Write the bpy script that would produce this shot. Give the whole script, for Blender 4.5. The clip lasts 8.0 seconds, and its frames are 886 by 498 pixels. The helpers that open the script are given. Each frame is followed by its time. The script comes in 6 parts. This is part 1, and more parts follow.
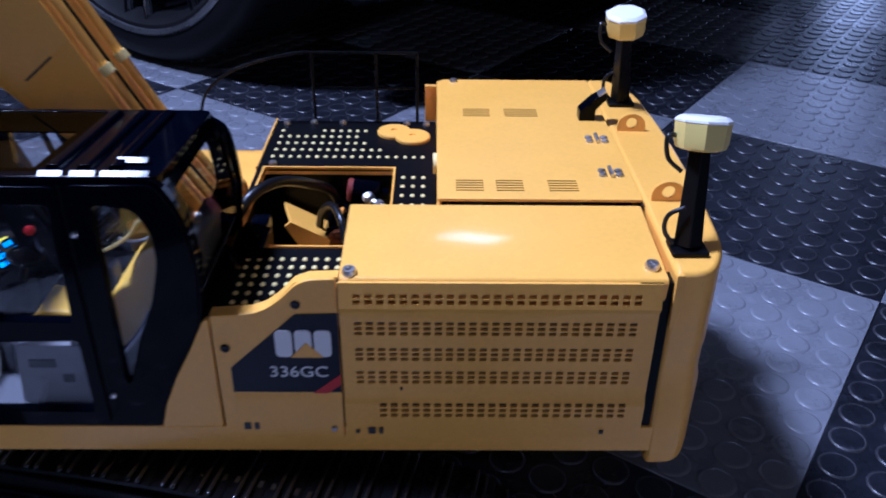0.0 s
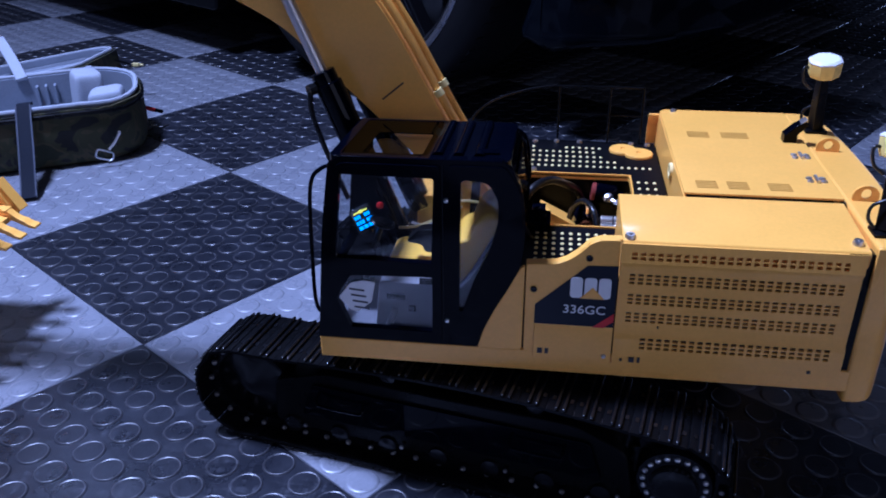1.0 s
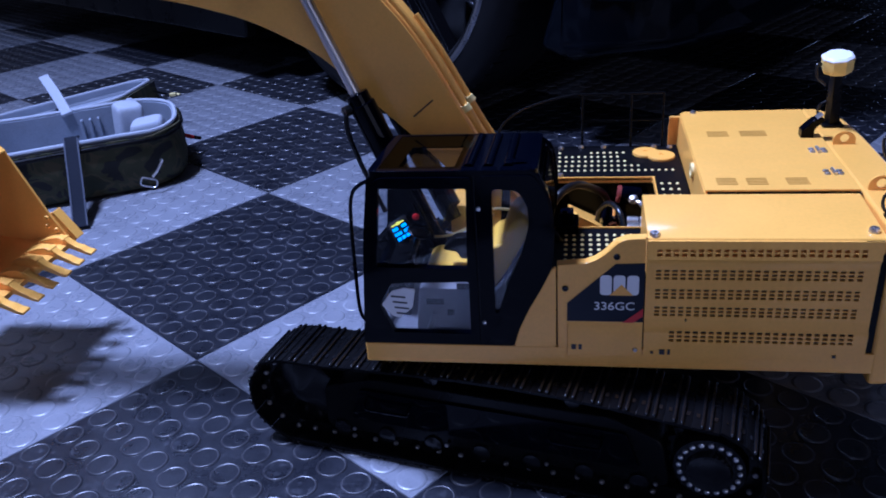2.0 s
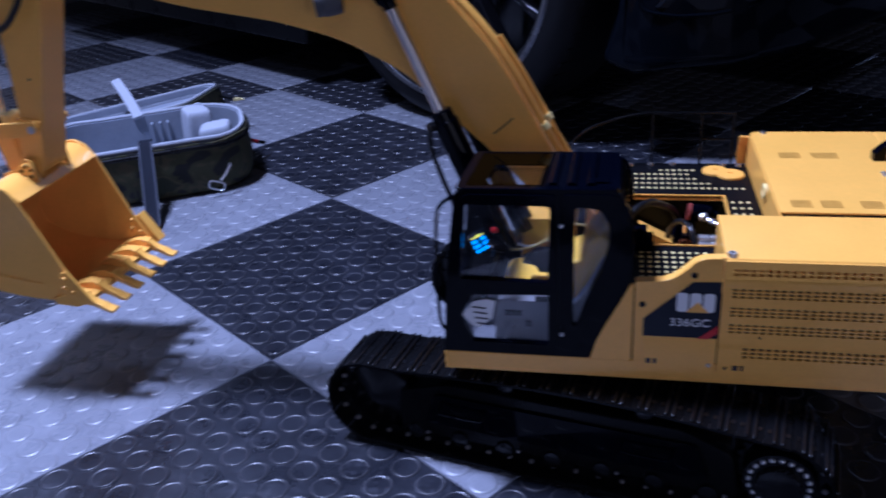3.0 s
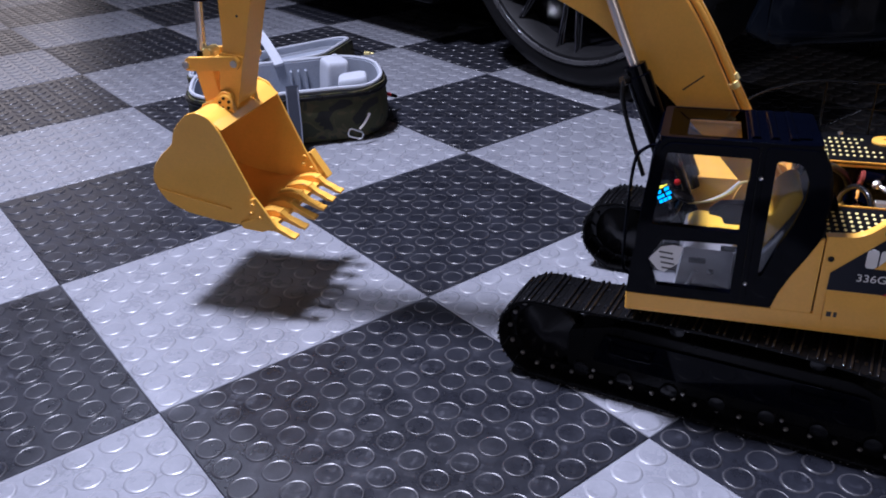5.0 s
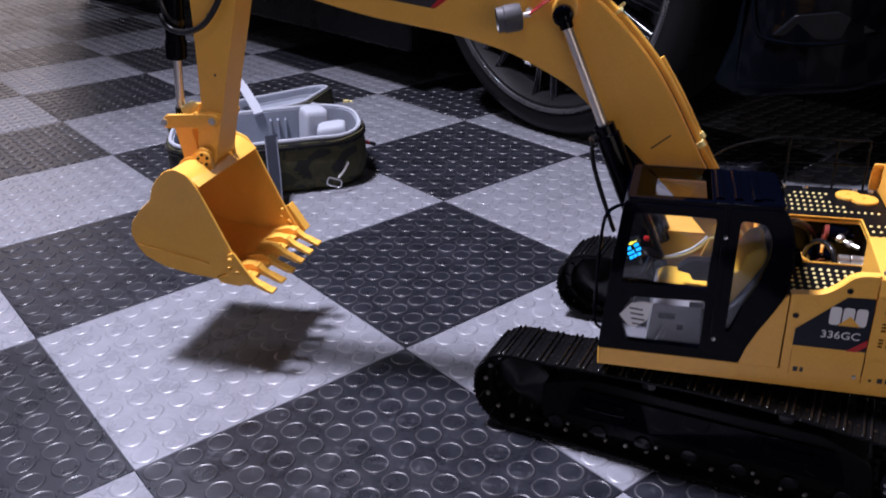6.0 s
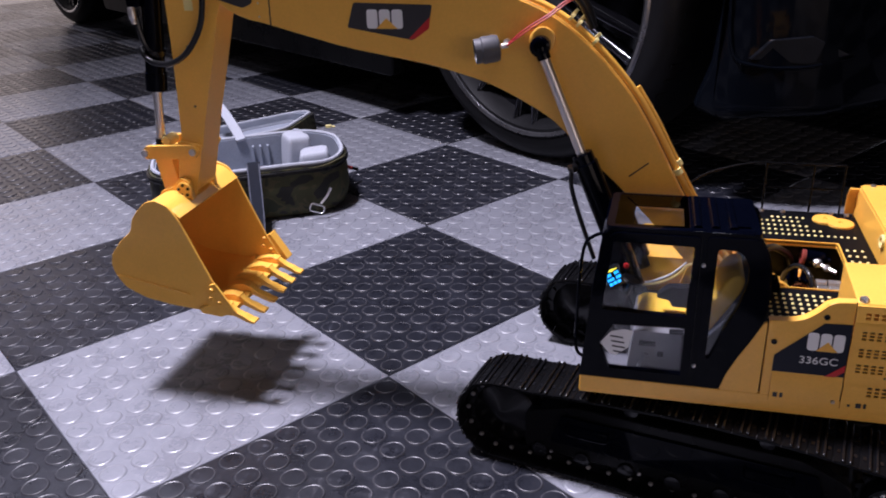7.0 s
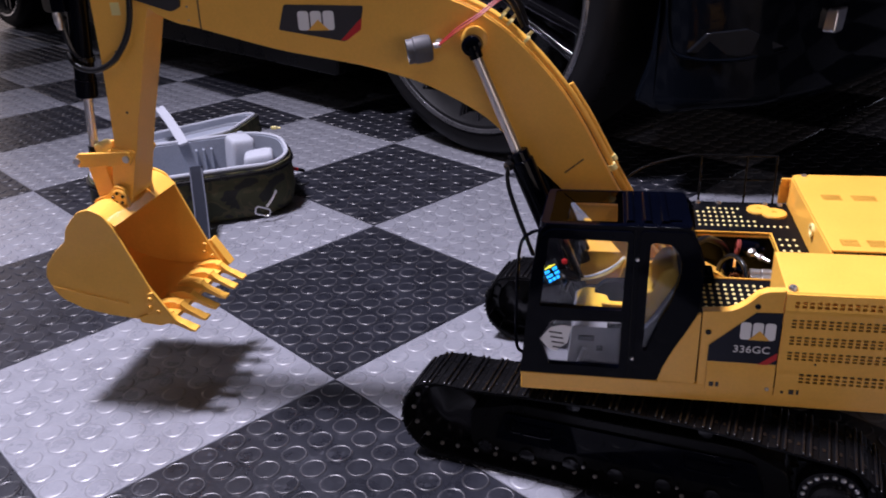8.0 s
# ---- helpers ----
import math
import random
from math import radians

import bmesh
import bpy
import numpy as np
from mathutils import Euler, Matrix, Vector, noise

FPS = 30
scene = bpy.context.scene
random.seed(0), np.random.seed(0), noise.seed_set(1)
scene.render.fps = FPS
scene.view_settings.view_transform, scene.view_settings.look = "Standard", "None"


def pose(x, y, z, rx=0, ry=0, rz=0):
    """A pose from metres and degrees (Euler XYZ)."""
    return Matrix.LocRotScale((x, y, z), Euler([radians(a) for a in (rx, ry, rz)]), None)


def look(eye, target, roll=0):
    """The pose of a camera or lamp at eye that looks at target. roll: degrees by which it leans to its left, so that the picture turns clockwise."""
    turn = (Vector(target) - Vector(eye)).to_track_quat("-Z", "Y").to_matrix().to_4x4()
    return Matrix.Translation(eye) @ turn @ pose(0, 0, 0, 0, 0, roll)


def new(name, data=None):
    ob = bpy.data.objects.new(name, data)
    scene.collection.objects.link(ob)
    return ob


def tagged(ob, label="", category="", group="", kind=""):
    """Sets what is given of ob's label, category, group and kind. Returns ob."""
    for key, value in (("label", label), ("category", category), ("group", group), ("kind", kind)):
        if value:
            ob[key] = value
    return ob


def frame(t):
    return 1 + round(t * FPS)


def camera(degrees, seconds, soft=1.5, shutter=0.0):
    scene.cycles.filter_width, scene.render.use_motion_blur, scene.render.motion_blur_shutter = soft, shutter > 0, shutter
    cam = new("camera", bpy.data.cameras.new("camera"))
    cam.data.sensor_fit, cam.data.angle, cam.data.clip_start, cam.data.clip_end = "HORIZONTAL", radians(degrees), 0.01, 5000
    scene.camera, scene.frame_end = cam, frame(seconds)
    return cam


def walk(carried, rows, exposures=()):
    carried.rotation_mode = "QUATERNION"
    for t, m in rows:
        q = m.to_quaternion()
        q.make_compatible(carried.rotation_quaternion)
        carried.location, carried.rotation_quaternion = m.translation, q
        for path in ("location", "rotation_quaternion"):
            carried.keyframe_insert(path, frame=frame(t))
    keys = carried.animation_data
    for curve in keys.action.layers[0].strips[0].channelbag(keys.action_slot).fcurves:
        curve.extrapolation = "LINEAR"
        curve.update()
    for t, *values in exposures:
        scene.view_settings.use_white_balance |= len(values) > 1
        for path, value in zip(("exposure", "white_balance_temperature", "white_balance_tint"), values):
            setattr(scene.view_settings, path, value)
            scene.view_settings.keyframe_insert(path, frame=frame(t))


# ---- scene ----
cam = camera(55.9, 8.0, soft=1.8, shutter=0.5)
PATH = [
    (0, (0.4611, -0.4523, 0.4009), (0.4855, 1.2727, -0.6108), 0.72),
    (0.1, (0.4553, -0.4655, 0.4037), (0.4777, 1.2665, -0.5958), 0.76),
    (0.2, (0.4469, -0.4810, 0.4104), (0.4561, 1.2561, -0.5804), 0.72),
    (0.3, (0.4349, -0.4992, 0.4190), (0.4245, 1.2411, -0.5663), 0.77),
    (0.4, (0.4188, -0.5256, 0.4262), (0.3782, 1.2207, -0.5477), 0.73),
    (0.5, (0.4010, -0.5580, 0.4320), (0.3150, 1.1931, -0.523), 0.7),
    (0.6, (0.3903, -0.5810, 0.4360), (0.2409, 1.1734, -0.5080), 0.22),
    (0.7, (0.3815, -0.5990, 0.4372), (0.1830, 1.1629, -0.4888), -0.14),
    (0.8, (0.3750, -0.609, 0.4384), (0.1492, 1.1507, -0.4842), -0.28),
    (0.9, (0.3728, -0.6131, 0.4370), (0.1334, 1.148, -0.4811), -0.40),
    (1, (0.3728, -0.6143, 0.4370), (0.125, 1.1458, -0.4808), -0.66),
    (1.5, (0.374, -0.636, 0.448), (0.088, 1.119, -0.466), -3.0),
    (1.7, (0.376, -0.642, 0.449), (0.075, 1.118, -0.452), -3.7),
    (2.8, (0.366, -0.654, 0.46), (-0.018, 1.101, -0.42), -4.9),
    (3, (0.347, -0.67, 0.47), (-0.062, 1.079, -0.41), -4.2),
    (3.5, (0.271, -0.713, 0.478), (-0.201, 0.999, -0.441), -2.7),
    (4, (0.248, -0.742, 0.472), (-0.274, 0.935, -0.485), -1.9),
    (4.2, (0.254, -0.738, 0.464), (-0.302, 0.935, -0.479), -2.7),
    (5.5, (0.259, -0.744, 0.479), (-0.264, 0.957, -0.433), -2.1),
    (6, (0.264, -0.742, 0.49), (-0.244, 0.993, -0.365), -2.0),
    (6.5, (0.264, -0.739, 0.495), (-0.229, 1.013, -0.335), -2.1),
    (7, (0.268, -0.739, 0.499), (-0.211, 1.023, -0.316), -2.2),
    (7.5, (0.279, -0.738, 0.505), (-0.155, 1.038, -0.305), -2.5),
    (8, (0.285, -0.733, 0.501), (-0.099, 1.047, -0.325), -2.7),
]
EXPOSURES = [
    (0.0, 0.03, 4400, 28),
    (0.5, 0.03, 4230, 30),
    (1.5, 0.04, 4210, 31),
    (3.0, 0.02, 4400, 31),
    (3.6, 0.40, 4720, 27),
    (4.2, 0.48, 5000, 22),
    (5.3, 0.48, 5480, 24),
    (8.0, 0.45, 5830, 28),
]
walk(cam, [(t, look(eye, target, roll)) for t, eye, target, roll in PATH], EXPOSURES)
# ---------------------------------------------------------------- world, lights
TURN = radians(54.8)                      # the tile grid against the machine
CA, SA = math.cos(TURN), math.sin(TURN)
S = 0.305                                 # tile edge


def grid(a, b, z=0.0):
    """A place given along the two tile directions, in metres."""
    return Vector((a * CA - b * SA, a * SA + b * CA, z))


GRID = Matrix.Rotation(TURN, 4, "Z")

world = bpy.data.worlds.new("world")
scene.world = world
world.use_nodes = True
world.node_tree.nodes["Background"].inputs[0].default_value = (0.05, 0.06, 0.09, 1)
world.node_tree.nodes["Background"].inputs[1].default_value = 0.05


def area_lamp(name, at, w, h, watts, colour, spread=180):
    lamp = bpy.data.lights.new(name, "AREA")
    lamp.shape, lamp.size, lamp.size_y, lamp.energy, lamp.color = "RECTANGLE", w, h, watts, colour
    lamp.spread = radians(spread)
    ob = new(name, lamp)
    ob.matrix_world = at
    return ob


MAIN = Vector((-0.62, 0.09, 2.42))
SECOND = Vector((-2.00, 1.88, 2.42))
FILL = Vector((0.05, -2.32, 2.42))
FOURTH = Vector((0.66, 2.94, 2.42))
area_lamp("ceiling_lamp", look(MAIN, (0.05, -0.68, 0.0)), 0.36, 0.36, 56, (1.0, 0.97, 0.95), 120)
# unseen strip lamp added so the near floor takes a sheen
area_lamp("ceiling_lamp", Matrix.Translation(SECOND), 1.40, 0.20, 6, (0.95, 0.97, 1.0))
# unseen lamp added behind the camera for fill and small glints
area_lamp("ceiling_lamp", Matrix.Translation(FILL), 0.14, 0.14, 3.7, (1.0, 0.97, 0.95))
area_lamp("ceiling_lamp", Matrix.Translation(FOURTH) @ GRID, 0.22, 0.30, 5, (0.95, 0.97, 1.0))
# added lamps in unseen openings: behind the camera, past the car's rear and front
SOUTH_B, SOUTH_A0, SOUTH_A1, NORTH_H, SOUTH_H = -3.66, -1.90, 0.30, 2.05, 1.10
NORTH_A0, NORTH_A1 = -0.30, 1.60
EAST_B0, EAST_B1, EAST_H = -0.17, 0.04, 0.95


def opening_lamp(a, b, way_a, way_b, w, h, watts, colour):
    area_lamp("unseen_opening_lamp", look(grid(a, b, h / 2), grid(a + way_a, b + way_b, h / 2)), w, h - 0.1, watts, colour)


# south lamp is a fill for the machine's near side, no known source
opening_lamp((SOUTH_A0 + SOUTH_A1) / 2, SOUTH_B + 0.02, 0, 1, SOUTH_A1 - SOUTH_A0 - 0.1, SOUTH_H, 10.5, (1.0, 0.83, 0.64))
# north and east lamps are added to lay a sheen on the far floor
opening_lamp((NORTH_A0 + NORTH_A1) / 2, 5.47, 0, -1, NORTH_A1 - NORTH_A0 - 0.1, NORTH_H, 9, (1.0, 0.85, 0.68))
opening_lamp(3.64, (EAST_B0 + EAST_B1) / 2, -1, 0, EAST_B1 - EAST_B0 - 0.02, EAST_H, 1.1, (0.90, 0.95, 1.0))

# ---------------------------------------------------------------- materials


def material(name, colour, rough=0.5, metal=0.0, spec=0.5, grain=0.0, grain_scale=400.0, stain=0.0, stain_scale=18.0,
             bump=0.0, bump_scale=600.0, coat=0.0, vary=0.0, glow=0.0, rough_var=0.08):
    m = bpy.data.materials.new(name)
    m.use_nodes = True
    nt = m.node_tree
    b = nt.nodes["Principled BSDF"]
    b.inputs["Roughness"].default_value = rough
    b.inputs["Metallic"].default_value = metal
    b.inputs["Specular IOR Level"].default_value = spec
    b.inputs["Coat Weight"].default_value = coat
    b.inputs["Coat Roughness"].default_value = 0.09
    co = nt.nodes.new("ShaderNodeTexCoord")
    fine = nt.nodes.new("ShaderNodeTexNoise")
    fine.inputs["Scale"].default_value = grain_scale
    fine.inputs["Detail"].default_value = 3
    broad = nt.nodes.new("ShaderNodeTexNoise")
    broad.inputs["Scale"].default_value = stain_scale
    broad.inputs["Detail"].default_value = 5
    broad.inputs["Roughness"].default_value = 0.65
    for n in (fine, broad):
        nt.links.new(co.outputs["Object"], n.inputs["Vector"])
    total = None
    for n, amount in ((fine, grain), (broad, stain)):
        if amount:
            r = nt.nodes.new("ShaderNodeMapRange")
            r.inputs["From Min"].default_value, r.inputs["From Max"].default_value = 0.3, 0.7
            r.inputs["To Min"].default_value, r.inputs["To Max"].default_value = 1 - amount, 1 + amount
            nt.links.new(n.outputs["Fac"], r.inputs["Value"])
            if total is None:
                total = r.outputs[0]
            else:
                k = nt.nodes.new("ShaderNodeMath")
                k.operation = "MULTIPLY"
                nt.links.new(total, k.inputs[0])
                nt.links.new(r.outputs[0], k.inputs[1])
                total = k.outputs[0]
    if vary:
        info = nt.nodes.new("ShaderNodeObjectInfo")
        r = nt.nodes.new("ShaderNodeMapRange")
        r.inputs["To Min"].default_value, r.inputs["To Max"].default_value = 1 - vary, 1 + vary
        nt.links.new(info.outputs["Random"], r.inputs["Value"])
        if total is None:
            total = r.outputs[0]
        else:
            k = nt.nodes.new("ShaderNodeMath")
            k.operation = "MULTIPLY"
            nt.links.new(total, k.inputs[0])
            nt.links.new(r.outputs[0], k.inputs[1])
            total = k.outputs[0]
    if total is None:
        b.inputs["Base Color"].default_value = (*colour, 1)
    else:
        mix = nt.nodes.new("ShaderNodeVectorMath")
        mix.operation = "SCALE"
        mix.inputs[0].default_value = colour
        nt.links.new(total, mix.inputs["Scale"])
        nt.links.new(mix.outputs[0], b.inputs["Base Color"])
    if rough_var:
        r = nt.nodes.new("ShaderNodeMapRange")
        r.inputs["From Min"].default_value, r.inputs["From Max"].default_value = 0.3, 0.7
        r.inputs["To Min"].default_value, r.inputs["To Max"].default_value = max(rough - rough_var, 0.02), min(rough + rough_var, 1)
        nt.links.new(broad.outputs["Fac"], r.inputs["Value"])
        nt.links.new(r.outputs[0], b.inputs["Roughness"])
    if bump:
        n = nt.nodes.new("ShaderNodeTexNoise")
        n.inputs["Scale"].default_value = bump_scale
        nt.links.new(co.outputs["Object"], n.inputs["Vector"])
        bp = nt.nodes.new("ShaderNodeBump")
        bp.inputs["Strength"].default_value = bump
        bp.inputs["Distance"].default_value = 0.0006
        nt.links.new(n.outputs["Fac"], bp.inputs["Height"])
        nt.links.new(bp.outputs[0], b.inputs["Normal"])
    if glow:
        b.inputs["Emission Color"].default_value = (*colour, 1)
        b.inputs["Emission Strength"].default_value = glow
    return m


def glass(name, colour, alpha_rough=0.02):
    """Thin clear plastic: mostly clear, with a glossy surface."""
    m = bpy.data.materials.new(name)
    m.use_nodes = True
    nt = m.node_tree
    nt.nodes.remove(nt.nodes["Principled BSDF"])
    out = nt.nodes["Material Output"]
    clear = nt.nodes.new("ShaderNodeBsdfTransparent")
    clear.inputs[0].default_value = (*colour, 1)
    gloss = nt.nodes.new("ShaderNodeBsdfGlossy")
    gloss.inputs["Roughness"].default_value = alpha_rough
    facing_in = nt.nodes.new("ShaderNodeLayerWeight")
    facing_in.inputs[0].default_value = 0.5
    steep = nt.nodes.new("ShaderNodeMath")
    steep.operation = "POWER"
    steep.inputs[1].default_value = 4.0
    nt.links.new(facing_in.outputs["Facing"], steep.inputs[0])
    fres = nt.nodes.new("ShaderNodeMapRange")
    fres.inputs["To Min"].default_value, fres.inputs["To Max"].default_value = 0.045, 0.28
    nt.links.new(steep.outputs[0], fres.inputs["Value"])
    mix = nt.nodes.new("ShaderNodeMixShader")
    nt.links.new(fres.outputs[0], mix.inputs[0])
    nt.links.new(clear.outputs[0], mix.inputs[1])
    nt.links.new(gloss.outputs[0], mix.inputs[2])
    nt.links.new(mix.outputs[0], out.inputs["Surface"])
    return m


YELLOW = material("yellow_paint", (0.90, 0.475, 0.062), 0.40, coat=0.25, grain=0.03, stain=0.05, bump=0.08, bump_scale=900, rough_var=0.06)
YELLOW_SEAT = material("yellow_plastic", (0.80, 0.48, 0.030), 0.55, stain=0.05)
SHELL_GREY = material("slate_moulding", (0.030, 0.033, 0.045), 0.55, grain=0.08, stain=0.15)
CREAM = material("cream_plastic", (0.82, 0.70, 0.28), 0.5, stain=0.05)
RECEIVER = material("pale_yellow_plastic", (0.74, 0.60, 0.17), 0.5, stain=0.05)
WHITE = material("white_plastic", (0.82, 0.82, 0.80), 0.45, stain=0.04)
BLACK = material("black_gloss_paint", (0.0008, 0.0012, 0.0036), 0.08, spec=0.08, stain=0.2, rough_var=0.05)
BLACK_MATT = material("black_satin_paint", (0.0035, 0.0035, 0.004), 0.30, spec=0.12, grain=0.1, stain=0.2)
STEEL_BLACK = material("blackened_steel", (0.0040, 0.0040, 0.005), 0.22, spec=0.40, grain=0.15, stain=0.25, bump=0.15)
TRACK_STEEL = material("worn_track_steel", (0.0050, 0.0050, 0.006), 0.17, spec=0.75, grain=0.2, stain=0.3, bump=0.15)
DECK_BLACK = material("black_deck_paint", (0.004, 0.004, 0.005), 0.45, spec=0.06, grain=0.1, stain=0.2)
RUBBER = material("black_rubber", (0.006, 0.006, 0.007), 0.55, spec=0.2, grain=0.15, stain=0.25, bump=0.2, stain_scale=8)
HOSE = material("black_hose", (0.007, 0.007, 0.008), 0.30, spec=0.4)
STEEL = material("bright_steel", (0.66, 0.63, 0.60), 0.38, metal=1.0, stain=0.1)
CHROME = material("chrome", (0.86, 0.86, 0.88), 0.30, metal=1.0, rough_var=0.03)
COPPER = material("copper_winding", (0.26, 0.085, 0.03), 0.28, metal=0.8, stain=0.15)
NAVY = material("navy_decal", (0.006, 0.008, 0.018), 0.4, spec=0.3, stain=0.05)
DULL_RED = material("dull_red_plastic", (0.20, 0.035, 0.025), 0.45, stain=0.2)
RED = material("red_decal", (0.55, 0.02, 0.02), 0.4, stain=0.05)
RED_WIRE = material("red_wire", (0.35, 0.015, 0.01), 0.4)
ORANGE = material("orange_plastic", (0.85, 0.35, 0.03), 0.45)
DECAL_WHITE = material("white_decal", (0.84, 0.84, 0.84), 0.4, stain=0.03)
DECAL_GREY = material("graphite_decal", (0.035, 0.033, 0.035), 0.4, stain=0.05)
CABIN_GREY = material("grey_plastic", (0.11, 0.11, 0.125), 0.5, stain=0.1)
LAMP_GREY = material("dark_grey_housing", (0.055, 0.055, 0.063), 0.5, stain=0.15)
CABIN_LIGHT = material("light_grey_plastic", (0.18, 0.18, 0.20), 0.5, stain=0.1)
PANE = glass("clear_plastic", (0.93, 0.94, 0.95))
PANE_SMOKE = glass("tinted_plastic", (0.17, 0.15, 0.15))
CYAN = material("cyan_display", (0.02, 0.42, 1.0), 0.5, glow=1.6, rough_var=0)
AMBER = material("yellow_display", (0.9, 0.8, 0.05), 0.5, glow=1.2, rough_var=0)
SCREEN = material("display_glass", (0.006, 0.008, 0.012), 0.15)


def floor_plastic(name, colour, rough, spec, grain, cloud, scuff):
    """Moulded tile plastic: fine grain, broad cloudy wear and short scuffs that run on from tile to tile."""
    m = material(name, colour, rough, spec=spec, grain=grain, grain_scale=260, bump=0.25, bump_scale=420, vary=0.10, rough_var=0)
    nt = m.node_tree
    b = nt.nodes["Principled BSDF"]
    place = nt.nodes.new("ShaderNodeNewGeometry")

    def noise_of(scale, detail, stretch=(1, 1, 1), turn=0.0):
        at = nt.nodes.new("ShaderNodeMapping")
        at.inputs["Rotation"].default_value = (0, 0, turn)
        at.inputs["Scale"].default_value = stretch
        n = nt.nodes.new("ShaderNodeTexNoise")
        n.inputs["Scale"].default_value, n.inputs["Detail"].default_value, n.inputs["Roughness"].default_value = scale, detail, 0.62
        nt.links.new(place.outputs["Position"], at.inputs["Vector"])
        nt.links.new(at.outputs[0], n.inputs["Vector"])
        return n.outputs["Fac"]

    def ranged(value, lo, hi, to_lo, to_hi):
        r = nt.nodes.new("ShaderNodeMapRange")
        for key, v in (("From Min", lo), ("From Max", hi), ("To Min", to_lo), ("To Max", to_hi)):
            r.inputs[key].default_value = v
        nt.links.new(value, r.inputs["Value"])
        return r.outputs[0]

    def both(p, q):
        k = nt.nodes.new("ShaderNodeMath")
        k.operation = "MULTIPLY"
        nt.links.new(p, k.inputs[0])
        nt.links.new(q, k.inputs[1])
        return k.outputs[0]

    clouds = noise_of(7.0, 6)
    patches = noise_of(28.0, 5)
    marks = both(noise_of(16.0, 4, (1, 9, 1), 0.5), noise_of(20.0, 4, (9, 1, 1), -0.3))
    tint = both(both(ranged(clouds, 0.3, 0.7, 1 - cloud, 1 + cloud), ranged(patches, 0.3, 0.7, 1 - cloud * 0.7, 1 + cloud * 0.7)), ranged(marks, 0.30, 0.42, 1.0, 1 + scuff))
    old = b.inputs["Base Color"].links[0].from_node
    scale = nt.nodes.new("ShaderNodeVectorMath")
    scale.operation = "SCALE"
    nt.links.new(old.outputs[0], scale.inputs[0])
    nt.links.new(tint, scale.inputs["Scale"])
    nt.links.new(scale.outputs[0], b.inputs["Base Color"])
    nt.links.new(both(ranged(patches, 0.3, 0.7, rough - 0.07, rough + 0.07), ranged(marks, 0.28, 0.40, 1.0, 1.5)), b.inputs["Roughness"])
    return m


TILE_GREY_RIM = floor_plastic("polished_tile_rim", (0.185, 0.190, 0.214), 0.36, 0.7, 0.06, 0.10, 0.15)
# rim colour set paler than the black tile, so each coin shows a ring
TILE_RIM = floor_plastic("pale_tile_rim", (0.030, 0.030, 0.036), 0.38, 0.6, 0.30, 0.30, 0.5)
TILE_DARK = floor_plastic("black_floor_plastic", (0.0110, 0.0120, 0.0175), 0.30, 0.5, 0.18, 0.25, 0.7)
TILE_GREY = floor_plastic("grey_floor_plastic", (0.182, 0.187, 0.213), 0.29, 0.5, 0.05, 0.10, 0.15)
SLAB = material("concrete_slab", (0.03, 0.03, 0.03), 0.8, grain=0.1, stain=0.2, stain_scale=3)
CAR_PAINT = material("black_car_paint", (0.0022, 0.0030, 0.0050), 0.05, spec=0.07, rough_var=0.03, stain=0.1, stain_scale=3)
RIM_BLACK = material("gloss_black_alloy", (0.004, 0.004, 0.005), 0.12, spec=0.9, stain=0.1)
# tone of a floor reflection, set as the bumper patch's own colour
REFLECTION_GREY = material("reflection_grey", (0.005, 0.006, 0.009), 0.35, spec=0.2, stain=0.2, stain_scale=30)
CAR_GLASS = material("dark_car_glass", (0.008, 0.009, 0.010), 0.05, rough_var=0.02)
WALL = material("grey_wall_paint", (0.11, 0.11, 0.12), 0.85, grain=0.04, stain=0.10, stain_scale=2, bump=0.2, bump_scale=90)
WALL_WHITE = material("pale_wall_paint", (0.45, 0.45, 0.45), 0.8, grain=0.04, stain=0.08, stain_scale=2, bump=0.2, bump_scale=90)
CEIL = material("pale_ceiling_paint", (0.25, 0.25, 0.25), 0.9, stain=0.06, stain_scale=2)
LINING = material("grey_padded_lining", (0.24, 0.265, 0.32), 0.8, grain=0.08, grain_scale=500, stain=0.10, stain_scale=25, bump=0.3, bump_scale=700)
LINING_PALE = material("pale_felt", (0.38, 0.40, 0.45), 0.85, grain=0.06, stain=0.06, bump=0.3, bump_scale=600)
WEBBING = material("grey_webbing", (0.012, 0.014, 0.021), 0.8, spec=0.1, grain=0.2, grain_scale=900, stain=0.1, bump=0.5, bump_scale=900)
WEB_EDGE = material("pale_webbing_edge", (0.07, 0.075, 0.095), 0.8, spec=0.15)


def camouflage():
    m = material("camouflage_canvas", (0.03, 0.03, 0.02), 0.75, bump=0.4, bump_scale=900)
    nt = m.node_tree
    b = nt.nodes["Principled BSDF"]
    co = nt.nodes.new("ShaderNodeTexCoord")
    n = nt.nodes.new("ShaderNodeTexNoise")
    n.inputs["Scale"].default_value = 26
    n.inputs["Detail"].default_value = 2
    n.inputs["Distortion"].default_value = 0.8
    ramp = nt.nodes.new("ShaderNodeValToRGB")
    ramp.color_ramp.interpolation = "CONSTANT"
    e = ramp.color_ramp.elements
    e[0].position, e[0].color = 0.0, (0.006, 0.006, 0.005, 1)
    e[1].position, e[1].color = 0.42, (0.038, 0.040, 0.012, 1)
    e.new(0.52).color = (0.062, 0.052, 0.020, 1)
    e.new(0.60).color = (0.020, 0.026, 0.010, 1)
    nt.links.new(co.outputs["Object"], n.inputs["Vector"])
    nt.links.new(n.outputs["Fac"], ramp.inputs[0])
    nt.links.new(ramp.outputs[0], b.inputs["Base Color"])
    return m


CAMO = camouflage()

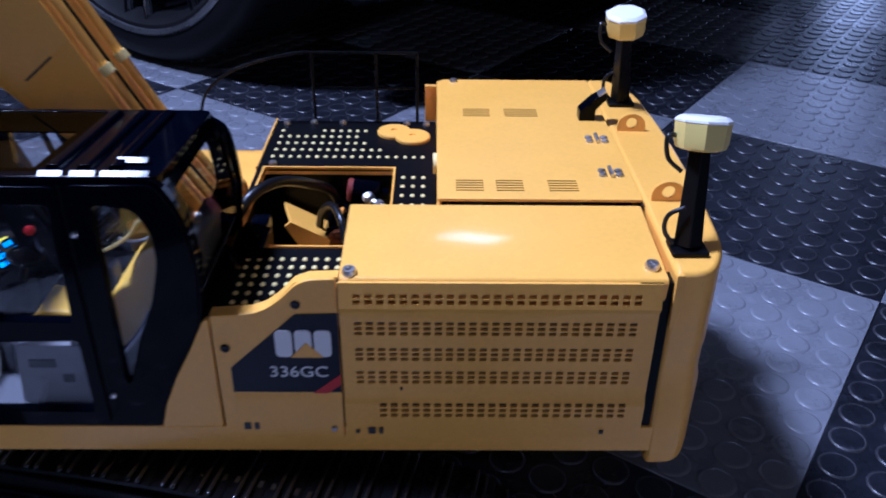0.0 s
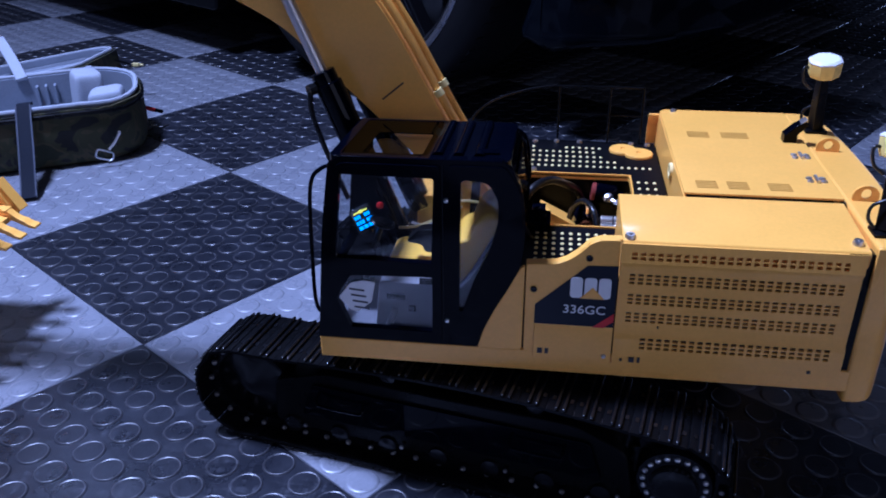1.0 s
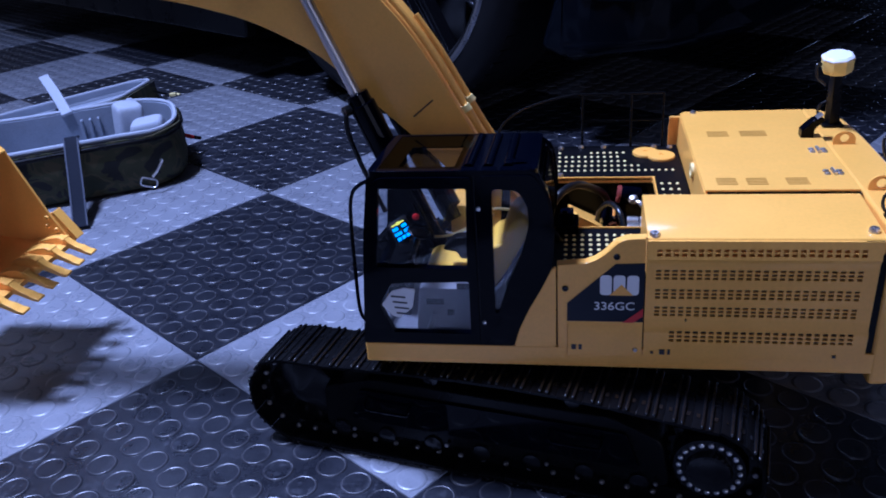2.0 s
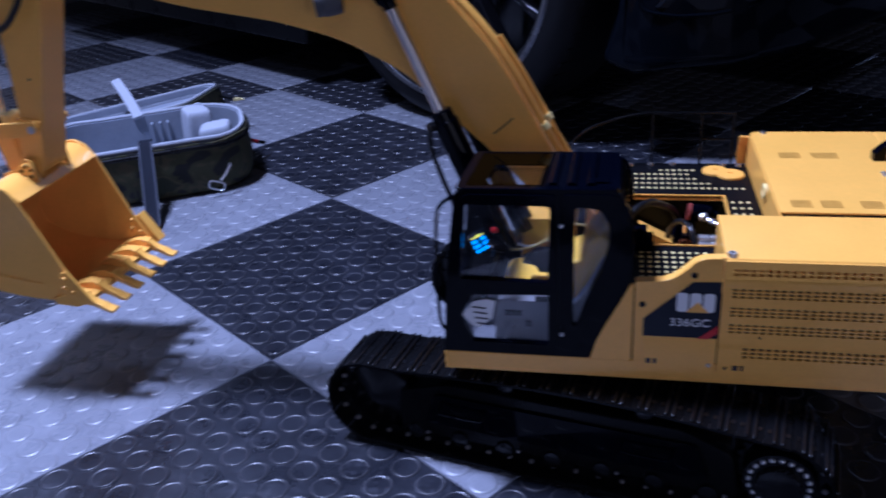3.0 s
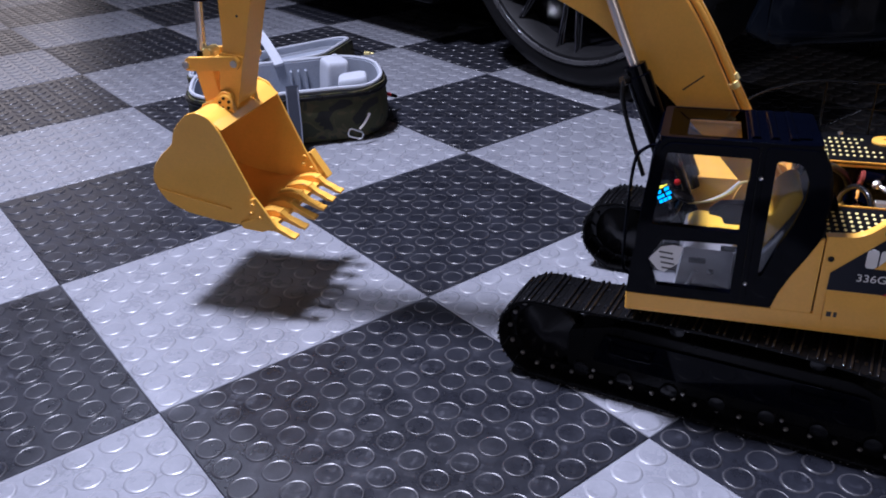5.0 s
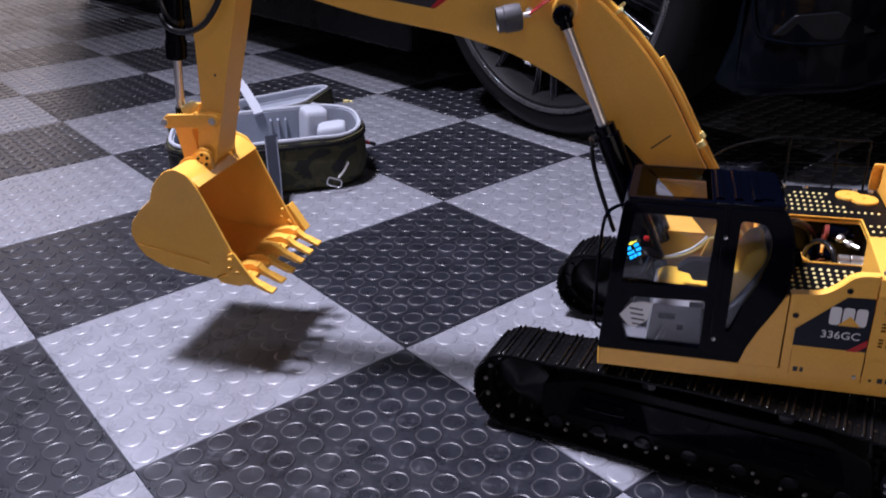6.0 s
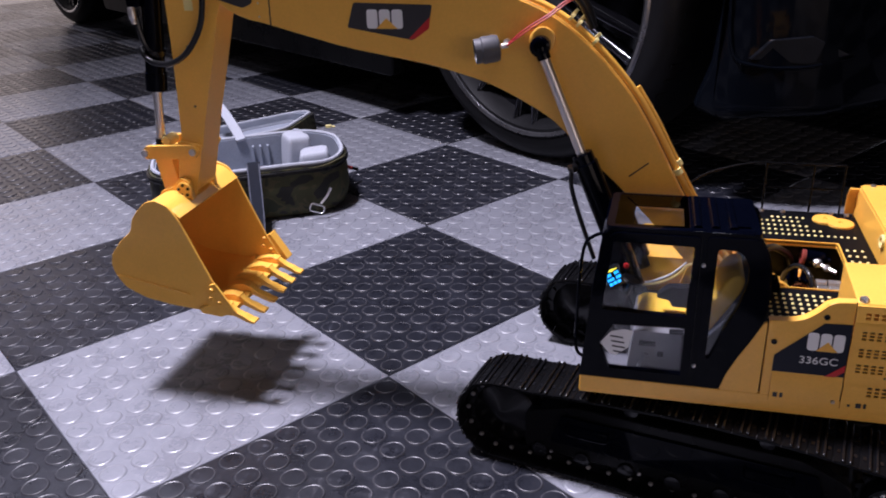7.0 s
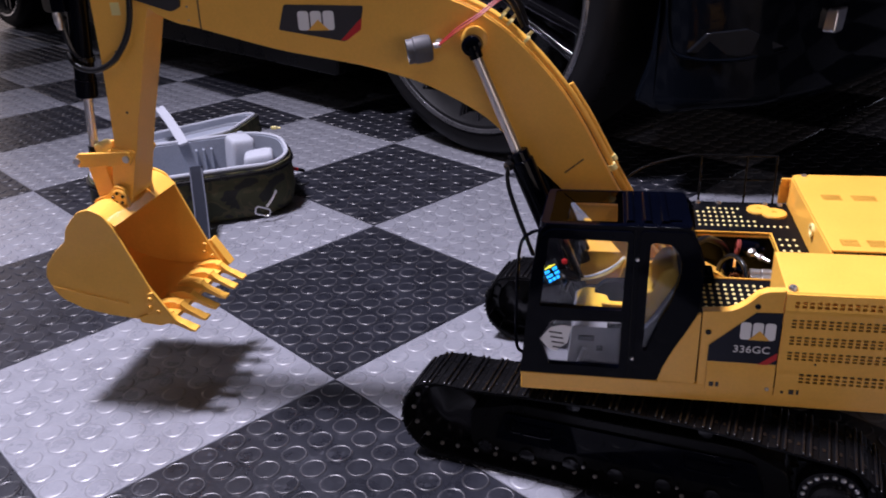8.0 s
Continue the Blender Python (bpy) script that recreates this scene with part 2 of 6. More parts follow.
# ---------------------------------------------------------------- mesh helpers
PLACED = {}                                # world matrices of what has been linked


def to_mesh(name, bm, mat, smooth=35.0):
    me = bpy.data.meshes.new(name)
    bmesh.ops.recalc_face_normals(bm, faces=bm.faces[:])
    bm.to_mesh(me)
    bm.free()
    me.materials.append(mat)
    if smooth:
        me.shade_smooth()
        me.set_sharp_from_angle(angle=radians(smooth))
    return me


def put(name, me, parent=None, at=None, label=""):
    ob = new(name, me)
    at = at or Matrix.Identity(4)
    if parent:
        ob.parent = parent
        ob.matrix_parent_inverse = PLACED[parent].inverted()
    ob.matrix_basis = at
    PLACED[ob] = at.copy()
    return tagged(ob, label)


def part(name, bm, mat, parent=None, label="", bevel=0.0, at=None, smooth=35.0, segments=2):
    """One bmesh as one mesh object under a thing or a part."""
    ob = put(name, to_mesh(name, bm, mat, smooth), parent, at, label)
    if bevel:
        mod = ob.modifiers.new("bevel", "BEVEL")
        mod.width, mod.segments, mod.limit_method, mod.angle_limit = bevel, segments, "ANGLE", radians(40)
        mod.harden_normals = True
    return ob


def thing(name, place, label, category, group="", kind="", turn=None):
    ob = new(name)
    m = Matrix.Translation(place) @ (turn or Matrix.Identity(4))
    ob.matrix_basis = m
    ob.empty_display_size = 0.05
    PLACED[ob] = m.copy()
    return tagged(ob, label, category, group, kind)


def box(bm, x0, x1, y0, y1, z0, z1, m=None):
    vs = [bm.verts.new((x, y, z)) for x in (x0, x1) for y in (y0, y1) for z in (z0, z1)]
    for f in ((0, 1, 3, 2), (4, 6, 7, 5), (0, 4, 5, 1), (2, 3, 7, 6), (0, 2, 6, 4), (1, 5, 7, 3)):
        bm.faces.new([vs[i] for i in f])
    if m:
        bmesh.ops.transform(bm, matrix=m, verts=vs)
    return vs


def rounded(pts, r, n=4):
    """A polygon with its corners rounded; r: one radius, or one for each corner."""
    out, k = [], len(pts)
    for i, p in enumerate(pts):
        ri = r[i] if isinstance(r, (list, tuple)) else r
        p, a, b = Vector(p), Vector(pts[i - 1]), Vector(pts[(i + 1) % k])
        da, db = (a - p), (b - p)
        t = min(ri, da.length * 0.48, db.length * 0.48)
        if t < 1e-6:
            out.append(tuple(p))
            continue
        pa, pb = p + da.normalized() * t, p + db.normalized() * t
        for j in range(n + 1):
            u = j / n
            q = pa * (1 - u) ** 2 + p * 2 * u * (1 - u) + pb * u * u
            out.append(tuple(q))
    return out


def prism(bm, outer, lo, hi, plane="xz", holes=()):
    """A flat outline, with holes, made thick from lo to hi across its plane."""
    put3 = {"xz": lambda p, d: (p[0], d, p[1]), "xy": lambda p, d: (p[0], p[1], d), "yz": lambda p, d: (d, p[0], p[1])}[plane]
    if not holes:
        a = [bm.verts.new(put3(p, lo)) for p in outer]
        b = [bm.verts.new(put3(p, hi)) for p in outer]
        bm.faces.new(a)
        bm.faces.new(b[::-1])
        n = len(a)
        for i in range(n):
            bm.faces.new((a[i], b[i], b[(i + 1) % n], a[(i + 1) % n]))
        return a + b
    tmp = bmesh.new()
    edges = []
    for loop in (outer, *holes):
        vs = [tmp.verts.new((p[0], p[1], 0)) for p in loop]
        edges += [tmp.edges.new((vs[i], vs[(i + 1) % len(vs)])) for i in range(len(vs))]
    bmesh.ops.triangle_fill(tmp, edges=edges, use_beauty=True, use_dissolve=False)
    tmp.verts.index_update()
    a = [bm.verts.new(put3(v.co, lo)) for v in tmp.verts]
    b = [bm.verts.new(put3(v.co, hi)) for v in tmp.verts]
    for f in tmp.faces:
        bm.faces.new([a[v.index] for v in f.verts])
        bm.faces.new([b[v.index] for v in reversed(f.verts)])
    for e in tmp.edges:
        if len(e.link_faces) == 1:
            i, j = e.verts[0].index, e.verts[1].index
            bm.faces.new((a[i], a[j], b[j], b[i]))
    tmp.free()
    return a + b


def grille(bm, us, ws, lo, hi, is_hole, plane="xz"):
    """A plate cut into cells by the lines us and ws, open where is_hole(i, j) holds."""
    put3 = {"xz": lambda p, d: (p[0], d, p[1]), "xy": lambda p, d: (p[0], p[1], d)}[plane]
    a = [[bm.verts.new(put3((u, w), lo)) for w in ws] for u in us]
    b = [[bm.verts.new(put3((u, w), hi)) for w in ws] for u in us]
    nu, nw = len(us) - 1, len(ws) - 1
    solid = [[not is_hole(i, j) for j in range(nw)] for i in range(nu)]
    for i in range(nu):
        for j in range(nw):
            if not solid[i][j]:
                continue
            bm.faces.new((a[i][j], a[i + 1][j], a[i + 1][j + 1], a[i][j + 1]))
            bm.faces.new((b[i][j], b[i][j + 1], b[i + 1][j + 1], b[i + 1][j]))
            for di, dj, p, q in ((-1, 0, (i, j), (i, j + 1)), (1, 0, (i + 1, j), (i + 1, j + 1)),
                                 (0, -1, (i, j), (i + 1, j)), (0, 1, (i, j + 1), (i + 1, j + 1))):
                ii, jj = i + di, j + dj
                if not (0 <= ii < nu and 0 <= jj < nw and solid[ii][jj]):
                    bm.faces.new((a[p[0]][p[1]], a[q[0]][q[1]], b[q[0]][q[1]], b[p[0]][p[1]]))
    bmesh.ops.delete(bm, geom=[v for v in bm.verts if not v.link_faces], context="VERTS")


def rod(bm, p, q, r, seg=14, r2=None):
    p, q = Vector(p), Vector(q)
    r2 = r if r2 is None else r2
    turn = (q - p).to_track_quat("Z", "Y").to_matrix()
    rings = []
    for c, rad in ((p, r), (q, r2)):
        rings.append([bm.verts.new(c + turn @ Vector((rad * math.cos(2 * math.pi * k / seg), rad * math.sin(2 * math.pi * k / seg), 0))) for k in range(seg)])
    for k in range(seg):
        bm.faces.new((rings[0][k], rings[0][(k + 1) % seg], rings[1][(k + 1) % seg], rings[1][k]))
    bm.faces.new(rings[0][::-1])
    bm.faces.new(rings[1])


def lathe(bm, p, axis, profile, seg=24, ring=False):
    """A turned body: profile of (radius, height along the axis); ring: the profile closes on itself, with no end discs."""
    turn = Vector(axis).to_track_quat("Z", "Y").to_matrix()
    p = Vector(p)
    rings = []
    for r, h in profile:
        rings.append([bm.verts.new(p + turn @ Vector((max(r, 1e-5) * math.cos(2 * math.pi * k / seg), max(r, 1e-5) * math.sin(2 * math.pi * k / seg), h))) for k in range(seg)])
    for i in range(len(rings) if ring else len(rings) - 1):
        near, far = rings[i], rings[(i + 1) % len(rings)]
        for k in range(seg):
            bm.faces.new((near[k], near[(k + 1) % seg], far[(k + 1) % seg], far[k]))
    if not ring:
        bm.faces.new(rings[0][::-1])
        bm.faces.new(rings[-1])


def curve_points(pts, n=8):
    """A smooth line through a few places."""
    pts = [Vector(p) for p in pts]
    if len(pts) < 3:
        return pts
    full = [2 * pts[0] - pts[1], *pts, 2 * pts[-1] - pts[-2]]
    out = []
    for i in range(1, len(full) - 2):
        a, b, c, d = full[i - 1:i + 3]
        for j in range(n):
            t = j / n
            out.append(0.5 * (2 * b + (c - a) * t + (2 * a - 5 * b + 4 * c - d) * t * t + (3 * b - a - 3 * c + d) * t ** 3))
    return out + [pts[-1]]


def tube(bm, pts, r, seg=10, smooth=8):
    pts = curve_points(pts, smooth) if smooth else [Vector(p) for p in pts]
    rings, side = [], None
    for i, p in enumerate(pts):
        d = (pts[min(i + 1, len(pts) - 1)] - pts[max(i - 1, 0)]).normalized()
        if side is None:
            side = d.orthogonal().normalized()
        side = (side - d * side.dot(d)).normalized()
        up = d.cross(side)
        rings.append([bm.verts.new(p + side * r * math.cos(2 * math.pi * k / seg) + up * r * math.sin(2 * math.pi * k / seg)) for k in range(seg)])
    for i in range(len(rings) - 1):
        for k in range(seg):
            bm.faces.new((rings[i][k], rings[i][(k + 1) % seg], rings[i + 1][(k + 1) % seg], rings[i + 1][k]))
    bm.faces.new(rings[0][::-1])
    bm.faces.new(rings[-1])


def sheet(bm, line, thick, lo, hi):
    """A bent sheet: a line in x and z made thick, from y = lo to y = hi."""
    line = [Vector(p) for p in line]
    off = []
    for i, p in enumerate(line):
        d = (line[min(i + 1, len(line) - 1)] - line[max(i - 1, 0)]).normalized()
        off.append(p + Vector((-d.y, d.x)) * thick)
    rows = [[bm.verts.new((q.x, y, q.y)) for q in pts] for y in (lo, hi) for pts in (line, off)]
    a, b, c, d = rows
    n = len(line)
    for i in range(n - 1):
        bm.faces.new((a[i], a[i + 1], c[i + 1], c[i]))
        bm.faces.new((b[i], d[i], d[i + 1], b[i + 1]))
        bm.faces.new((a[i], b[i], b[i + 1], a[i + 1]))
        bm.faces.new((c[i], c[i + 1], d[i + 1], d[i]))
    for i in (0, n - 1):
        bm.faces.new((a[i], c[i], d[i], b[i]))


def screw_mesh(name, r, h, mat):
    """A round-headed screw with a socket, its axis up."""
    bm = bmesh.new()
    lathe(bm, (0, 0, 0), (0, 0, 1), [(r, 0), (r, h * 0.55), (r * 0.8, h), (r * 0.45, h), (r * 0.4, h * 0.5), (0, h * 0.5)], 12)
    return to_mesh(name, bm, mat)


def facing(direction, place):
    return Matrix.Translation(place) @ Vector(direction).to_track_quat("Z", "Y").to_matrix().to_4x4()


def lettering(name, body, size, place, turn, mat, parent, depth=0.0004):
    cu = bpy.data.curves.new(name, "FONT")
    cu.body, cu.size, cu.extrude = body, size, depth
    cu.align_x, cu.align_y = "CENTER", "CENTER"
    tmp = new(name, cu)
    bpy.context.view_layer.update()
    me = bpy.data.meshes.new_from_object(tmp)
    bpy.data.objects.remove(tmp)
    me.materials.clear()
    me.materials.append(mat)
    return put(name, me, parent, Matrix.Translation(place) @ turn)

# ---------------------------------------------------------------- the garage
A0, A1, B0, B1, HIGH = -3.05, 3.66, -3.66, 5.49, 2.5


def grid_box(name, a0, a1, b0, b1, z0, z1, mat, label, category):
    bm = bmesh.new()
    box(bm, a0, a1, b0, b1, z0, z1)
    return tagged(part(name, bm, mat, at=GRID, smooth=0), label, category, kind="structure")


floor = grid_box("floor", A0, A1, B0, B1, -0.05, -0.0105, SLAB, "garage floor of interlocking black and grey coin-top tiles", "floor")
grid_box("ceiling", A0, A1, B0, B1, HIGH, HIGH + 0.05, CEIL, "plain pale grey painted garage ceiling", "ceiling")
grid_box("wall_west", A0 - 0.1, A0, B0 - 0.1, B1 + 0.1, -0.05, HIGH + 0.05, WALL, "plain grey painted garage wall", "wall")
def opening_wall(name, lo, hi, d0, d1, top, near, far, plane, mat, label):
    """A wall along one tile direction, from near to far in the other, with an added opening from d0 to d1."""
    bm = bmesh.new()
    prism(bm, [(lo, -0.05), (d0, -0.05), (d0, top), (d1, top), (d1, -0.05), (hi, -0.05), (hi, HIGH + 0.05), (lo, HIGH + 0.05)], near, far, plane)
    return tagged(part(name, bm, mat, at=GRID, smooth=0), label, "wall", kind="structure")


opening_wall("wall_east", B0 - 0.1, B1 + 0.1, EAST_B0, EAST_B1, EAST_H, A1, A1 + 0.1, "yz", WALL, "plain grey painted garage wall with an added low narrow opening for floor sheen")
opening_wall("wall_south", A0, A1, SOUTH_A0, SOUTH_A1, SOUTH_H, B0 - 0.1, B0, "xz", WALL, "plain grey painted garage wall with an added opening for fill light")
# unseen wall, kept pale so that the far floor reflects it
opening_wall("wall_north", A0, A1, NORTH_A0, NORTH_A1, NORTH_H, B1, B1 + 0.1, "xz", WALL_WHITE, "plain pale grey garage wall with an added opening for floor sheen")


def ceiling_light(place, w, h, turn=None):
    t = thing("ceiling_light", Vector((place.x, place.y, HIGH)), "flat white ceiling light panel, unseen", "lamp", "ceiling lights", turn=turn)
    bm = bmesh.new()
    prism(bm, rounded([(-w, -h), (w, -h), (w, h), (-w, h)], 0.02), -0.03, 0.0, "xy")
    part("housing", bm, WHITE, t, at=Matrix.Translation((place.x, place.y, HIGH)) @ (turn or Matrix.Identity(4)), bevel=0.004)


ceiling_light(MAIN, 0.22, 0.20, GRID)
# panels of the added sheen and fill lamps
ceiling_light(SECOND, 0.68, 0.12)
ceiling_light(FILL, 0.10, 0.10)
ceiling_light(FOURTH, 0.13, 0.17, GRID)

# ---------------------------------------------------------------- the model excavator
CX, CY = 0.329, -0.015
machine = thing("model_excavator", (CX, CY, 0), "yellow and black model excavator with raised bucket on a tiled floor", "model excavator")
SCREW = screw_mesh("screw", 0.0035, 0.0030, STEEL)
BOLT_SMALL = screw_mesh("bolt", 0.0016, 0.0014, STEEL)
bm = bmesh.new()
lathe(bm, (0, 0, 0), (0, 0, 1), [(0.0021, 0), (0.0021, 0.0004), (0.0019, 0.0010), (0.0014, 0.0016), (0.0007, 0.0019), (0, 0.0020)], 12)
BOLT_DOME = to_mesh("bolt", bm, CHROME, 70)
BOLT_YELLOW = screw_mesh("bolt", 0.0024, 0.0022, YELLOW)
BOLT_DARK = screw_mesh("bolt", 0.0017, 0.0014, STEEL_BLACK)
BOLT_BLACK = screw_mesh("bolt", 0.0030, 0.0016, STEEL_BLACK)

# ---- tracks
YAW = radians(-11.55)
TN = Vector((-math.sin(YAW), math.cos(YAW), 0))      # away from the near side
HALF = 0.140
MID = 0.3075
SHOE_W = 0.055


def track_loop():
    """The chain's line, in metres along and up, from the lower front round to the rear."""
    pts = [(0.148 + 0.322 * k / 20, 0.0035) for k in range(21)]
    pts += [(0.470 + 0.0385 * math.sin(a), 0.042 - 0.0385 * math.cos(a)) for a in [math.pi * k / 16 for k in range(1, 17)]]
    pts += [(x, z) for x, z in ((0.44, 0.0835), (0.41, 0.0865), (0.37, 0.0895), (0.33, 0.0905), (0.29, 0.090), (0.25, 0.088), (0.21, 0.0855), (0.18, 0.083))]
    pts += [(0.148 - 0.0395 * math.sin(a), 0.043 + 0.0395 * math.cos(a)) for a in [math.pi * k / 16 for k in range(0, 16)]]
    return [Vector(p) for p in pts]


def resample(loop, step):
    pts = loop + [loop[0]]
    length = sum((pts[i + 1] - pts[i]).length for i in range(len(pts) - 1))
    n = round(length / step)
    out, want, done = [], 0.0, 0.0
    for i in range(len(pts) - 1):
        seg = (pts[i + 1] - pts[i]).length
        while want <= done + seg - 1e-9 and len(out) < n:
            u = (want - done) / seg
            out.append((pts[i].lerp(pts[i + 1], u), (pts[i + 1] - pts[i]).normalized()))
            want += length / n
        done += seg
    return out


def shoe_mesh():
    """A track shoe, outside up: curved plate with two grouser bars and four bolt heads."""
    bm = bmesh.new()
    w = SHOE_W / 2
    profile = [(-0.0090, -0.0012), (0.0090, -0.0012), (0.0092, 0.0004), (0.0080, 0.0010), (-0.0080, 0.0010), (-0.0092, 0.0004)]
    prism(bm, profile, -w, w, "xz")
    plate = len(bm.faces)
    r, long = 0.0014, 2 * w
    for x in (-0.0026, 0.0026):                            # rounded grouser bars
        lathe(bm, (x, -w, 0.0023), (0, 1, 0), [(0, -0.0004), (r * 0.6, 0.0), (r * 0.92, 0.0010), (r, 0.0024), (r, long - 0.0024), (r * 0.92, long - 0.0010), (r * 0.6, long), (0, long + 0.0004)], 10)
    for x in (-0.006, 0.006):                              # bolt heads between the bars
        for y in (-0.014, 0.014):
            box(bm, x - 0.0012, x + 0.0012, y - 0.0022, y + 0.0022, 0.0008, 0.0016)
    for k, f in enumerate(bm.faces):
        f.material_index = 1 if k >= plate else 0
    me = to_mesh("track_shoe", bm, BLACK_MATT, 60)
    me.materials.append(TRACK_STEEL)
    return me


SHOE = shoe_mesh()


def track(side):
    """side -1: the near track, 1: the far one."""
    centre = Vector((CX, CY, 0)) + TN * side * (HALF - SHOE_W / 2)
    base = Matrix.Translation(centre) @ Matrix.Rotation(YAW, 4, "Z") @ Matrix.Translation((-MID, 0, 0))
    links = resample(track_loop(), 0.0184)
    out = -1 if side < 0 else 1
    bm = bmesh.new()
    for p, d in links:
        ang = math.atan2(d.y, d.x)
        m = Matrix.Translation((p.x, 0, p.y)) @ Matrix.Rotation(-ang, 4, "Y")
        for y in (-0.0125, 0.0075):
            box(bm, -0.0085, 0.0085, y, y + 0.005, 0.0012, 0.0100, m)
        rod(bm, m @ Vector((0.0085, -0.0150, 0.0065)), m @ Vector((0.0085, 0.0150, 0.0065)), 0.0024, 8)
    chain = part("track_chain", bm, STEEL_BLACK, machine, "blackened steel track chain", at=base)
    for p, d in links:
        ang = math.atan2(d.y, d.x)
        put("track_shoe", SHOE, chain, base @ Matrix.Translation((p.x, 0, p.y)) @ Matrix.Rotation(math.pi - ang, 4, "Y"))
        nrm = Vector((d.y, -d.x))
        inner = p - nrm * 0.0065 + d * 0.0092
        put("pin", BOLT_SMALL, chain, base @ facing((0, out, 0), (inner.x, out * 0.0152, inner.y)) @ Matrix.Diagonal((1.35, 1.35, 1.2, 1)))
    # side frame
    bm = bmesh.new()
    prism(bm, rounded([(0.170, 0.016), (0.447, 0.016), (0.440, 0.056), (0.405, 0.070), (0.215, 0.070), (0.172, 0.056)], 0.008), -0.016, 0.016, "xz")
    body = part("track_side_panel", bm, BLACK_MATT, machine, "black box-section track frame", bevel=0.0015, at=base)
    bm = bmesh.new()
    prism(bm, rounded([(0.195, 0.030), (0.425, 0.030), (0.415, 0.060), (0.205, 0.060)], 0.004), out * 0.016, out * 0.0185, "xz")
    part("cover_plate", bm, BLACK, body, bevel=0.0006, at=base)
    for x0 in (0.212, 0.361):
        bm = bmesh.new()
        tube(bm, [(x0, out * 0.017, 0.056), (x0, out * 0.0245, 0.050), (x0 + 0.004, out * 0.0255, 0.0475), (x0 + 0.033, out * 0.0255, 0.0475), (x0 + 0.037, out * 0.0245, 0.050), (x0 + 0.037, out * 0.017, 0.056)], 0.0012, 8, 4)
        part("handle", bm, BLACK, body, at=base)
    for k in range(7):
        bm = bmesh.new()
        x = 0.185 + 0.040 * k
        lathe(bm, (x, -0.019, 0.0175), (0, 1, 0), [(0.003, 0), (0.007, 0.001), (0.0085, 0.004), (0.0085, 0.034), (0.007, 0.037), (0.003, 0.038)], 16)
        part("track_roller", bm, STEEL_BLACK, body, at=base)
        if k % 2 == 0:
            put("bolt", BOLT_SMALL, body, base @ facing((0, out, 0), (x + 0.012, out * 0.0185, 0.020)))
    for x in (0.265, 0.375):
        bm = bmesh.new()
        lathe(bm, (x, -0.014, 0.0765), (0, 1, 0), [(0.003, 0), (0.006, 0.001), (0.006, 0.027), (0.003, 0.028)], 14)
        part("carrier_roller", bm, STEEL_BLACK, body, at=base)
    # idler at the front
    bm = bmesh.new()
    lathe(bm, (0.148, -0.012, 0.043), (0, 1, 0), [(0.006, -0.004), (0.012, 0), (0.028, 0.001), (0.031, 0.003), (0.031, 0.021), (0.028, 0.023), (0.012, 0.024), (0.006, 0.028)], 32)
    part("idler_wheel", bm, STEEL_BLACK, machine, at=base)
    # sprocket with its motor hub and bolt ring
    bm = bmesh.new()
    teeth = []
    for k in range(42):
        r = 0.0325 if k % 2 else 0.0275
        teeth += [(0.4725 + r * math.cos(math.pi * k / 21), 0.042 + r * math.sin(math.pi * k / 21))]
    prism(bm, teeth, -0.0025, 0.0025, "xz")
    lathe(bm, (0.4725, out * 0.002, 0.042), (0, out, 0), [(0.026, 0), (0.026, 0.012), (0.0245, 0.0145), (0.0245, 0.0165), (0.016, 0.0170), (0.015, 0.0225), (0.011, 0.0240), (0, 0.0240)], 36)
    sprocket = part("sprocket", bm, STEEL_BLACK, machine, "black sprocket with a ring of bright bolts", at=base)
    for k in range(20):
        a = 2 * math.pi * k / 20
        put("bolt", BOLT_DOME, sprocket, base @ facing((0, out, 0), (0.4725 + 0.0205 * math.cos(a), out * 0.0186, 0.042 + 0.0205 * math.sin(a))))


track(-1)
track(1)

bm = bmesh.new()                                         # centre frame and slew ring
m = Matrix.Translation((CX, CY, 0)) @ Matrix.Rotation(YAW, 4, "Z")
box(bm, -0.075, 0.075, -0.105, 0.105, 0.036, 0.066, m)
lathe(bm, (CX, CY, 0.060), (0, 0, 1), [(0.066, 0), (0.066, 0.012), (0.058, 0.014), (0.058, 0.030), (0.064, 0.032), (0.064, 0.040)], 48)
part("slew_ring", bm, STEEL_BLACK, machine, bevel=0.001)

# ---- upper frame
Y0, Y1 = -0.141, 0.118
bm = bmesh.new()
prism(bm, rounded([(0.2186, Y0), (0.572, Y0), (0.572, Y1), (0.345, Y1), (0.345, -0.046), (0.2205, -0.046)], [0.002, 0.002, 0.002, 0.004, 0.002, 0.002]), 0.1005, 0.1165, "xy")
part("upper_frame", bm, YELLOW, machine, "yellow painted rim of the upper frame", bevel=0.0008)
bm = bmesh.new()
bay = [(0.3485, Y0 + 0.003), (0.572, Y0 + 0.003), (0.572, Y1 - 0.003), (0.3485, Y1 - 0.003)]
well = [(0.3500, -0.0690), (0.4420, -0.0690), (0.4420, 0.0370), (0.3500, 0.0370)]
prism(bm, bay, 0.1165, 0.1715, "xy", [well])
part("machinery_bay", bm, BLACK_MATT, machine)

# ---- counterweight
def cw_outline(g):
    pts = [(0.569, Y0 + g), (0.586, Y0 + g + 0.0005), (0.5975 - g, -0.118), (0.601 - g, -0.07), (0.603 - g, -0.008), (0.601 - g, 0.058), (0.5975 - g, 0.094), (0.584, Y1 - g), (0.569, Y1 - g)]
    return rounded(pts, [0, 0.012, 0.014, 0.02, 0.03, 0.02, 0.014, 0.012, 0], 4)


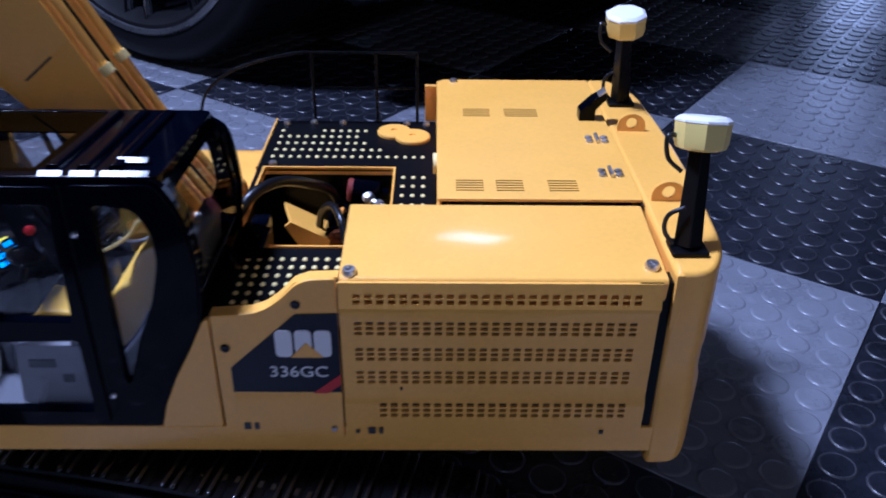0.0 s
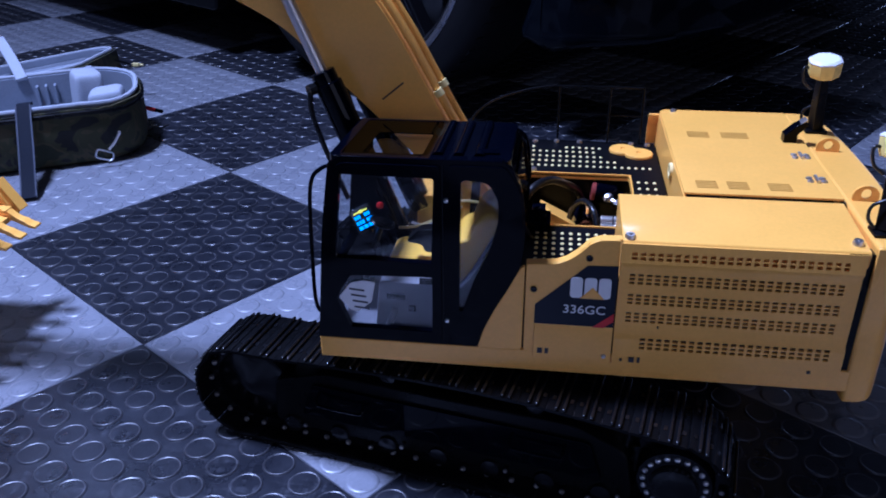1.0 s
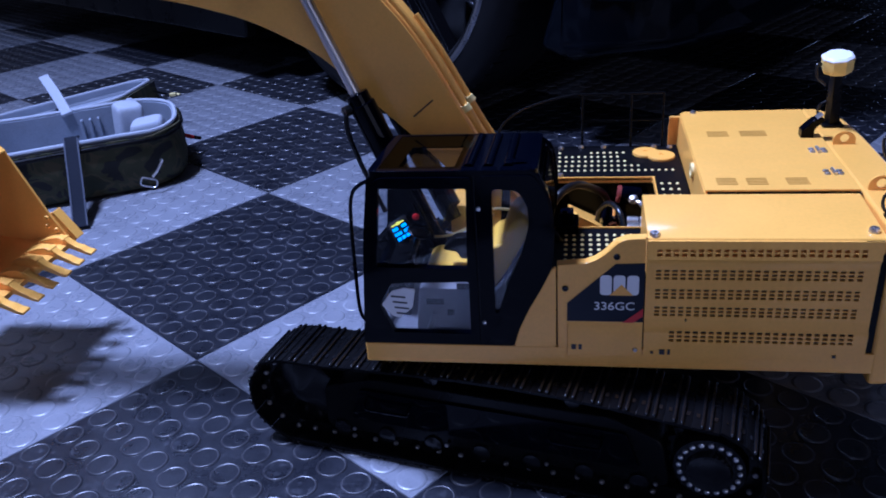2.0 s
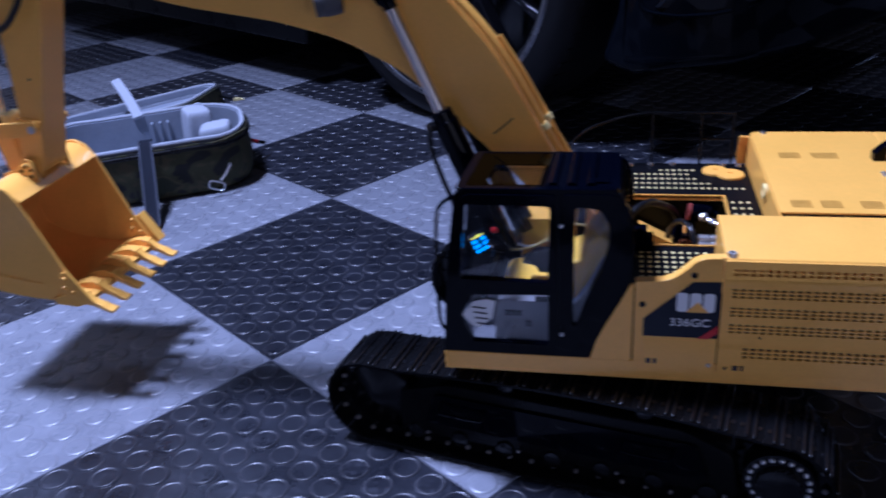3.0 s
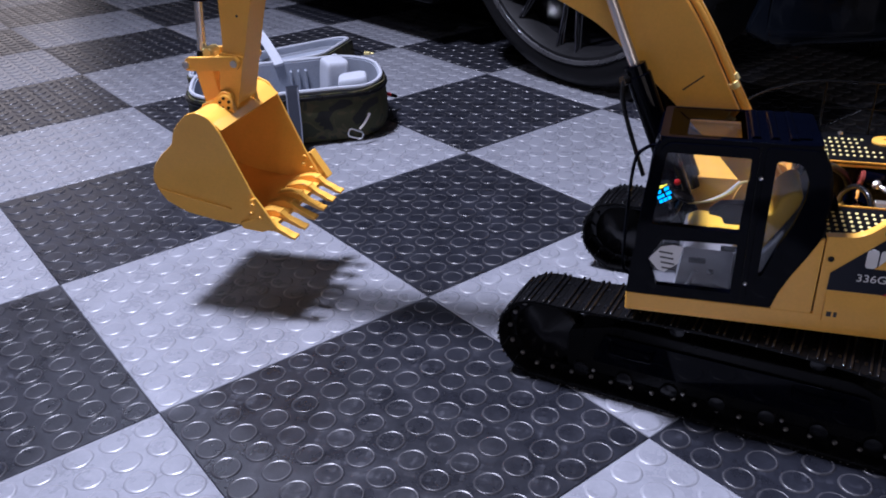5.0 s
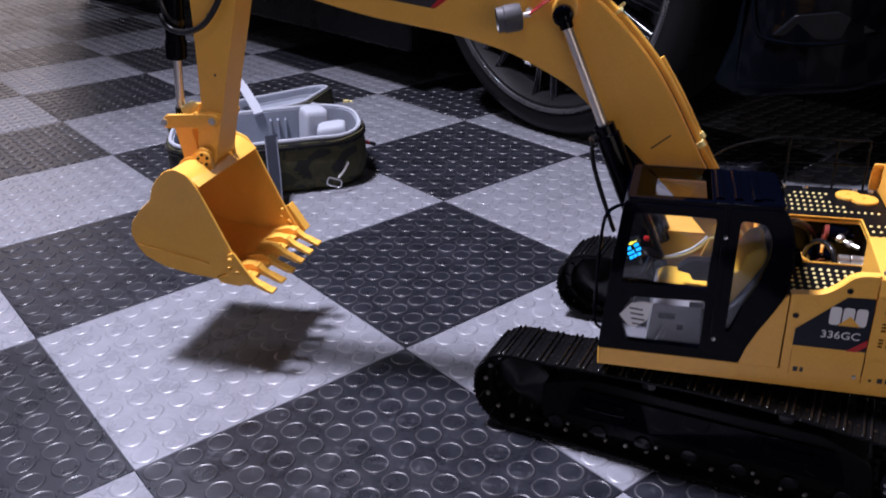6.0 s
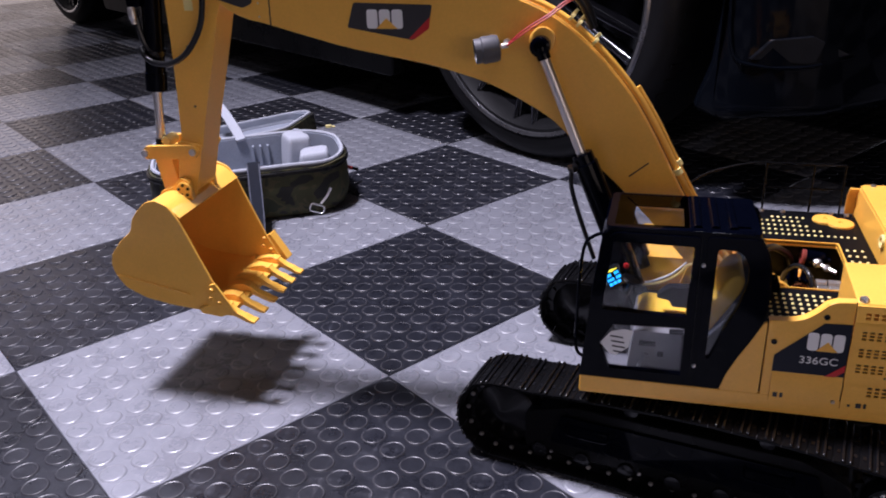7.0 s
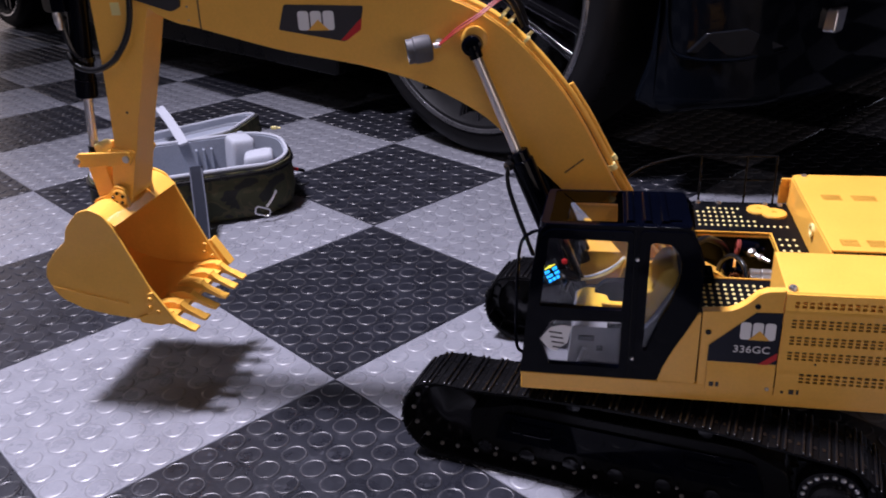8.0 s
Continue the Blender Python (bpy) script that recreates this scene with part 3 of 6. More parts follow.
bm = bmesh.new()
levels = ((0.0915, -0.0004), (0.1335, -0.0004), (0.1365, 0.0010), (0.1590, 0.0010), (0.1610, 0.0), (0.2065, 0.0))
rings = [[bm.verts.new((x, y, z)) for x, y in cw_outline(g)] for z, g in levels]
for low, high in zip(rings, rings[1:]):
    for k in range(len(low)):
        bm.faces.new((low[k], low[(k + 1) % len(low)], high[(k + 1) % len(low)], high[k]))
bm.faces.new(rings[0][::-1])
bm.faces.new(rings[-1])
part("counterweight", bm, YELLOW, machine, "heavy yellow counterweight with rounded rear corners", bevel=0.003, segments=3)

# ---- near engine cover and its louvred side door
bm = bmesh.new()
prism(bm, rounded([(-0.1408, 0.2005), (-0.1395, 0.2026), (-0.0765, 0.2068), (-0.0765, 0.1725), (-0.137, 0.1725)], [0.001, 0.002, 0.001, 0, 0]), 0.4192, 0.5665, "yz")
cover = part("engine_cover", bm, YELLOW, machine, "flat yellow engine cover", bevel=0.0007)
put("screw", SCREW, cover, Matrix.Translation((0.4238, -0.1360, 0.2024)) @ Matrix.Rotation(radians(3.8), 4, "X"))
put("screw", SCREW, cover, Matrix.Translation((0.5604, -0.1310, 0.2032)) @ Matrix.Rotation(radians(3.8), 4, "X"))
# dark box put in for the shade below the corner's latch tab
bm = bmesh.new()
box(bm, 0.5535, 0.5640, -0.1414, -0.1340, 0.1975, 0.2012)
part("latch_shade", bm, BLACK_MATT, cover)

def folded(bm):
    """Presses the long folds into an upright sheet: a flared top band, a set-back middle and a flared foot."""
    line = ((0.1100, 0.0002), (0.1318, -0.0004), (0.1362, 0.0014), (0.1850, 0.0008), (0.1885, -0.0010), (0.2010, 0.0008))
    for v in bm.verts:
        z = min(max(v.co.z, line[0][0]), line[-1][0])
        for (z0, d0), (z1, d1) in zip(line, line[1:]):
            if z0 <= z <= z1:
                v.co.y += d0 + (d1 - d0) * (z - z0) / (z1 - z0)
                break
    return bm


cols = [0.42545 + 0.00525 * k for k in range(25)]
us = [0.4190] + [v for c in cols for v in (c, c + 0.0033)] + [0.5640]
rows = []                                                  # each slot's lower and upper edge, by band
for z in (0.1917, 0.1947):
    rows.append((z - 0.0011, z + 0.0011, 1))
for band, zc in ((2, 0.1763), (3, 0.1615), (4, 0.1478)):
    for k in range(3):
        z = zc - 0.0028 + 0.0028 * k
        rows.append((z - 0.0009, z + 0.0009, band))
for k in range(3):
    z = 0.1255 + 0.0032 * k
    rows.append((z - 0.0010, z + 0.0010, 5))
ws = sorted([0.1112, 0.2012] + [v for r in rows for v in r[:2]] + [0.1318, 0.1340, 0.1362, 0.1850, 0.1868, 0.1885])


def louvre(i, j):
    if i % 2 == 0:
        return False
    z = (ws[j] + ws[j + 1]) / 2
    for lo, hi, band in rows:
        if lo < z < hi:
            return not (band == 5 and i // 2 < 2)
    return False


bm = bmesh.new()
grille(bm, us, ws, -0.1426, -0.1412, louvre)
side_door = part("side_door", folded(bm), YELLOW, machine, "yellow folded side door with five bands of louvre slots")
bm = bmesh.new()                                           # dark sheet behind the slots, for the shade inside
box(bm, 0.4215, 0.5620, -0.1388, -0.1380, 0.1165, 0.1990)
part("slot_shade", bm, DECAL_GREY, side_door)
for x0, x1, y0, y1, z0, z1 in ((0.4300, 0.4335, -0.1434, -0.1424, 0.1140, 0.1178), (0.4355, 0.4372, -0.1434, -0.1424, 0.1140, 0.1178),
                               (0.4240, 0.4258, -0.1434, -0.1424, 0.1145, 0.1162), (0.5436, 0.5456, -0.1434, -0.1424, 0.1142, 0.1162),
                               (0.4460, 0.4470, -0.1424, -0.1410, 0.1408, 0.1420)):
    bm = bmesh.new()
    box(bm, x0, x1, y0, y1, z0, z1)
    part("small_slot", bm, DECAL_GREY, side_door)
bm = bmesh.new()                                           # dark joint behind the door's rear edge
box(bm, 0.5634, 0.5690, -0.1395, -0.1300, 0.108, 0.2005)
part("door_gap", bm, BLACK_MATT, machine)
bm = bmesh.new()                                           # bent corner of the counterweight beside the joint
prism(bm, rounded([(0.5690, 0.2060), (0.5730, 0.2060), (0.5730, 0.185), (0.5712, 0.178), (0.5690, 0.178)], 0.001), -0.1424, -0.1400, "xz")
part("corner_lip", bm, YELLOW, machine, bevel=0.0005)

# ---- tool locker panel with the stepped top edge, and the cab's rear skirt
step = [(0.3600, 0.1165), (0.4182, 0.1165), (0.4182, 0.2030), (0.4060, 0.2025), (0.4000, 0.2000), (0.3925, 0.1920), (0.3860, 0.1870), (0.3790, 0.1842), (0.3600, 0.1828)]
bm = bmesh.new()
prism(bm, rounded(step, [0, 0, 0.002, 0.004, 0.005, 0.005, 0.005, 0.004, 0.001]), -0.1416, -0.1390, "xz")
locker = part("locker_panel", bm, YELLOW, machine, "yellow side panel with a stepped top edge", bevel=0.0006)
bm = bmesh.new()
top = [(0.3600, 0.1815), (0.3790, 0.1830), (0.3860, 0.1857), (0.3925, 0.1907), (0.4000, 0.1988), (0.4060, 0.2012), (0.4190, 0.2018)]
sheet(bm, top, 0.0012, -0.1400, -0.1340)
part("top_flange", bm, YELLOW, locker)
bm = bmesh.new()                                           # flared foot of the panel, below the decal
prism(bm, [(-0.1416, 0.1378), (-0.1430, 0.1322), (-0.1424, 0.1120), (-0.1412, 0.1120), (-0.1412, 0.1378)], 0.3668, 0.4180, "yz")
part("panel_foot", bm, YELLOW, locker, bevel=0.0003)
skirt = [(0.3290, 0.1165), (0.3588, 0.1165), (0.3592, 0.1815), (0.3560, 0.1790), (0.3490, 0.1640), (0.3400, 0.1470), (0.3330, 0.1310)]
bm = bmesh.new()
prism(bm, rounded(skirt, 0.002), -0.1414, -0.1385, "xz")
part("cab_skirt", bm, YELLOW, machine, "yellow curved skirt behind the cab", bevel=0.0005)
for x, z in ((0.3654, 0.1650), (0.3996, 0.1895)):
    put("bolt", BOLT_BLACK, locker, facing((0, -1, 0), (x, -0.1416, z)) @ Matrix.Diagonal((0.75, 0.75, 0.8, 1)))
put("bolt", BOLT_SMALL, locker, facing((0, -1, 0), (0.4135, -0.1424, 0.1170)))
for x0, x1 in ((0.3695, 0.3728), (0.3745, 0.3768)):
    bm = bmesh.new()
    box(bm, x0, x1, -0.1431, -0.1424, 0.1165, 0.1205)
    part("small_slot", bm, DECAL_GREY, locker)

decal = [(0.3665, 0.1392), (0.4180, 0.1392), (0.4182, 0.1848), (0.3990, 0.1842), (0.3667, 0.1535)]
bm = bmesh.new()
prism(bm, decal, -0.1421, -0.1415, "xz")
sticker = part("decal", bm, NAVY, machine, "navy decal with white lettering and a red corner")
bm = bmesh.new()
prism(bm, [(0.4045, 0.1388), (0.4115, 0.1388), (0.4179, 0.1440), (0.4179, 0.1500)], -0.1424, -0.1418, "xz")
part("red_corner", bm, RED, sticker)


def emblem(parent, x, z, w, h, y):
    """The maker's mark as three plain white blocks and a yellow triangle."""
    for k in range(3):
        bm = bmesh.new()
        x0 = x - w / 2 + w * k / 3
        prism(bm, rounded([(x0, z - h / 2), (x0 + w * 0.29, z - h / 2), (x0 + w * 0.29, z + h / 2), (x0, z + h / 2)], h * 0.18), y - 0.0004, y + 0.0002, "xz")
        part("emblem_block", bm, DECAL_WHITE, parent)
    bm = bmesh.new()
    prism(bm, [(x - w * 0.25, z - h * 0.5), (x + w * 0.31, z - h * 0.5), (x + w * 0.03, z + h * 0.05)], y - 0.0008, y, "xz")
    part("emblem_triangle", bm, YELLOW, parent)


emblem(sticker, 0.4022, 0.1682, 0.0270, 0.0150, -0.1423)
lettering("model_lettering", "336GC", 0.0088, (0.3985, -0.1421, 0.1515), Euler((radians(90), 0, 0)).to_matrix().to_4x4() @ Matrix.Diagonal((1.08, 1, 1, 1)), DECAL_WHITE, sticker)

# ---- centre and far deck
DECK = 0.1750
bm = bmesh.new()
hole = rounded([(0.3540, -0.0660), (0.4360, -0.0660), (0.4360, 0.0330), (0.3540, 0.0330)], 0.002)
prism(bm, [(0.3490, -0.1385), (0.4185, -0.1385), (0.4185, -0.0770), (0.4625, -0.0770), (0.4625, 0.1150), (0.3490, 0.1150)], DECK - 0.002, DECK, "xy", [hole])
deck = part("deck_plate", bm, DECK_BLACK, machine, "black perforated anti-slip deck plate", bevel=0.0004)
bm = bmesh.new()
prism(bm, [(0.3528, -0.0672), (0.4372, -0.0672), (0.4372, 0.0342), (0.3528, 0.0342)], DECK - 0.004, DECK + 0.0012, "xy", [hole])
part("opening_rim", bm, YELLOW, deck, "thin yellow rim of the deck opening")
bm = bmesh.new()
lathe(bm, (0, 0, 0), (0, 0, 1), [(0.0015, 0), (0.0015, 0.0005), (0.0010, 0.0011), (0, 0.0011)], 8)
STUD = to_mesh("stud", bm, CREAM)
studs = [(0.3560 + 0.00577 * k, 0.0513) for k in range(18)] + [(0.3563 + 0.00577 * k, 0.0625) for k in range(13)]
studs += [(0.3566 + 0.00577 * k, 0.0737) for k in range(11)] + [(0.3563 + 0.00577 * k, 0.0850) for k in range(10)]
studs += [(0.3560, 0.0955)] + [(0.3850 + 0.00577 * k, 0.0955) for k in range(6)]
studs += [(0.4424 + 0.0063 * i, 0.0205 - 0.0125 * j) for i in range(3) for j in range(5)]
studs += [(0.3650 + 0.0059 * i, -0.0790 - 0.0080 * j) for i in range(9) for j in range(7)]
for x, y in studs:
    put("stud", STUD, deck, Matrix.Translation((x, y, DECK)) @ Matrix.Diagonal((0.92, 1.15, 0.8, 1)))
for x, y, r in ((0.4338, 0.0925, 0.0118), (0.4468, 0.0835, 0.0122)):
    bm = bmesh.new()
    lathe(bm, (x, y, DECK), (0, 0, 1), [(r, 0), (r, 0.0016), (r * 0.95, 0.0024), (r * 0.2, 0.0026), (r * 0.18, 0.0016), (0, 0.0016)], 32)
    part("tank_cap", bm, YELLOW, deck, "flat round yellow tank cap")
for x, y in ((0.3570, 0.1080), (0.3760, 0.1100), (0.3965, 0.1100), (0.4420, 0.1090), (0.4560, 0.1075), (0.3580, 0.0395)):
    put("screw", SCREW, deck, Matrix.Translation((x, y, DECK)) @ Matrix.Diagonal((0.75, 0.75, 0.75, 1)))
bm = bmesh.new()                                           # yellow side edge and gusset of the far deck
prism(bm, rounded([(0.3478, 0.034), (0.3490, 0.034), (0.3490, 0.1165), (0.3478, 0.1165)], 0.0003), 0.1165, DECK + 0.001, "xy")
prism(bm, [(0.3478, 0.1150), (0.4650, 0.1150), (0.4650, 0.1170), (0.3478, 0.1170)], 0.1165, DECK - 0.001, "xy")
part("far_side_panel", bm, YELLOW, machine)
bm = bmesh.new()                                           # tool box beside the boom
prism(bm, rounded([(0.2600, 0.1010), (0.3440, 0.1010), (0.3440, 0.1520), (0.2600, 0.1520)], 0.002), 0.0300, 0.1150, "xz")
toolbox = part("tool_box", bm, YELLOW, machine, "yellow tool box with a slotted front", bevel=0.0012)
for k in range(3):
    bm = bmesh.new()
    box(bm, 0.2592, 0.2602, 0.040 + 0.018 * k, 0.050 + 0.018 * k, 0.112, 0.145)
    part("slot", bm, DECAL_GREY, toolbox)
bm = bmesh.new()
box(bm, 0.3250, 0.3285, 0.034, 0.060, 0.1518, 0.1526)
part("step_slot", bm, DECAL_GREY, toolbox)
bm = bmesh.new()
tube(bm, [(0.2560, 0.0230, 0.1290), (0.2660, 0.0235, 0.1265), (0.2780, 0.0240, 0.1300), (0.2930, 0.0240, 0.1390), (0.3080, 0.0240, 0.1560)], 0.0012, 8)
part("pale_cable", bm, WHITE, machine, "thin pale cable")

# machinery seen through the deck opening
bm = bmesh.new()
rod(bm, (0.404, 0.000, 0.140), (0.404, 0.030, 0.140), 0.0115, 20)
motor = part("pump_motor", bm, BLACK, machine, "small black electric pump motor")
bm = bmesh.new()
lathe(bm, (0.404, -0.004, 0.140), (0, 1, 0), [(0.004, 0), (0.0092, 0.001), (0.0098, 0.004), (0.0092, 0.007)], 20)
part("copper_winding", bm, COPPER, motor)
bm = bmesh.new()
lathe(bm, (0.4080, 0.0320, 0.1610), (1, 0, -0.12), [(0.0060, 0), (0.0078, 0.0010), (0.0080, 0.0040), (0.0080, 0.0170), (0.0070, 0.0185), (0.0036, 0.0190), (0.0036, 0.0240), (0, 0.0240)], 24)
can = part("filter_can", bm, BLACK, machine, "glossy black filter can with a red end cap")
bm = bmesh.new()
lathe(bm, (0.4082, 0.0320, 0.1610), (-1, 0, 0.12), [(0.0078, -0.0014), (0.0079, 0.0012), (0.0066, 0.0022), (0.0030, 0.0022), (0.0026, 0.0012), (0, 0.0012)], 24)
part("end_cap", bm, DULL_RED, can, "dull red end cap")
bm = bmesh.new()
for x0, x1 in ((0.4125, 0.4215), (0.4225, 0.4340)):
    rod(bm, (x0, -0.0170, 0.1580), (x1, -0.0172, 0.1578), 0.0040, 14)
    rod(bm, (x0, -0.0250, 0.1560), (x1, -0.0252, 0.1558), 0.0034, 14)
box(bm, 0.4140, 0.4330, -0.0280, -0.0140, 0.1420, 0.1560)
part("valve_block", bm, STEEL, machine, "bright metal valve block", bevel=0.0005)
bm = bmesh.new()
lathe(bm, (0.4205, 0.0260, 0.1560), (-0.2, -0.4, 1), [(0.0024, 0), (0.0040, 0.0015), (0.0044, 0.0040), (0.0030, 0.0066), (0.0010, 0.0074)], 16)
rod(bm, (0.4205, 0.0250, 0.1580), (0.4345, 0.0120, 0.1560), 0.0020, 10)
rod(bm, (0.4260, 0.0198, 0.1573), (0.4285, 0.0175, 0.1569), 0.0031, 6)
part("pipe_fitting", bm, STEEL, machine)
for pts, r in (([(0.3500, -0.0420, 0.1770), (0.3600, -0.0320, 0.1890), (0.3720, -0.0150, 0.1890), (0.3840, 0.0080, 0.1770), (0.3950, 0.0290, 0.1620), (0.4010, 0.0340, 0.1460)], 0.0032),
               ([(0.3890, 0.0120, 0.1430), (0.3920, 0.0080, 0.1570), (0.3995, -0.0010, 0.1665), (0.4070, -0.0180, 0.1650), (0.4110, -0.0300, 0.1480)], 0.0024),
               ([(0.3600, -0.060, 0.160), (0.3560, -0.075, 0.176), (0.3600, -0.088, 0.176), (0.3660, -0.080, 0.166)], 0.0022)):
    bm = bmesh.new()
    tube(bm, pts, r, 12, 5)
    part("hydraulic_hose", bm, HOSE, machine)
bm = bmesh.new()
tube(bm, [(0.4015, 0.0040, 0.1400), (0.4030, 0.0080, 0.1500), (0.4040, 0.0140, 0.1560), (0.4050, 0.0220, 0.1500)], 0.0013, 8)
part("orange_wire", bm, ORANGE, machine)
bm = bmesh.new()                                           # slanting yellow plate under the hoses
slope = [(0.3740, -0.0010, 0.1560), (0.3985, -0.0010, 0.1430), (0.3960, 0.0320, 0.1360), (0.3650, 0.0320, 0.1520)]
low = [bm.verts.new((x - 0.0012, y, z - 0.0022)) for x, y, z in slope]
high = [bm.verts.new(v) for v in slope]
bm.faces.new(high)
bm.faces.new(low[::-1])
for k in range(4):
    bm.faces.new((low[k], low[(k + 1) % 4], high[(k + 1) % 4], high[k]))
bmesh.ops.recalc_face_normals(bm, faces=bm.faces)
prism(bm, [(0.3700, 0.1530), (0.3740, 0.1562), (0.3985, 0.1432), (0.3960, 0.1250), (0.3860, 0.1250)], -0.0034, -0.0010, "xz")
part("boom_bracket", bm, YELLOW, machine, bevel=0.0004)
bm = bmesh.new()                                           # small control block behind the cab
box(bm, 0.3575, 0.3740, -0.080, -0.058, 0.1760, 0.1830)
box(bm, 0.3600, 0.3700, -0.058, -0.036, 0.1600, 0.1790)
rod(bm, (0.3640, -0.066, 0.183), (0.3640, -0.066, 0.189), 0.0022, 8)
rod(bm, (0.3690, -0.072, 0.183), (0.3690, -0.072, 0.187), 0.0018, 8)
part("control_block", bm, BLACK, machine, bevel=0.0006)

# ---- far hood with vents, hinges, eyes and aerials
bm = bmesh.new()
vents = [(0.4795, 0.4965, 0.0395), (0.5055, 0.5265, 0.0395), (0.4730, 0.4875, -0.0650), (0.4940, 0.5085, -0.0650), (0.5215, 0.5370, -0.0650)]
TOPZ = 0.2088
holes = []
for x0, x1, y0 in vents:
    for k in range(5):
        y = y0 + 0.0029 * k
        holes.append([(x0, y), (x1, y), (x1, y + 0.0013), (x0, y + 0.0013)])
prism(bm, rounded([(0.4632, -0.0745), (0.5675, -0.0745), (0.5675, 0.1085), (0.4680, 0.1085), (0.4632, 0.1040)], 0.001), TOPZ - 0.0014, TOPZ, "xy", holes)
far_hood = part("hood_lid", bm, YELLOW, machine, "flat yellow hood lid with slotted vents")
bm = bmesh.new()
prism(bm, rounded([(0.1170, DECK), (0.1170, 0.1930), (0.1085, 0.2055), (-0.0740, 0.2055), (-0.0740, DECK)], [0, 0.006, 0.004, 0.001, 0]), 0.4632, 0.4655, "yz")
prism(bm, rounded([(0.1170, DECK), (0.1170, 0.1930), (0.1085, 0.2055), (0.1065, 0.2040), (0.1150, 0.1920), (0.1150, DECK)], [0, 0.005, 0.003, 0.002, 0.004, 0]), 0.4550, 0.5685, "yz")
part("hood_wall", bm, YELLOW, machine, bevel=0.0004)
bm = bmesh.new()
box(bm, 0.470, 0.566, -0.072, 0.105, 0.1730, 0.2000)
part("radiator_box", bm, BLACK_MATT, machine)
bm = bmesh.new()
lathe(bm, (0.4630, -0.006, 0.197), (-1, 0, 0), [(0.0062, -0.001), (0.0062, 0.002), (0.0040, 0.002), (0.0040, -0.001)], 20)
part("pull_ring", bm, CREAM, machine)
put("screw", SCREW, far_hood, Matrix.Translation((0.4746, 0.1045, TOPZ - 0.0005)) @ Matrix.Diagonal((0.8, 0.8, 0.8, 1)))
for y in (0.0030, -0.0430):
    bm = bmesh.new()
    for sx in (-0.0045, 0.0045):
        for sy in (-0.0026, 0.0026):
            lathe(bm, (0.5570 + sx, y + sy, TOPZ), (0, 0, 1), [(0.0024, 0), (0.0022, 0.0010), (0.0008, 0.0014), (0, 0.0010)], 10)
    rod(bm, (0.5570, y - 0.0055, TOPZ + 0.0012), (0.5570, y + 0.0055, TOPZ + 0.0012), 0.0013, 8)
    part("hinge", bm, STEEL, machine, "bright four-screw hinge")
bm = bmesh.new()
box(bm, 0.5672, 0.5680, -0.0760, 0.1090, 0.2030, 0.2066)
part("hood_joint", bm, DECAL_GREY, machine)
for y in (0.0236, -0.0700):                                # lifting eyes
    bm = bmesh.new()
    w = 0.0085
    outline = [(-w, 0), (w, 0)] + [(w * math.cos(a), 0.0035 + 0.0075 * math.sin(a)) for a in [math.pi * k / 10 for k in range(11)]]
    ring = [(0.0034 * math.cos(2 * math.pi * k / 14), 0.0052 + 0.0034 * math.sin(2 * math.pi * k / 14)) for k in range(14)]
    prism(bm, outline, -0.0009, 0.0009, "xz", [ring])
    part("lifting_eye", bm, YELLOW, machine, at=Matrix.Translation((0.5815, y, 0.2064)))
bm = bmesh.new()                                           # exhaust stub, bent backwards
prism(bm, rounded([(0.5510, 0.2072), (0.5610, 0.2072), (0.5610, 0.2155), (0.5680, 0.2235), (0.5655, 0.2262), (0.5585, 0.2225), (0.5510, 0.2150)], 0.0012), 0.0330, 0.0430, "xz")
pipe = part("exhaust_stub", bm, BLACK, machine, "black bent exhaust stub", bevel=0.0008)
bm = bmesh.new()
box(bm, -0.0052, 0.0052, -0.0045, 0.0045, 0, 0.0006)
part("bright_edge", bm, STEEL, pipe, at=Matrix.Translation((0.5625, 0.038, 0.2240)) @ Matrix.Rotation(radians(-38), 4, "Y"))


def aerial(foot, head):
    foot, head = Vector(foot), Vector(head)
    bm = bmesh.new()
    axis = (head - foot).normalized()
    prism(bm, rounded([(-0.0085, -0.0075), (0.0085, -0.0075), (0.0085, 0.0075), (-0.0085, 0.0075)], 0.0015), 0, 0.0022, "xy")
    bmesh.ops.translate(bm, verts=bm.verts[:], vec=foot)
    rod(bm, foot + Vector((0, 0, 0.002)), head - axis * 0.004, 0.0066, 4, 0.0050)
    mast = part("aerial", bm, BLACK_MATT, machine, "black tapered mast with a pale octagonal receiver", bevel=0.0006)
    bm = bmesh.new()
    lathe(bm, head - axis * 0.005, axis, [(0.0080, 0), (0.0112, 0.0010), (0.0122, 0.0040), (0.0126, 0.0124)], 8)
    part("receiver_body", bm, RECEIVER, mast, "pale yellow octagonal receiver body")
    bm = bmesh.new()
    lathe(bm, head - axis * 0.005, axis, [(0.0126, 0.0124), (0.0129, 0.0128), (0.0127, 0.0138), (0.0106, 0.0153), (0, 0.0156)], 8)
    part("receiver_top", bm, WHITE, mast, "white octagonal receiver lid")
    bm = bmesh.new()
    tube(bm, [head + Vector((-0.006, 0.002, -0.001)), head + Vector((-0.0150, 0, 0.002)), head + Vector((-0.0145, -0.002, -0.008)), head + Vector((-0.008, -0.004, -0.014))], 0.0011, 8)
    tube(bm, [foot + Vector((-0.004, 0, 0.022)), foot + Vector((-0.0105, 0.002, 0.017)), foot + Vector((-0.0112, 0.002, 0.009)), foot + Vector((-0.007, 0, 0.003))], 0.0011, 8)
    part("aerial_cable", bm, HOSE, mast)


aerial((0.5785, -0.1205, 0.2066), (0.5812, -0.1060, 0.2555))
aerial((0.5835, 0.0700, 0.2066), (0.5795, 0.0620, 0.2590))

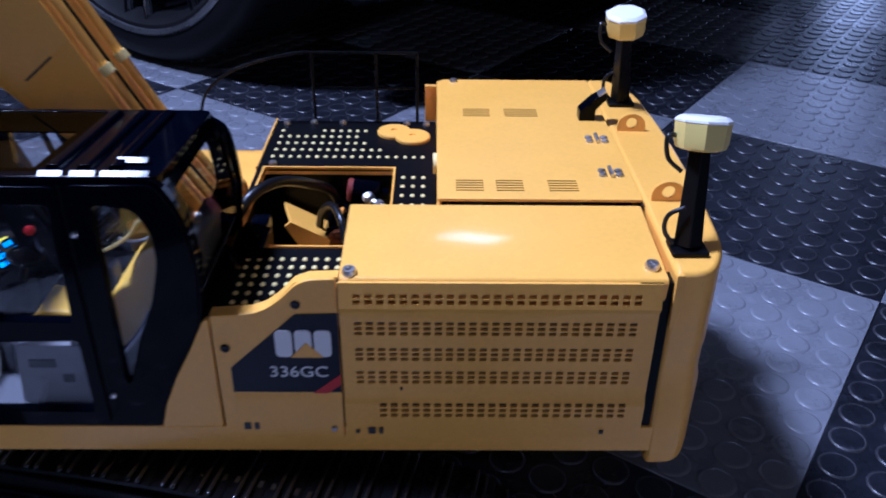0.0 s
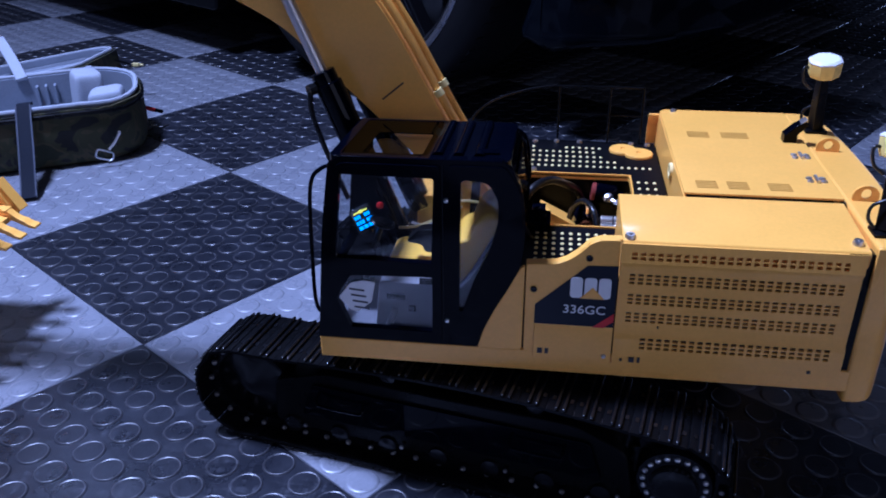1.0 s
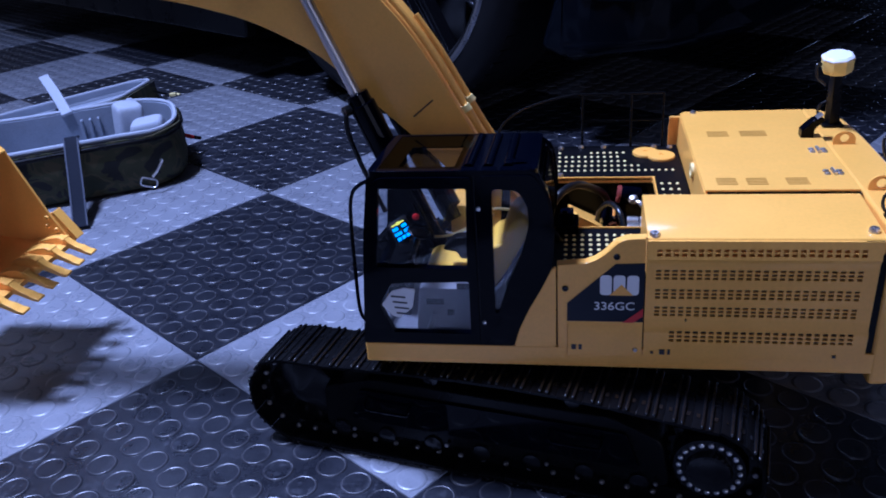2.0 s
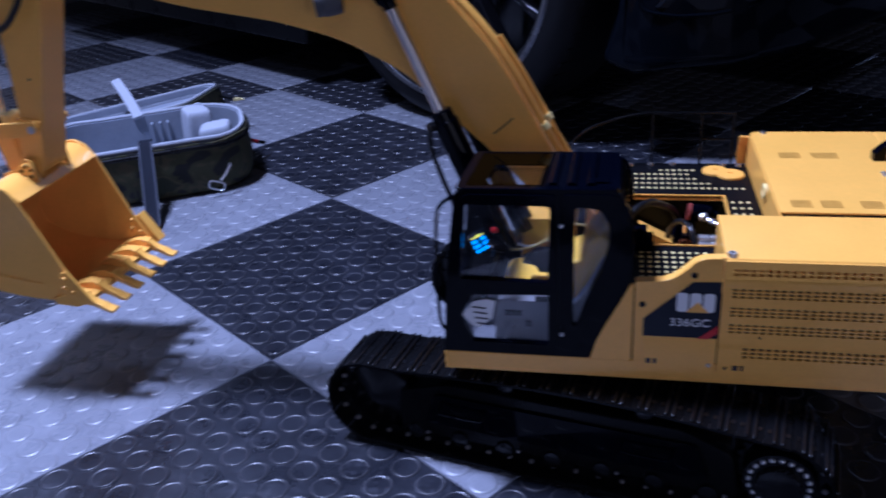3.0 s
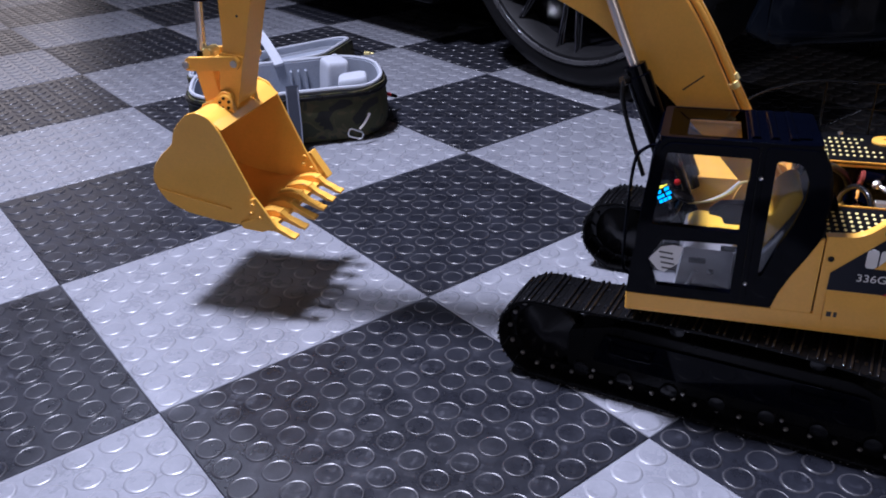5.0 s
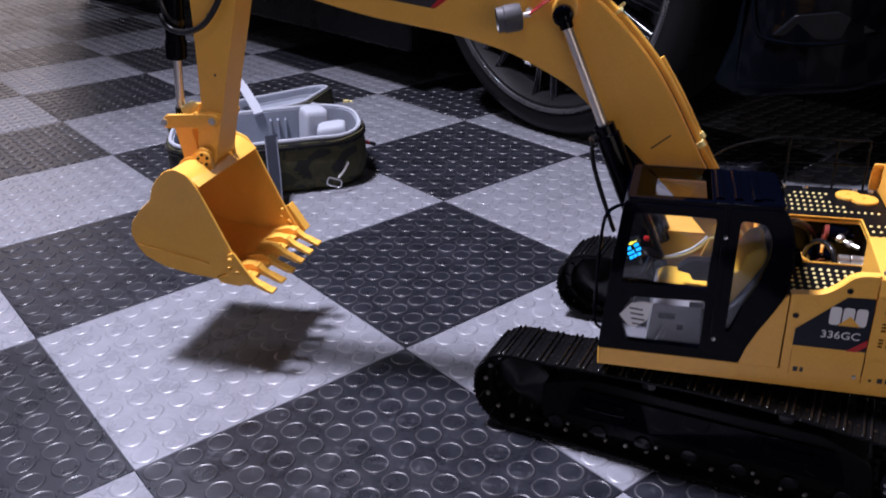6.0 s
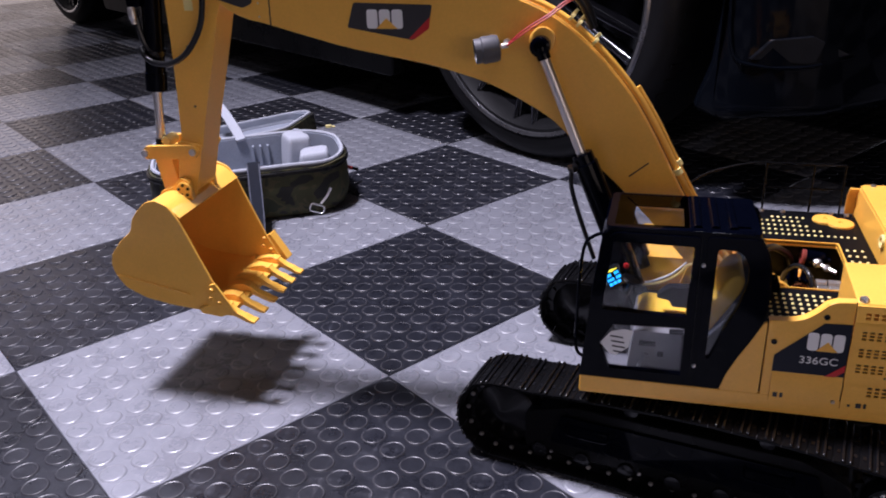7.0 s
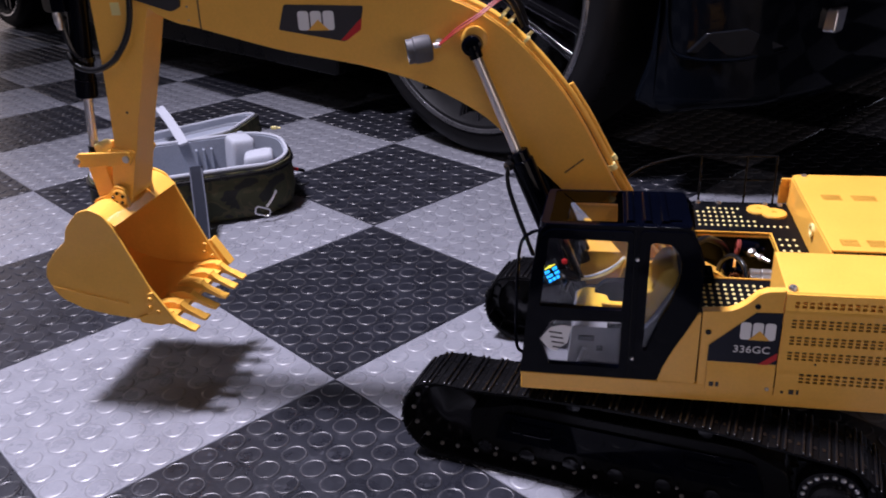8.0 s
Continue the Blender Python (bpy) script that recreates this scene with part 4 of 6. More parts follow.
# ---- far rail
bm = bmesh.new()
tube(bm, [(0.2925, 0.113, 0.170), (0.3000, 0.113, 0.1950), (0.3172, 0.113, 0.2104), (0.3420, 0.113, 0.2200), (0.3674, 0.113, 0.2255), (0.3809, 0.113, 0.2258), (0.4500, 0.113, 0.2258)], 0.0011, 8, 6)
tube(bm, [(0.3760, 0.113, 0.2005), (0.4500, 0.113, 0.2005)], 0.0010, 8, 0)
for x in (0.3765, 0.4210, 0.4495):
    tube(bm, [(x, 0.113, DECK - 0.002), (x, 0.113, 0.2258)], 0.0011, 8, 0)
part("guard_rail", bm, BLACK_MATT, machine, "thin black guard rail")

# ---- cab
shell = [(0.2185, 0.1170), (0.3290, 0.1170), (0.3335, 0.1310), (0.3405, 0.1470), (0.3495, 0.1640), (0.3565, 0.1790), (0.3592, 0.2075), (0.3560, 0.2340), (0.3465, 0.2515), (0.2400, 0.2515), (0.2335, 0.2450), (0.2265, 0.2000)]
shell_r = [0.001, 0.002, 0.006, 0.01, 0.012, 0.012, 0.012, 0.01, 0.007, 0.008, 0.006, 0.01]
window = rounded([(0.2345, 0.1808), (0.2985, 0.1795), (0.3008, 0.2394), (0.2412, 0.2400)], 0.002)
lower_window = rounded([(0.2420, 0.1275), (0.2985, 0.1270), (0.2990, 0.1695), (0.2440, 0.1680), (0.2335, 0.1500)], 0.0015)
rear_window = rounded([(0.3165, 0.1450), (0.3190, 0.1450), (0.3270, 0.1700), (0.3360, 0.1900), (0.3415, 0.2120), (0.3412, 0.2260), (0.3350, 0.2375), (0.3178, 0.2392)], 0.004)
CAB0, CAB1 = -0.1412, -0.0460


def drop(bm):
    """Lets the cab's top fall away towards the far side."""
    for v in bm.verts:
        k = min(1, max(0, (v.co.z - 0.236) / 0.012))
        v.co.z -= 0.075 * (v.co.y - CAB0) * k
    return bm


bm = bmesh.new()
prism(bm, rounded(shell, shell_r), CAB0, CAB0 + 0.0042, "xz", [window, lower_window, rear_window])
cab = part("cab", bm, BLACK, machine, "glossy black operator cab with clear windows", bevel=0.0018, segments=3)
far_window = rounded([(0.2380, 0.1500), (0.3120, 0.1500), (0.3180, 0.2380), (0.2430, 0.2400)], 0.004)
far_rear = rounded([(0.3200, 0.1650), (0.3300, 0.1750), (0.3460, 0.2050), (0.3440, 0.2280), (0.3360, 0.2380), (0.3240, 0.2385)], 0.003)
bm = bmesh.new()
prism(bm, rounded(shell, shell_r), CAB1 - 0.0042, CAB1, "xz", [far_window, far_rear])
part("far_wall", drop(bm), BLACK, cab, bevel=0.0010)
bm = bmesh.new()
sky_hole = rounded([(0.2540, -0.1305), (0.2925, -0.1305), (0.2925, -0.0820), (0.2550, -0.0820)], 0.0015)
hatch = rounded([(0.2410, -0.1350), (0.2965, -0.1350), (0.2965, -0.0500), (0.2410, -0.0500)], 0.003)
prism(bm, rounded([(0.2345, CAB0 + 0.0006), (0.3480, CAB0 + 0.0006), (0.3480, CAB1 - 0.0006), (0.2345, CAB1 - 0.0006)], 0.006), 0.2455, 0.2518, "xy", [hatch])
part("roof", drop(bm), BLACK, cab, "glossy black ribbed cab roof", bevel=0.0028, segments=3)
bm = bmesh.new()
prism(bm, hatch, 0.2506, 0.2514, "xy", [sky_hole])
part("roof_hatch", drop(bm), PANE_SMOKE, cab, "smoke-tinted roof hatch", smooth=0).visible_shadow = False
for x in (0.2985, 0.3115, 0.3245):
    bm = bmesh.new()
    prism(bm, rounded([(x, 0.2515), (x + 0.0075, 0.2515), (x + 0.0060, 0.2542), (x + 0.0015, 0.2542)], 0.001), CAB0 + 0.008, CAB1 - 0.008, "xz")
    part("roof_rib", drop(bm), BLACK, cab, bevel=0.0006)
for x0, x1, y, z in ((0.2985, 0.3080, 0.0020, 0.2524), (0.3115, 0.3215, 0.0020, 0.2524), (0.3240, 0.3440, 0.0020, 0.2524), (0.3270, 0.3400, 0.0150, 0.2528)):
    bm = bmesh.new()                                       # slanting facets where the ribs run out
    prism(bm, rounded([(x0, -0.0015), (x1, -0.0015), (x1, 0.0015), (x0, 0.0015)], 0.0005), -0.0035, 0.0, "xy")
    part("rib_end", bm, BLACK, cab, at=Matrix.Translation((0, CAB0 + y, z)) @ Matrix.Rotation(radians(29.3), 4, "X"))
# front and rear posts, sills
bm = bmesh.new()
sheet(bm, [(0.2375, 0.2510), (0.2325, 0.2450), (0.2262, 0.2000), (0.2190, 0.1190)], 0.0030, CAB0 + 0.0042, CAB0 + 0.0130)
sheet(bm, [(0.2375, 0.2510), (0.2325, 0.2450), (0.2262, 0.2000), (0.2190, 0.1190)], 0.0030, CAB1 - 0.0130, CAB1 - 0.0042)
sheet(bm, [(0.2375, 0.2510), (0.2325, 0.2450), (0.2310, 0.2360)], 0.0030, CAB0 + 0.0130, CAB1 - 0.0130)
sheet(bm, [(0.2222, 0.1560), (0.2212, 0.1460)], 0.0030, CAB0 + 0.0130, CAB1 - 0.0130)
sheet(bm, [(0.2198, 0.1280), (0.2190, 0.1190)], 0.0030, CAB0 + 0.0130, CAB1 - 0.0130)
part("front_posts", drop(bm), BLACK, cab, bevel=0.0005)
bm = bmesh.new()
rear = [(0.3465, 0.2500), (0.3545, 0.2340), (0.3577, 0.2075), (0.3550, 0.1800), (0.3480, 0.1650), (0.3390, 0.1480), (0.3275, 0.1180)]
sheet(bm, rear, -0.0025, CAB0 + 0.0042, CAB0 + 0.0120)
sheet(bm, rear, -0.0025, CAB1 - 0.0120, CAB1 - 0.0042)
sheet(bm, [(0.3465, 0.2500), (0.3510, 0.2420)], -0.0025, CAB0 + 0.0120, CAB1 - 0.0120)
sheet(bm, [(0.3562, 0.1900), (0.3550, 0.1800), (0.3480, 0.1650), (0.3390, 0.1480), (0.3275, 0.1180)], -0.0025, CAB0 + 0.0120, CAB1 - 0.0120)
part("rear_wall", drop(bm), BLACK, cab, bevel=0.0005)


def pane(name, outline, y, mat, label):
    bm = bmesh.new()
    prism(bm, outline, y, y + 0.0006, "xz")
    ob = part(name, bm, mat, cab, label, smooth=0)
    ob.visible_shadow = False
    return ob


pane("window_pane", window, CAB0 + 0.0020, PANE, "clear upper door window")
pane("window_pane", lower_window, CAB0 + 0.0020, PANE, "clear lower door window")
pane("window_pane", rear_window, CAB0 + 0.0020, PANE, "clear rear quarter window")
pane("window_pane", far_window, CAB1 - 0.0024, PANE, "clear far side window")
bm = bmesh.new()
prism(bm, sky_hole, 0.2485, 0.2491, "xy")
part("skylight", drop(bm), PANE, cab, "clear roof skylight", smooth=0).visible_shadow = False
bm = bmesh.new()
sheet(bm, [(0.3525, 0.2400), (0.3568, 0.2075), (0.3560, 0.1915)], -0.0006, CAB0 + 0.0120, CAB1 - 0.0120)
part("window_pane", bm, PANE, cab, "clear rear window", smooth=0).visible_shadow = False
bm = bmesh.new()
sheet(bm, [(0.2320, 0.2360), (0.2275, 0.2000), (0.2230, 0.1560)], 0.0006, CAB0 + 0.0130, CAB1 - 0.0130)
part("windscreen", bm, PANE, cab, "clear windscreen", smooth=0).visible_shadow = False
bm = bmesh.new()                                           # door leaf, slightly proud
leaf = [(0.2205, 0.1195), (0.3050, 0.1195), (0.3050, 0.2478), (0.2425, 0.2478), (0.2362, 0.2425), (0.2290, 0.2000)]
prism(bm, rounded(leaf, [0.002, 0.002, 0.004, 0.006, 0.006, 0.01]), CAB0 - 0.0016, CAB0, "xz", [window, lower_window])
part("door", bm, BLACK, cab, "glossy black cab door", bevel=0.0016, segments=3)
bm = bmesh.new()
prism(bm, rounded([(0.3098, 0.1195), (0.3285, 0.1195), (0.3330, 0.1325), (0.3400, 0.1485), (0.3488, 0.1650), (0.3555, 0.1800), (0.3578, 0.2075), (0.3545, 0.2330), (0.3455, 0.2485), (0.3098, 0.2485)], 0.004), CAB0 - 0.0012, CAB0, "xz", [rear_window])
part("rear_quarter", bm, BLACK, cab, "glossy black rear quarter panel", bevel=0.0012, segments=3)
for z in (0.2245, 0.1362):
    put("bolt", BOLT_DOME, cab, facing((0, -1, 0), (0.3085, CAB0, z)) @ Matrix.Diagonal((0.85, 0.85, 0.85, 1)))
bm = bmesh.new()                                           # raised door edge and dark gap
prism(bm, rounded([(0.3056, 0.1190), (0.3064, 0.1190), (0.3064, 0.2480), (0.3056, 0.2480)], 0.0002), CAB0 - 0.0003, CAB0 + 0.0002, "xz")
part("door_joint", bm, BLACK_MATT, cab)
bm = bmesh.new()
tube(bm, [(0.2350, -0.127, 0.2405), (0.2255, -0.127, 0.2370), (0.2185, -0.127, 0.2290), (0.2156, -0.127, 0.2100), (0.2142, -0.127, 0.1750), (0.2135, -0.127, 0.1450), (0.2150, -0.127, 0.1310), (0.2205, -0.127, 0.1262)], 0.0014, 10, 6)
part("handrail", bm, BLACK, cab, "black tubular grab rail")
# badge on the lower window
bm = bmesh.new()
badge = rounded([(0.2345, 0.1490), (0.2430, 0.1605), (0.2520, 0.1630), (0.2600, 0.1620), (0.2570, 0.1470), (0.2470, 0.1385), (0.2420, 0.1400)], 0.001)
prism(bm, badge, CAB0 + 0.0006, CAB0 + 0.0014, "xz")
sticker2 = part("window_sticker", bm, DECAL_WHITE, cab, "white hexagonal window sticker with unreadable lines")
bm = bmesh.new()
for k in range(4):
    x0, z0 = 0.2420 + 0.0010 * k, 0.1570 - 0.0046 * k
    prism(bm, [(x0, z0), (x0 + 0.0105, z0 - 0.0010), (x0 + 0.0105, z0 - 0.0022), (x0, z0 - 0.0012)], CAB0 + 0.0002, CAB0 + 0.0007, "xz")
part("sticker_lines", bm, DECAL_GREY, sticker2)

# ---- cab interior
bm = bmesh.new()
box(bm, 0.2230, 0.3300, CAB0 + 0.0045, CAB1 - 0.0045, 0.1168, 0.1200)
part("cab_floor", bm, CABIN_GREY, cab)
bm = bmesh.new()
prism(bm, rounded([(0.2560, 0.1200), (0.2980, 0.1200), (0.2980, 0.1560), (0.2600, 0.1560)], 0.003), -0.128, -0.062, "xz")
console = part("seat_base", bm, CABIN_LIGHT, cab, "grey seat base with switches", bevel=0.001)
for x, z, w in ((0.2650, 0.1430, 0.0130), (0.2880, 0.1560, 0.0110), (0.2800, 0.1340, 0.0050)):
    bm = bmesh.new()
    box(bm, x, x + w, -0.1290, -0.1278, z, z + 0.0045)
    part("switch", bm, BLACK_MATT, console)
bm = bmesh.new()
tube(bm, [(0.2660, -0.1310, 0.1230), (0.2690, -0.1312, 0.1300), (0.2710, -0.1310, 0.1370)], 0.0024, 8)
part("lever", bm, CABIN_LIGHT, console)
bm = bmesh.new()
rod(bm, (0.2500, -0.1290, 0.1640), (0.2640, -0.1270, 0.1650), 0.0024, 10)
part("red_lever", bm, RED, console, "red lever grip")
bm = bmesh.new()
prism(bm, rounded([(0.2620, 0.1520), (0.3140, 0.1500), (0.3180, 0.1560), (0.3120, 0.1600), (0.2680, 0.1635), (0.2610, 0.1590)], 0.004), -0.110, -0.070, "xz")
seat = part("seat_cushion", bm, YELLOW_SEAT, cab, "yellow moulded seat cushion", bevel=0.003, segments=3)
bm = bmesh.new()
prism(bm, rounded([(0.3030, 0.1560), (0.3120, 0.1530), (0.3185, 0.1600), (0.3246, 0.1700), (0.3330, 0.1850), (0.3400, 0.1980), (0.3416, 0.2070), (0.3380, 0.2112), (0.3320, 0.2100), (0.3262, 0.2045), (0.3232, 0.1980), (0.3210, 0.1906), (0.3165, 0.1896), (0.3115, 0.1850), (0.3085, 0.1760), (0.3040, 0.1700)], 0.003), -0.1270, -0.0820, "xz")
part("backrest", bm, YELLOW_SEAT, seat, "yellow moulded backrest", bevel=0.004, segments=3)
bm = bmesh.new()
prism(bm, rounded([(0.3100, 0.1225), (0.3265, 0.1225), (0.3335, 0.1400), (0.3450, 0.1640), (0.3520, 0.1800), (0.3535, 0.2060), (0.3470, 0.2110), (0.3412, 0.2000), (0.3335, 0.1840), (0.3255, 0.1695), (0.3185, 0.1605), (0.3120, 0.1520)], 0.003), -0.1320, -0.0750, "xz")
part("seat_shell", bm, SHELL_GREY, seat, "dark moulded shell behind the seat", bevel=0.002)
bm = bmesh.new()
prism(bm, rounded([(0.2752, 0.1766), (0.2870, 0.1745), (0.2885, 0.1690), (0.3060, 0.1690), (0.3060, 0.1875), (0.2850, 0.1862)], 0.003), -0.107, -0.097, "xz")
part("armrest", bm, BLACK_MATT, seat, "black armrest", bevel=0.0015)
bm = bmesh.new()
prism(bm, rounded([(0.2300, 0.1200), (0.2420, 0.1200), (0.2450, 0.1600), (0.2310, 0.1600)], 0.002), -0.104, -0.062, "xz")
part("dashboard", bm, BLACK_MATT, cab, "dark dashboard column", bevel=0.001)
bm = bmesh.new()
rod(bm, (0.2480, -0.090, 0.1600), (0.2560, -0.090, 0.1830), 0.0022, 8)
lathe(bm, (0.2555, -0.090, 0.1815), (0.35, 0, 1), [(0.0080, 0), (0.0095, 0.0012), (0.0080, 0.0024), (0.0070, 0.0012)], 20)
part("steering_wheel", bm, BLACK_MATT, cab, "small black steering wheel")
bm = bmesh.new()
tube(bm, [(0.2600, -0.0520, 0.1605), (0.2687, -0.0520, 0.1612), (0.2790, -0.0520, 0.1640), (0.2889, -0.0520, 0.1695), (0.2960, -0.0520, 0.1755), (0.3012, -0.0520, 0.1825), (0.3120, -0.0520, 0.1850), (0.3268, -0.0520, 0.1832)], 0.0012, 8)
part("cab_cable", bm, CREAM, cab, "thin cream cable looped inside the cab")
SCREEN_AT = Matrix.Translation((0.2400, -0.0790, 0.1790)) @ Matrix.Rotation(radians(28), 4, "Z") @ Matrix.Rotation(radians(-14), 4, "X") @ Matrix.Rotation(radians(-18), 4, "Y") @ Matrix.Diagonal((0.8, 1, 0.85, 1))
bm = bmesh.new()
prism(bm, rounded([(-0.0100, -0.0110), (0.0100, -0.0110), (0.0100, 0.0110), (-0.0100, 0.0110)], 0.001), 0.0, 0.0040, "xz")
display = part("display", bm, SCREEN, cab, "small lit display with cyan and yellow figures", at=SCREEN_AT, bevel=0.0005)
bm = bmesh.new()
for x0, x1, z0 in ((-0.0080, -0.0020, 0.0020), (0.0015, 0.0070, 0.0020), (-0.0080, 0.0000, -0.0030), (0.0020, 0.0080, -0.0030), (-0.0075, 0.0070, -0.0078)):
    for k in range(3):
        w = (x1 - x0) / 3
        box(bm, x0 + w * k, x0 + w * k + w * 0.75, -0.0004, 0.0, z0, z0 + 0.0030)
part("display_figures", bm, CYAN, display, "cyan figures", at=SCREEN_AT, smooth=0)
bm = bmesh.new()
box(bm, -0.0075, 0.0060, -0.0004, 0.0, 0.0068, 0.0080)
box(bm, -0.0020, 0.0015, -0.0005, 0.0, 0.0062, 0.0088)
part("display_bar", bm, AMBER, display, "yellow bar", at=SCREEN_AT, smooth=0)
bm = bmesh.new()
lathe(bm, (0.2500, -0.066, 0.1850), (-0.2, -1, 0.2), [(0.0022, 0), (0.0028, 0.002), (0.0022, 0.004), (0, 0.0045)], 12)
part("red_button", bm, RED, cab, "red round button")

# ---- boom
BY0, BY1 = -0.0255, 0.0185
lower = [(-0.132, 0.4020), (-0.118, 0.3920), (-0.100, 0.3850), (-0.086, 0.3820), (-0.015, 0.3630), (0.026, 0.3550), (0.067, 0.3475), (0.097, 0.3395), (0.122, 0.3315), (0.147, 0.3195), (0.172, 0.3050), (0.189, 0.2905), (0.211, 0.2680), (0.241, 0.2390), (0.272, 0.2060), (0.302, 0.1720), (0.318, 0.1520)]
upper = [(0.336, 0.1480), (0.344, 0.1600), (0.329, 0.1780), (0.3005, 0.2230), (0.2770, 0.2665), (0.2625, 0.2935), (0.2445, 0.3225), (0.221, 0.3510), (0.197, 0.3740), (0.174, 0.3905), (0.148, 0.4025), (0.115, 0.4130), (0.075, 0.4210), (0.030, 0.4270), (-0.020, 0.4315), (-0.070, 0.4350), (-0.105, 0.4370), (-0.130, 0.4300), (-0.142, 0.4160)]
outline = [tuple(p.xy) for p in curve_points([(x, z, 0) for x, z in lower], 3)] + [tuple(p.xy) for p in curve_points([(x, z, 0) for x, z in upper], 3)]
bm = bmesh.new()
prism(bm, outline, BY0 + 0.0012, -0.0125, "xz")
prism(bm, outline, -0.0010, BY1 - 0.0012, "xz")
sunk = [tuple(p.xy) for p in curve_points([(x, z, 0) for x, z in lower], 3)] + [(x - 0.0075, z - 0.0075) for x, z in upper[1:-2]] + list(upper[-2:])
prism(bm, sunk, -0.0126, -0.0009, "xz")                     # the back is sunk between the pipe runs
boom = part("boom", bm, YELLOW, machine, "curved yellow box-section boom", bevel=0.0008)
for y in (BY0, BY1 - 0.0012):
    bm = bmesh.new()
    prism(bm, outline, y, y + 0.0012, "xz")
    part("boom_side_plate", bm, YELLOW, boom, bevel=0.0003)
bm = bmesh.new()                                           # welded foot doubler edge and the end bracket's seam
prism(bm, [(0.2455, 0.2525), (0.2465, 0.2518), (0.2625, 0.2648), (0.2617, 0.2656)], BY0 - 0.0003, BY0 + 0.0004, "xz")
part("weld_seam", bm, DECAL_GREY, boom)
bm = bmesh.new()
prism(bm, [(-0.0805, 0.3805), (-0.0795, 0.3803), (-0.0780, 0.4345), (-0.0790, 0.4346)], BY0 - 0.0006, BY0 + 0.0004, "xz")
part("bracket_seam", bm, DECAL_GREY, boom)
for x, z in ((-0.0905, 0.388), (-0.0905, 0.400), (-0.0900, 0.412)):
    put("bolt", BOLT_SMALL, boom, facing((0, -1, 0), (x, BY0, z)) @ Matrix.Diagonal((0.55, 0.55, 0.55, 1)))
bm = bmesh.new()
prism(bm, rounded([(-0.0060, 0.3790), (0.0540, 0.3685), (0.0685, 0.3780), (0.0725, 0.3985), (0.0010, 0.4005)], 0.002), BY0 - 0.0006, BY0 + 0.0002, "xz")
bdecal = part("boom_decal", bm, DECAL_GREY, boom, "graphite decal with a white emblem and red corner")
bm = bmesh.new()
prism(bm, [(0.0505, 0.3695), (0.0560, 0.3695), (0.0690, 0.3785), (0.0705, 0.3885)], BY0 - 0.0009, BY0 - 0.0002, "xz")
part("red_corner", bm, RED, bdecal)
emblem(bdecal, 0.0300, 0.3865, 0.0345, 0.0165, BY0 - 0.0006)
for y0, count in ((-0.0195, 16), (0.0050, 7)):             # pipes along the boom's back
    bm = bmesh.new()
    pts = [(x + 0.0038, y0, z + 0.0024) for x, z in upper[2:count]]
    tube(bm, pts, 0.0026, 10, 5)
    part("hydraulic_pipe", bm, YELLOW, boom, "slim yellow hydraulic pipe")
    for x, z in ((0.2862, 0.2545), (0.2105, 0.3655), (0.1965, 0.3800), (0.1905, 0.3855)):
        bm = bmesh.new()
        d = Vector((0.0028, 0, -0.0044)) if z < 0.3 else Vector((0.0018, 0, -0.0018))
        rod(bm, Vector((x + 0.0012, y0 - 0.0005, z + 0.0024)) - d / 2, Vector((x + 0.0012, y0 - 0.0005, z + 0.0024)) + d / 2, 0.0038, 12)
        part("pipe_clamp", bm, CREAM, boom, "pale pipe clamp")
bm = bmesh.new()
tube(bm, [(0.2080, -0.006, 0.3760), (0.1960, -0.006, 0.3990), (0.1730, -0.004, 0.4170), (0.1400, -0.004, 0.4260)], 0.0024, 10)
tube(bm, [(0.2100, 0.002, 0.3760), (0.2010, 0.002, 0.3980), (0.1780, 0.004, 0.4180), (0.1450, 0.004, 0.4280)], 0.0024, 10)
# two dark tubes added to deepen the shade between the pipe runs
for y0 in (-0.0098, -0.0040):
    tube(bm, [(x - 0.0010, y0, z - 0.0010) for x, z in upper[2:11]], 0.0028, 8, 4)
part("boom_hose_and_shade", bm, HOSE, boom, "black hydraulic hoses, and dark tubes for the shade between the pipes")
# foot brackets
for y in (-0.0330, 0.0205):
    bm = bmesh.new()
    prism(bm, rounded([(0.2950, 0.1168), (0.3440, 0.1168), (0.3440, 0.1500), (0.3440, 0.1740), (0.3250, 0.1740), (0.3050, 0.1500)], [0, 0, 0, 0.012, 0.012, 0.01]), y, y + 0.005, "xz")
    part("boom_bracket", bm, YELLOW, machine, bevel=0.0006)
bm = bmesh.new()
box(bm, 0.230, 0.346, -0.0450, 0.0290, 0.1010, 0.1160)
part("front_deck", bm, BLACK_MATT, machine, bevel=0.0008)

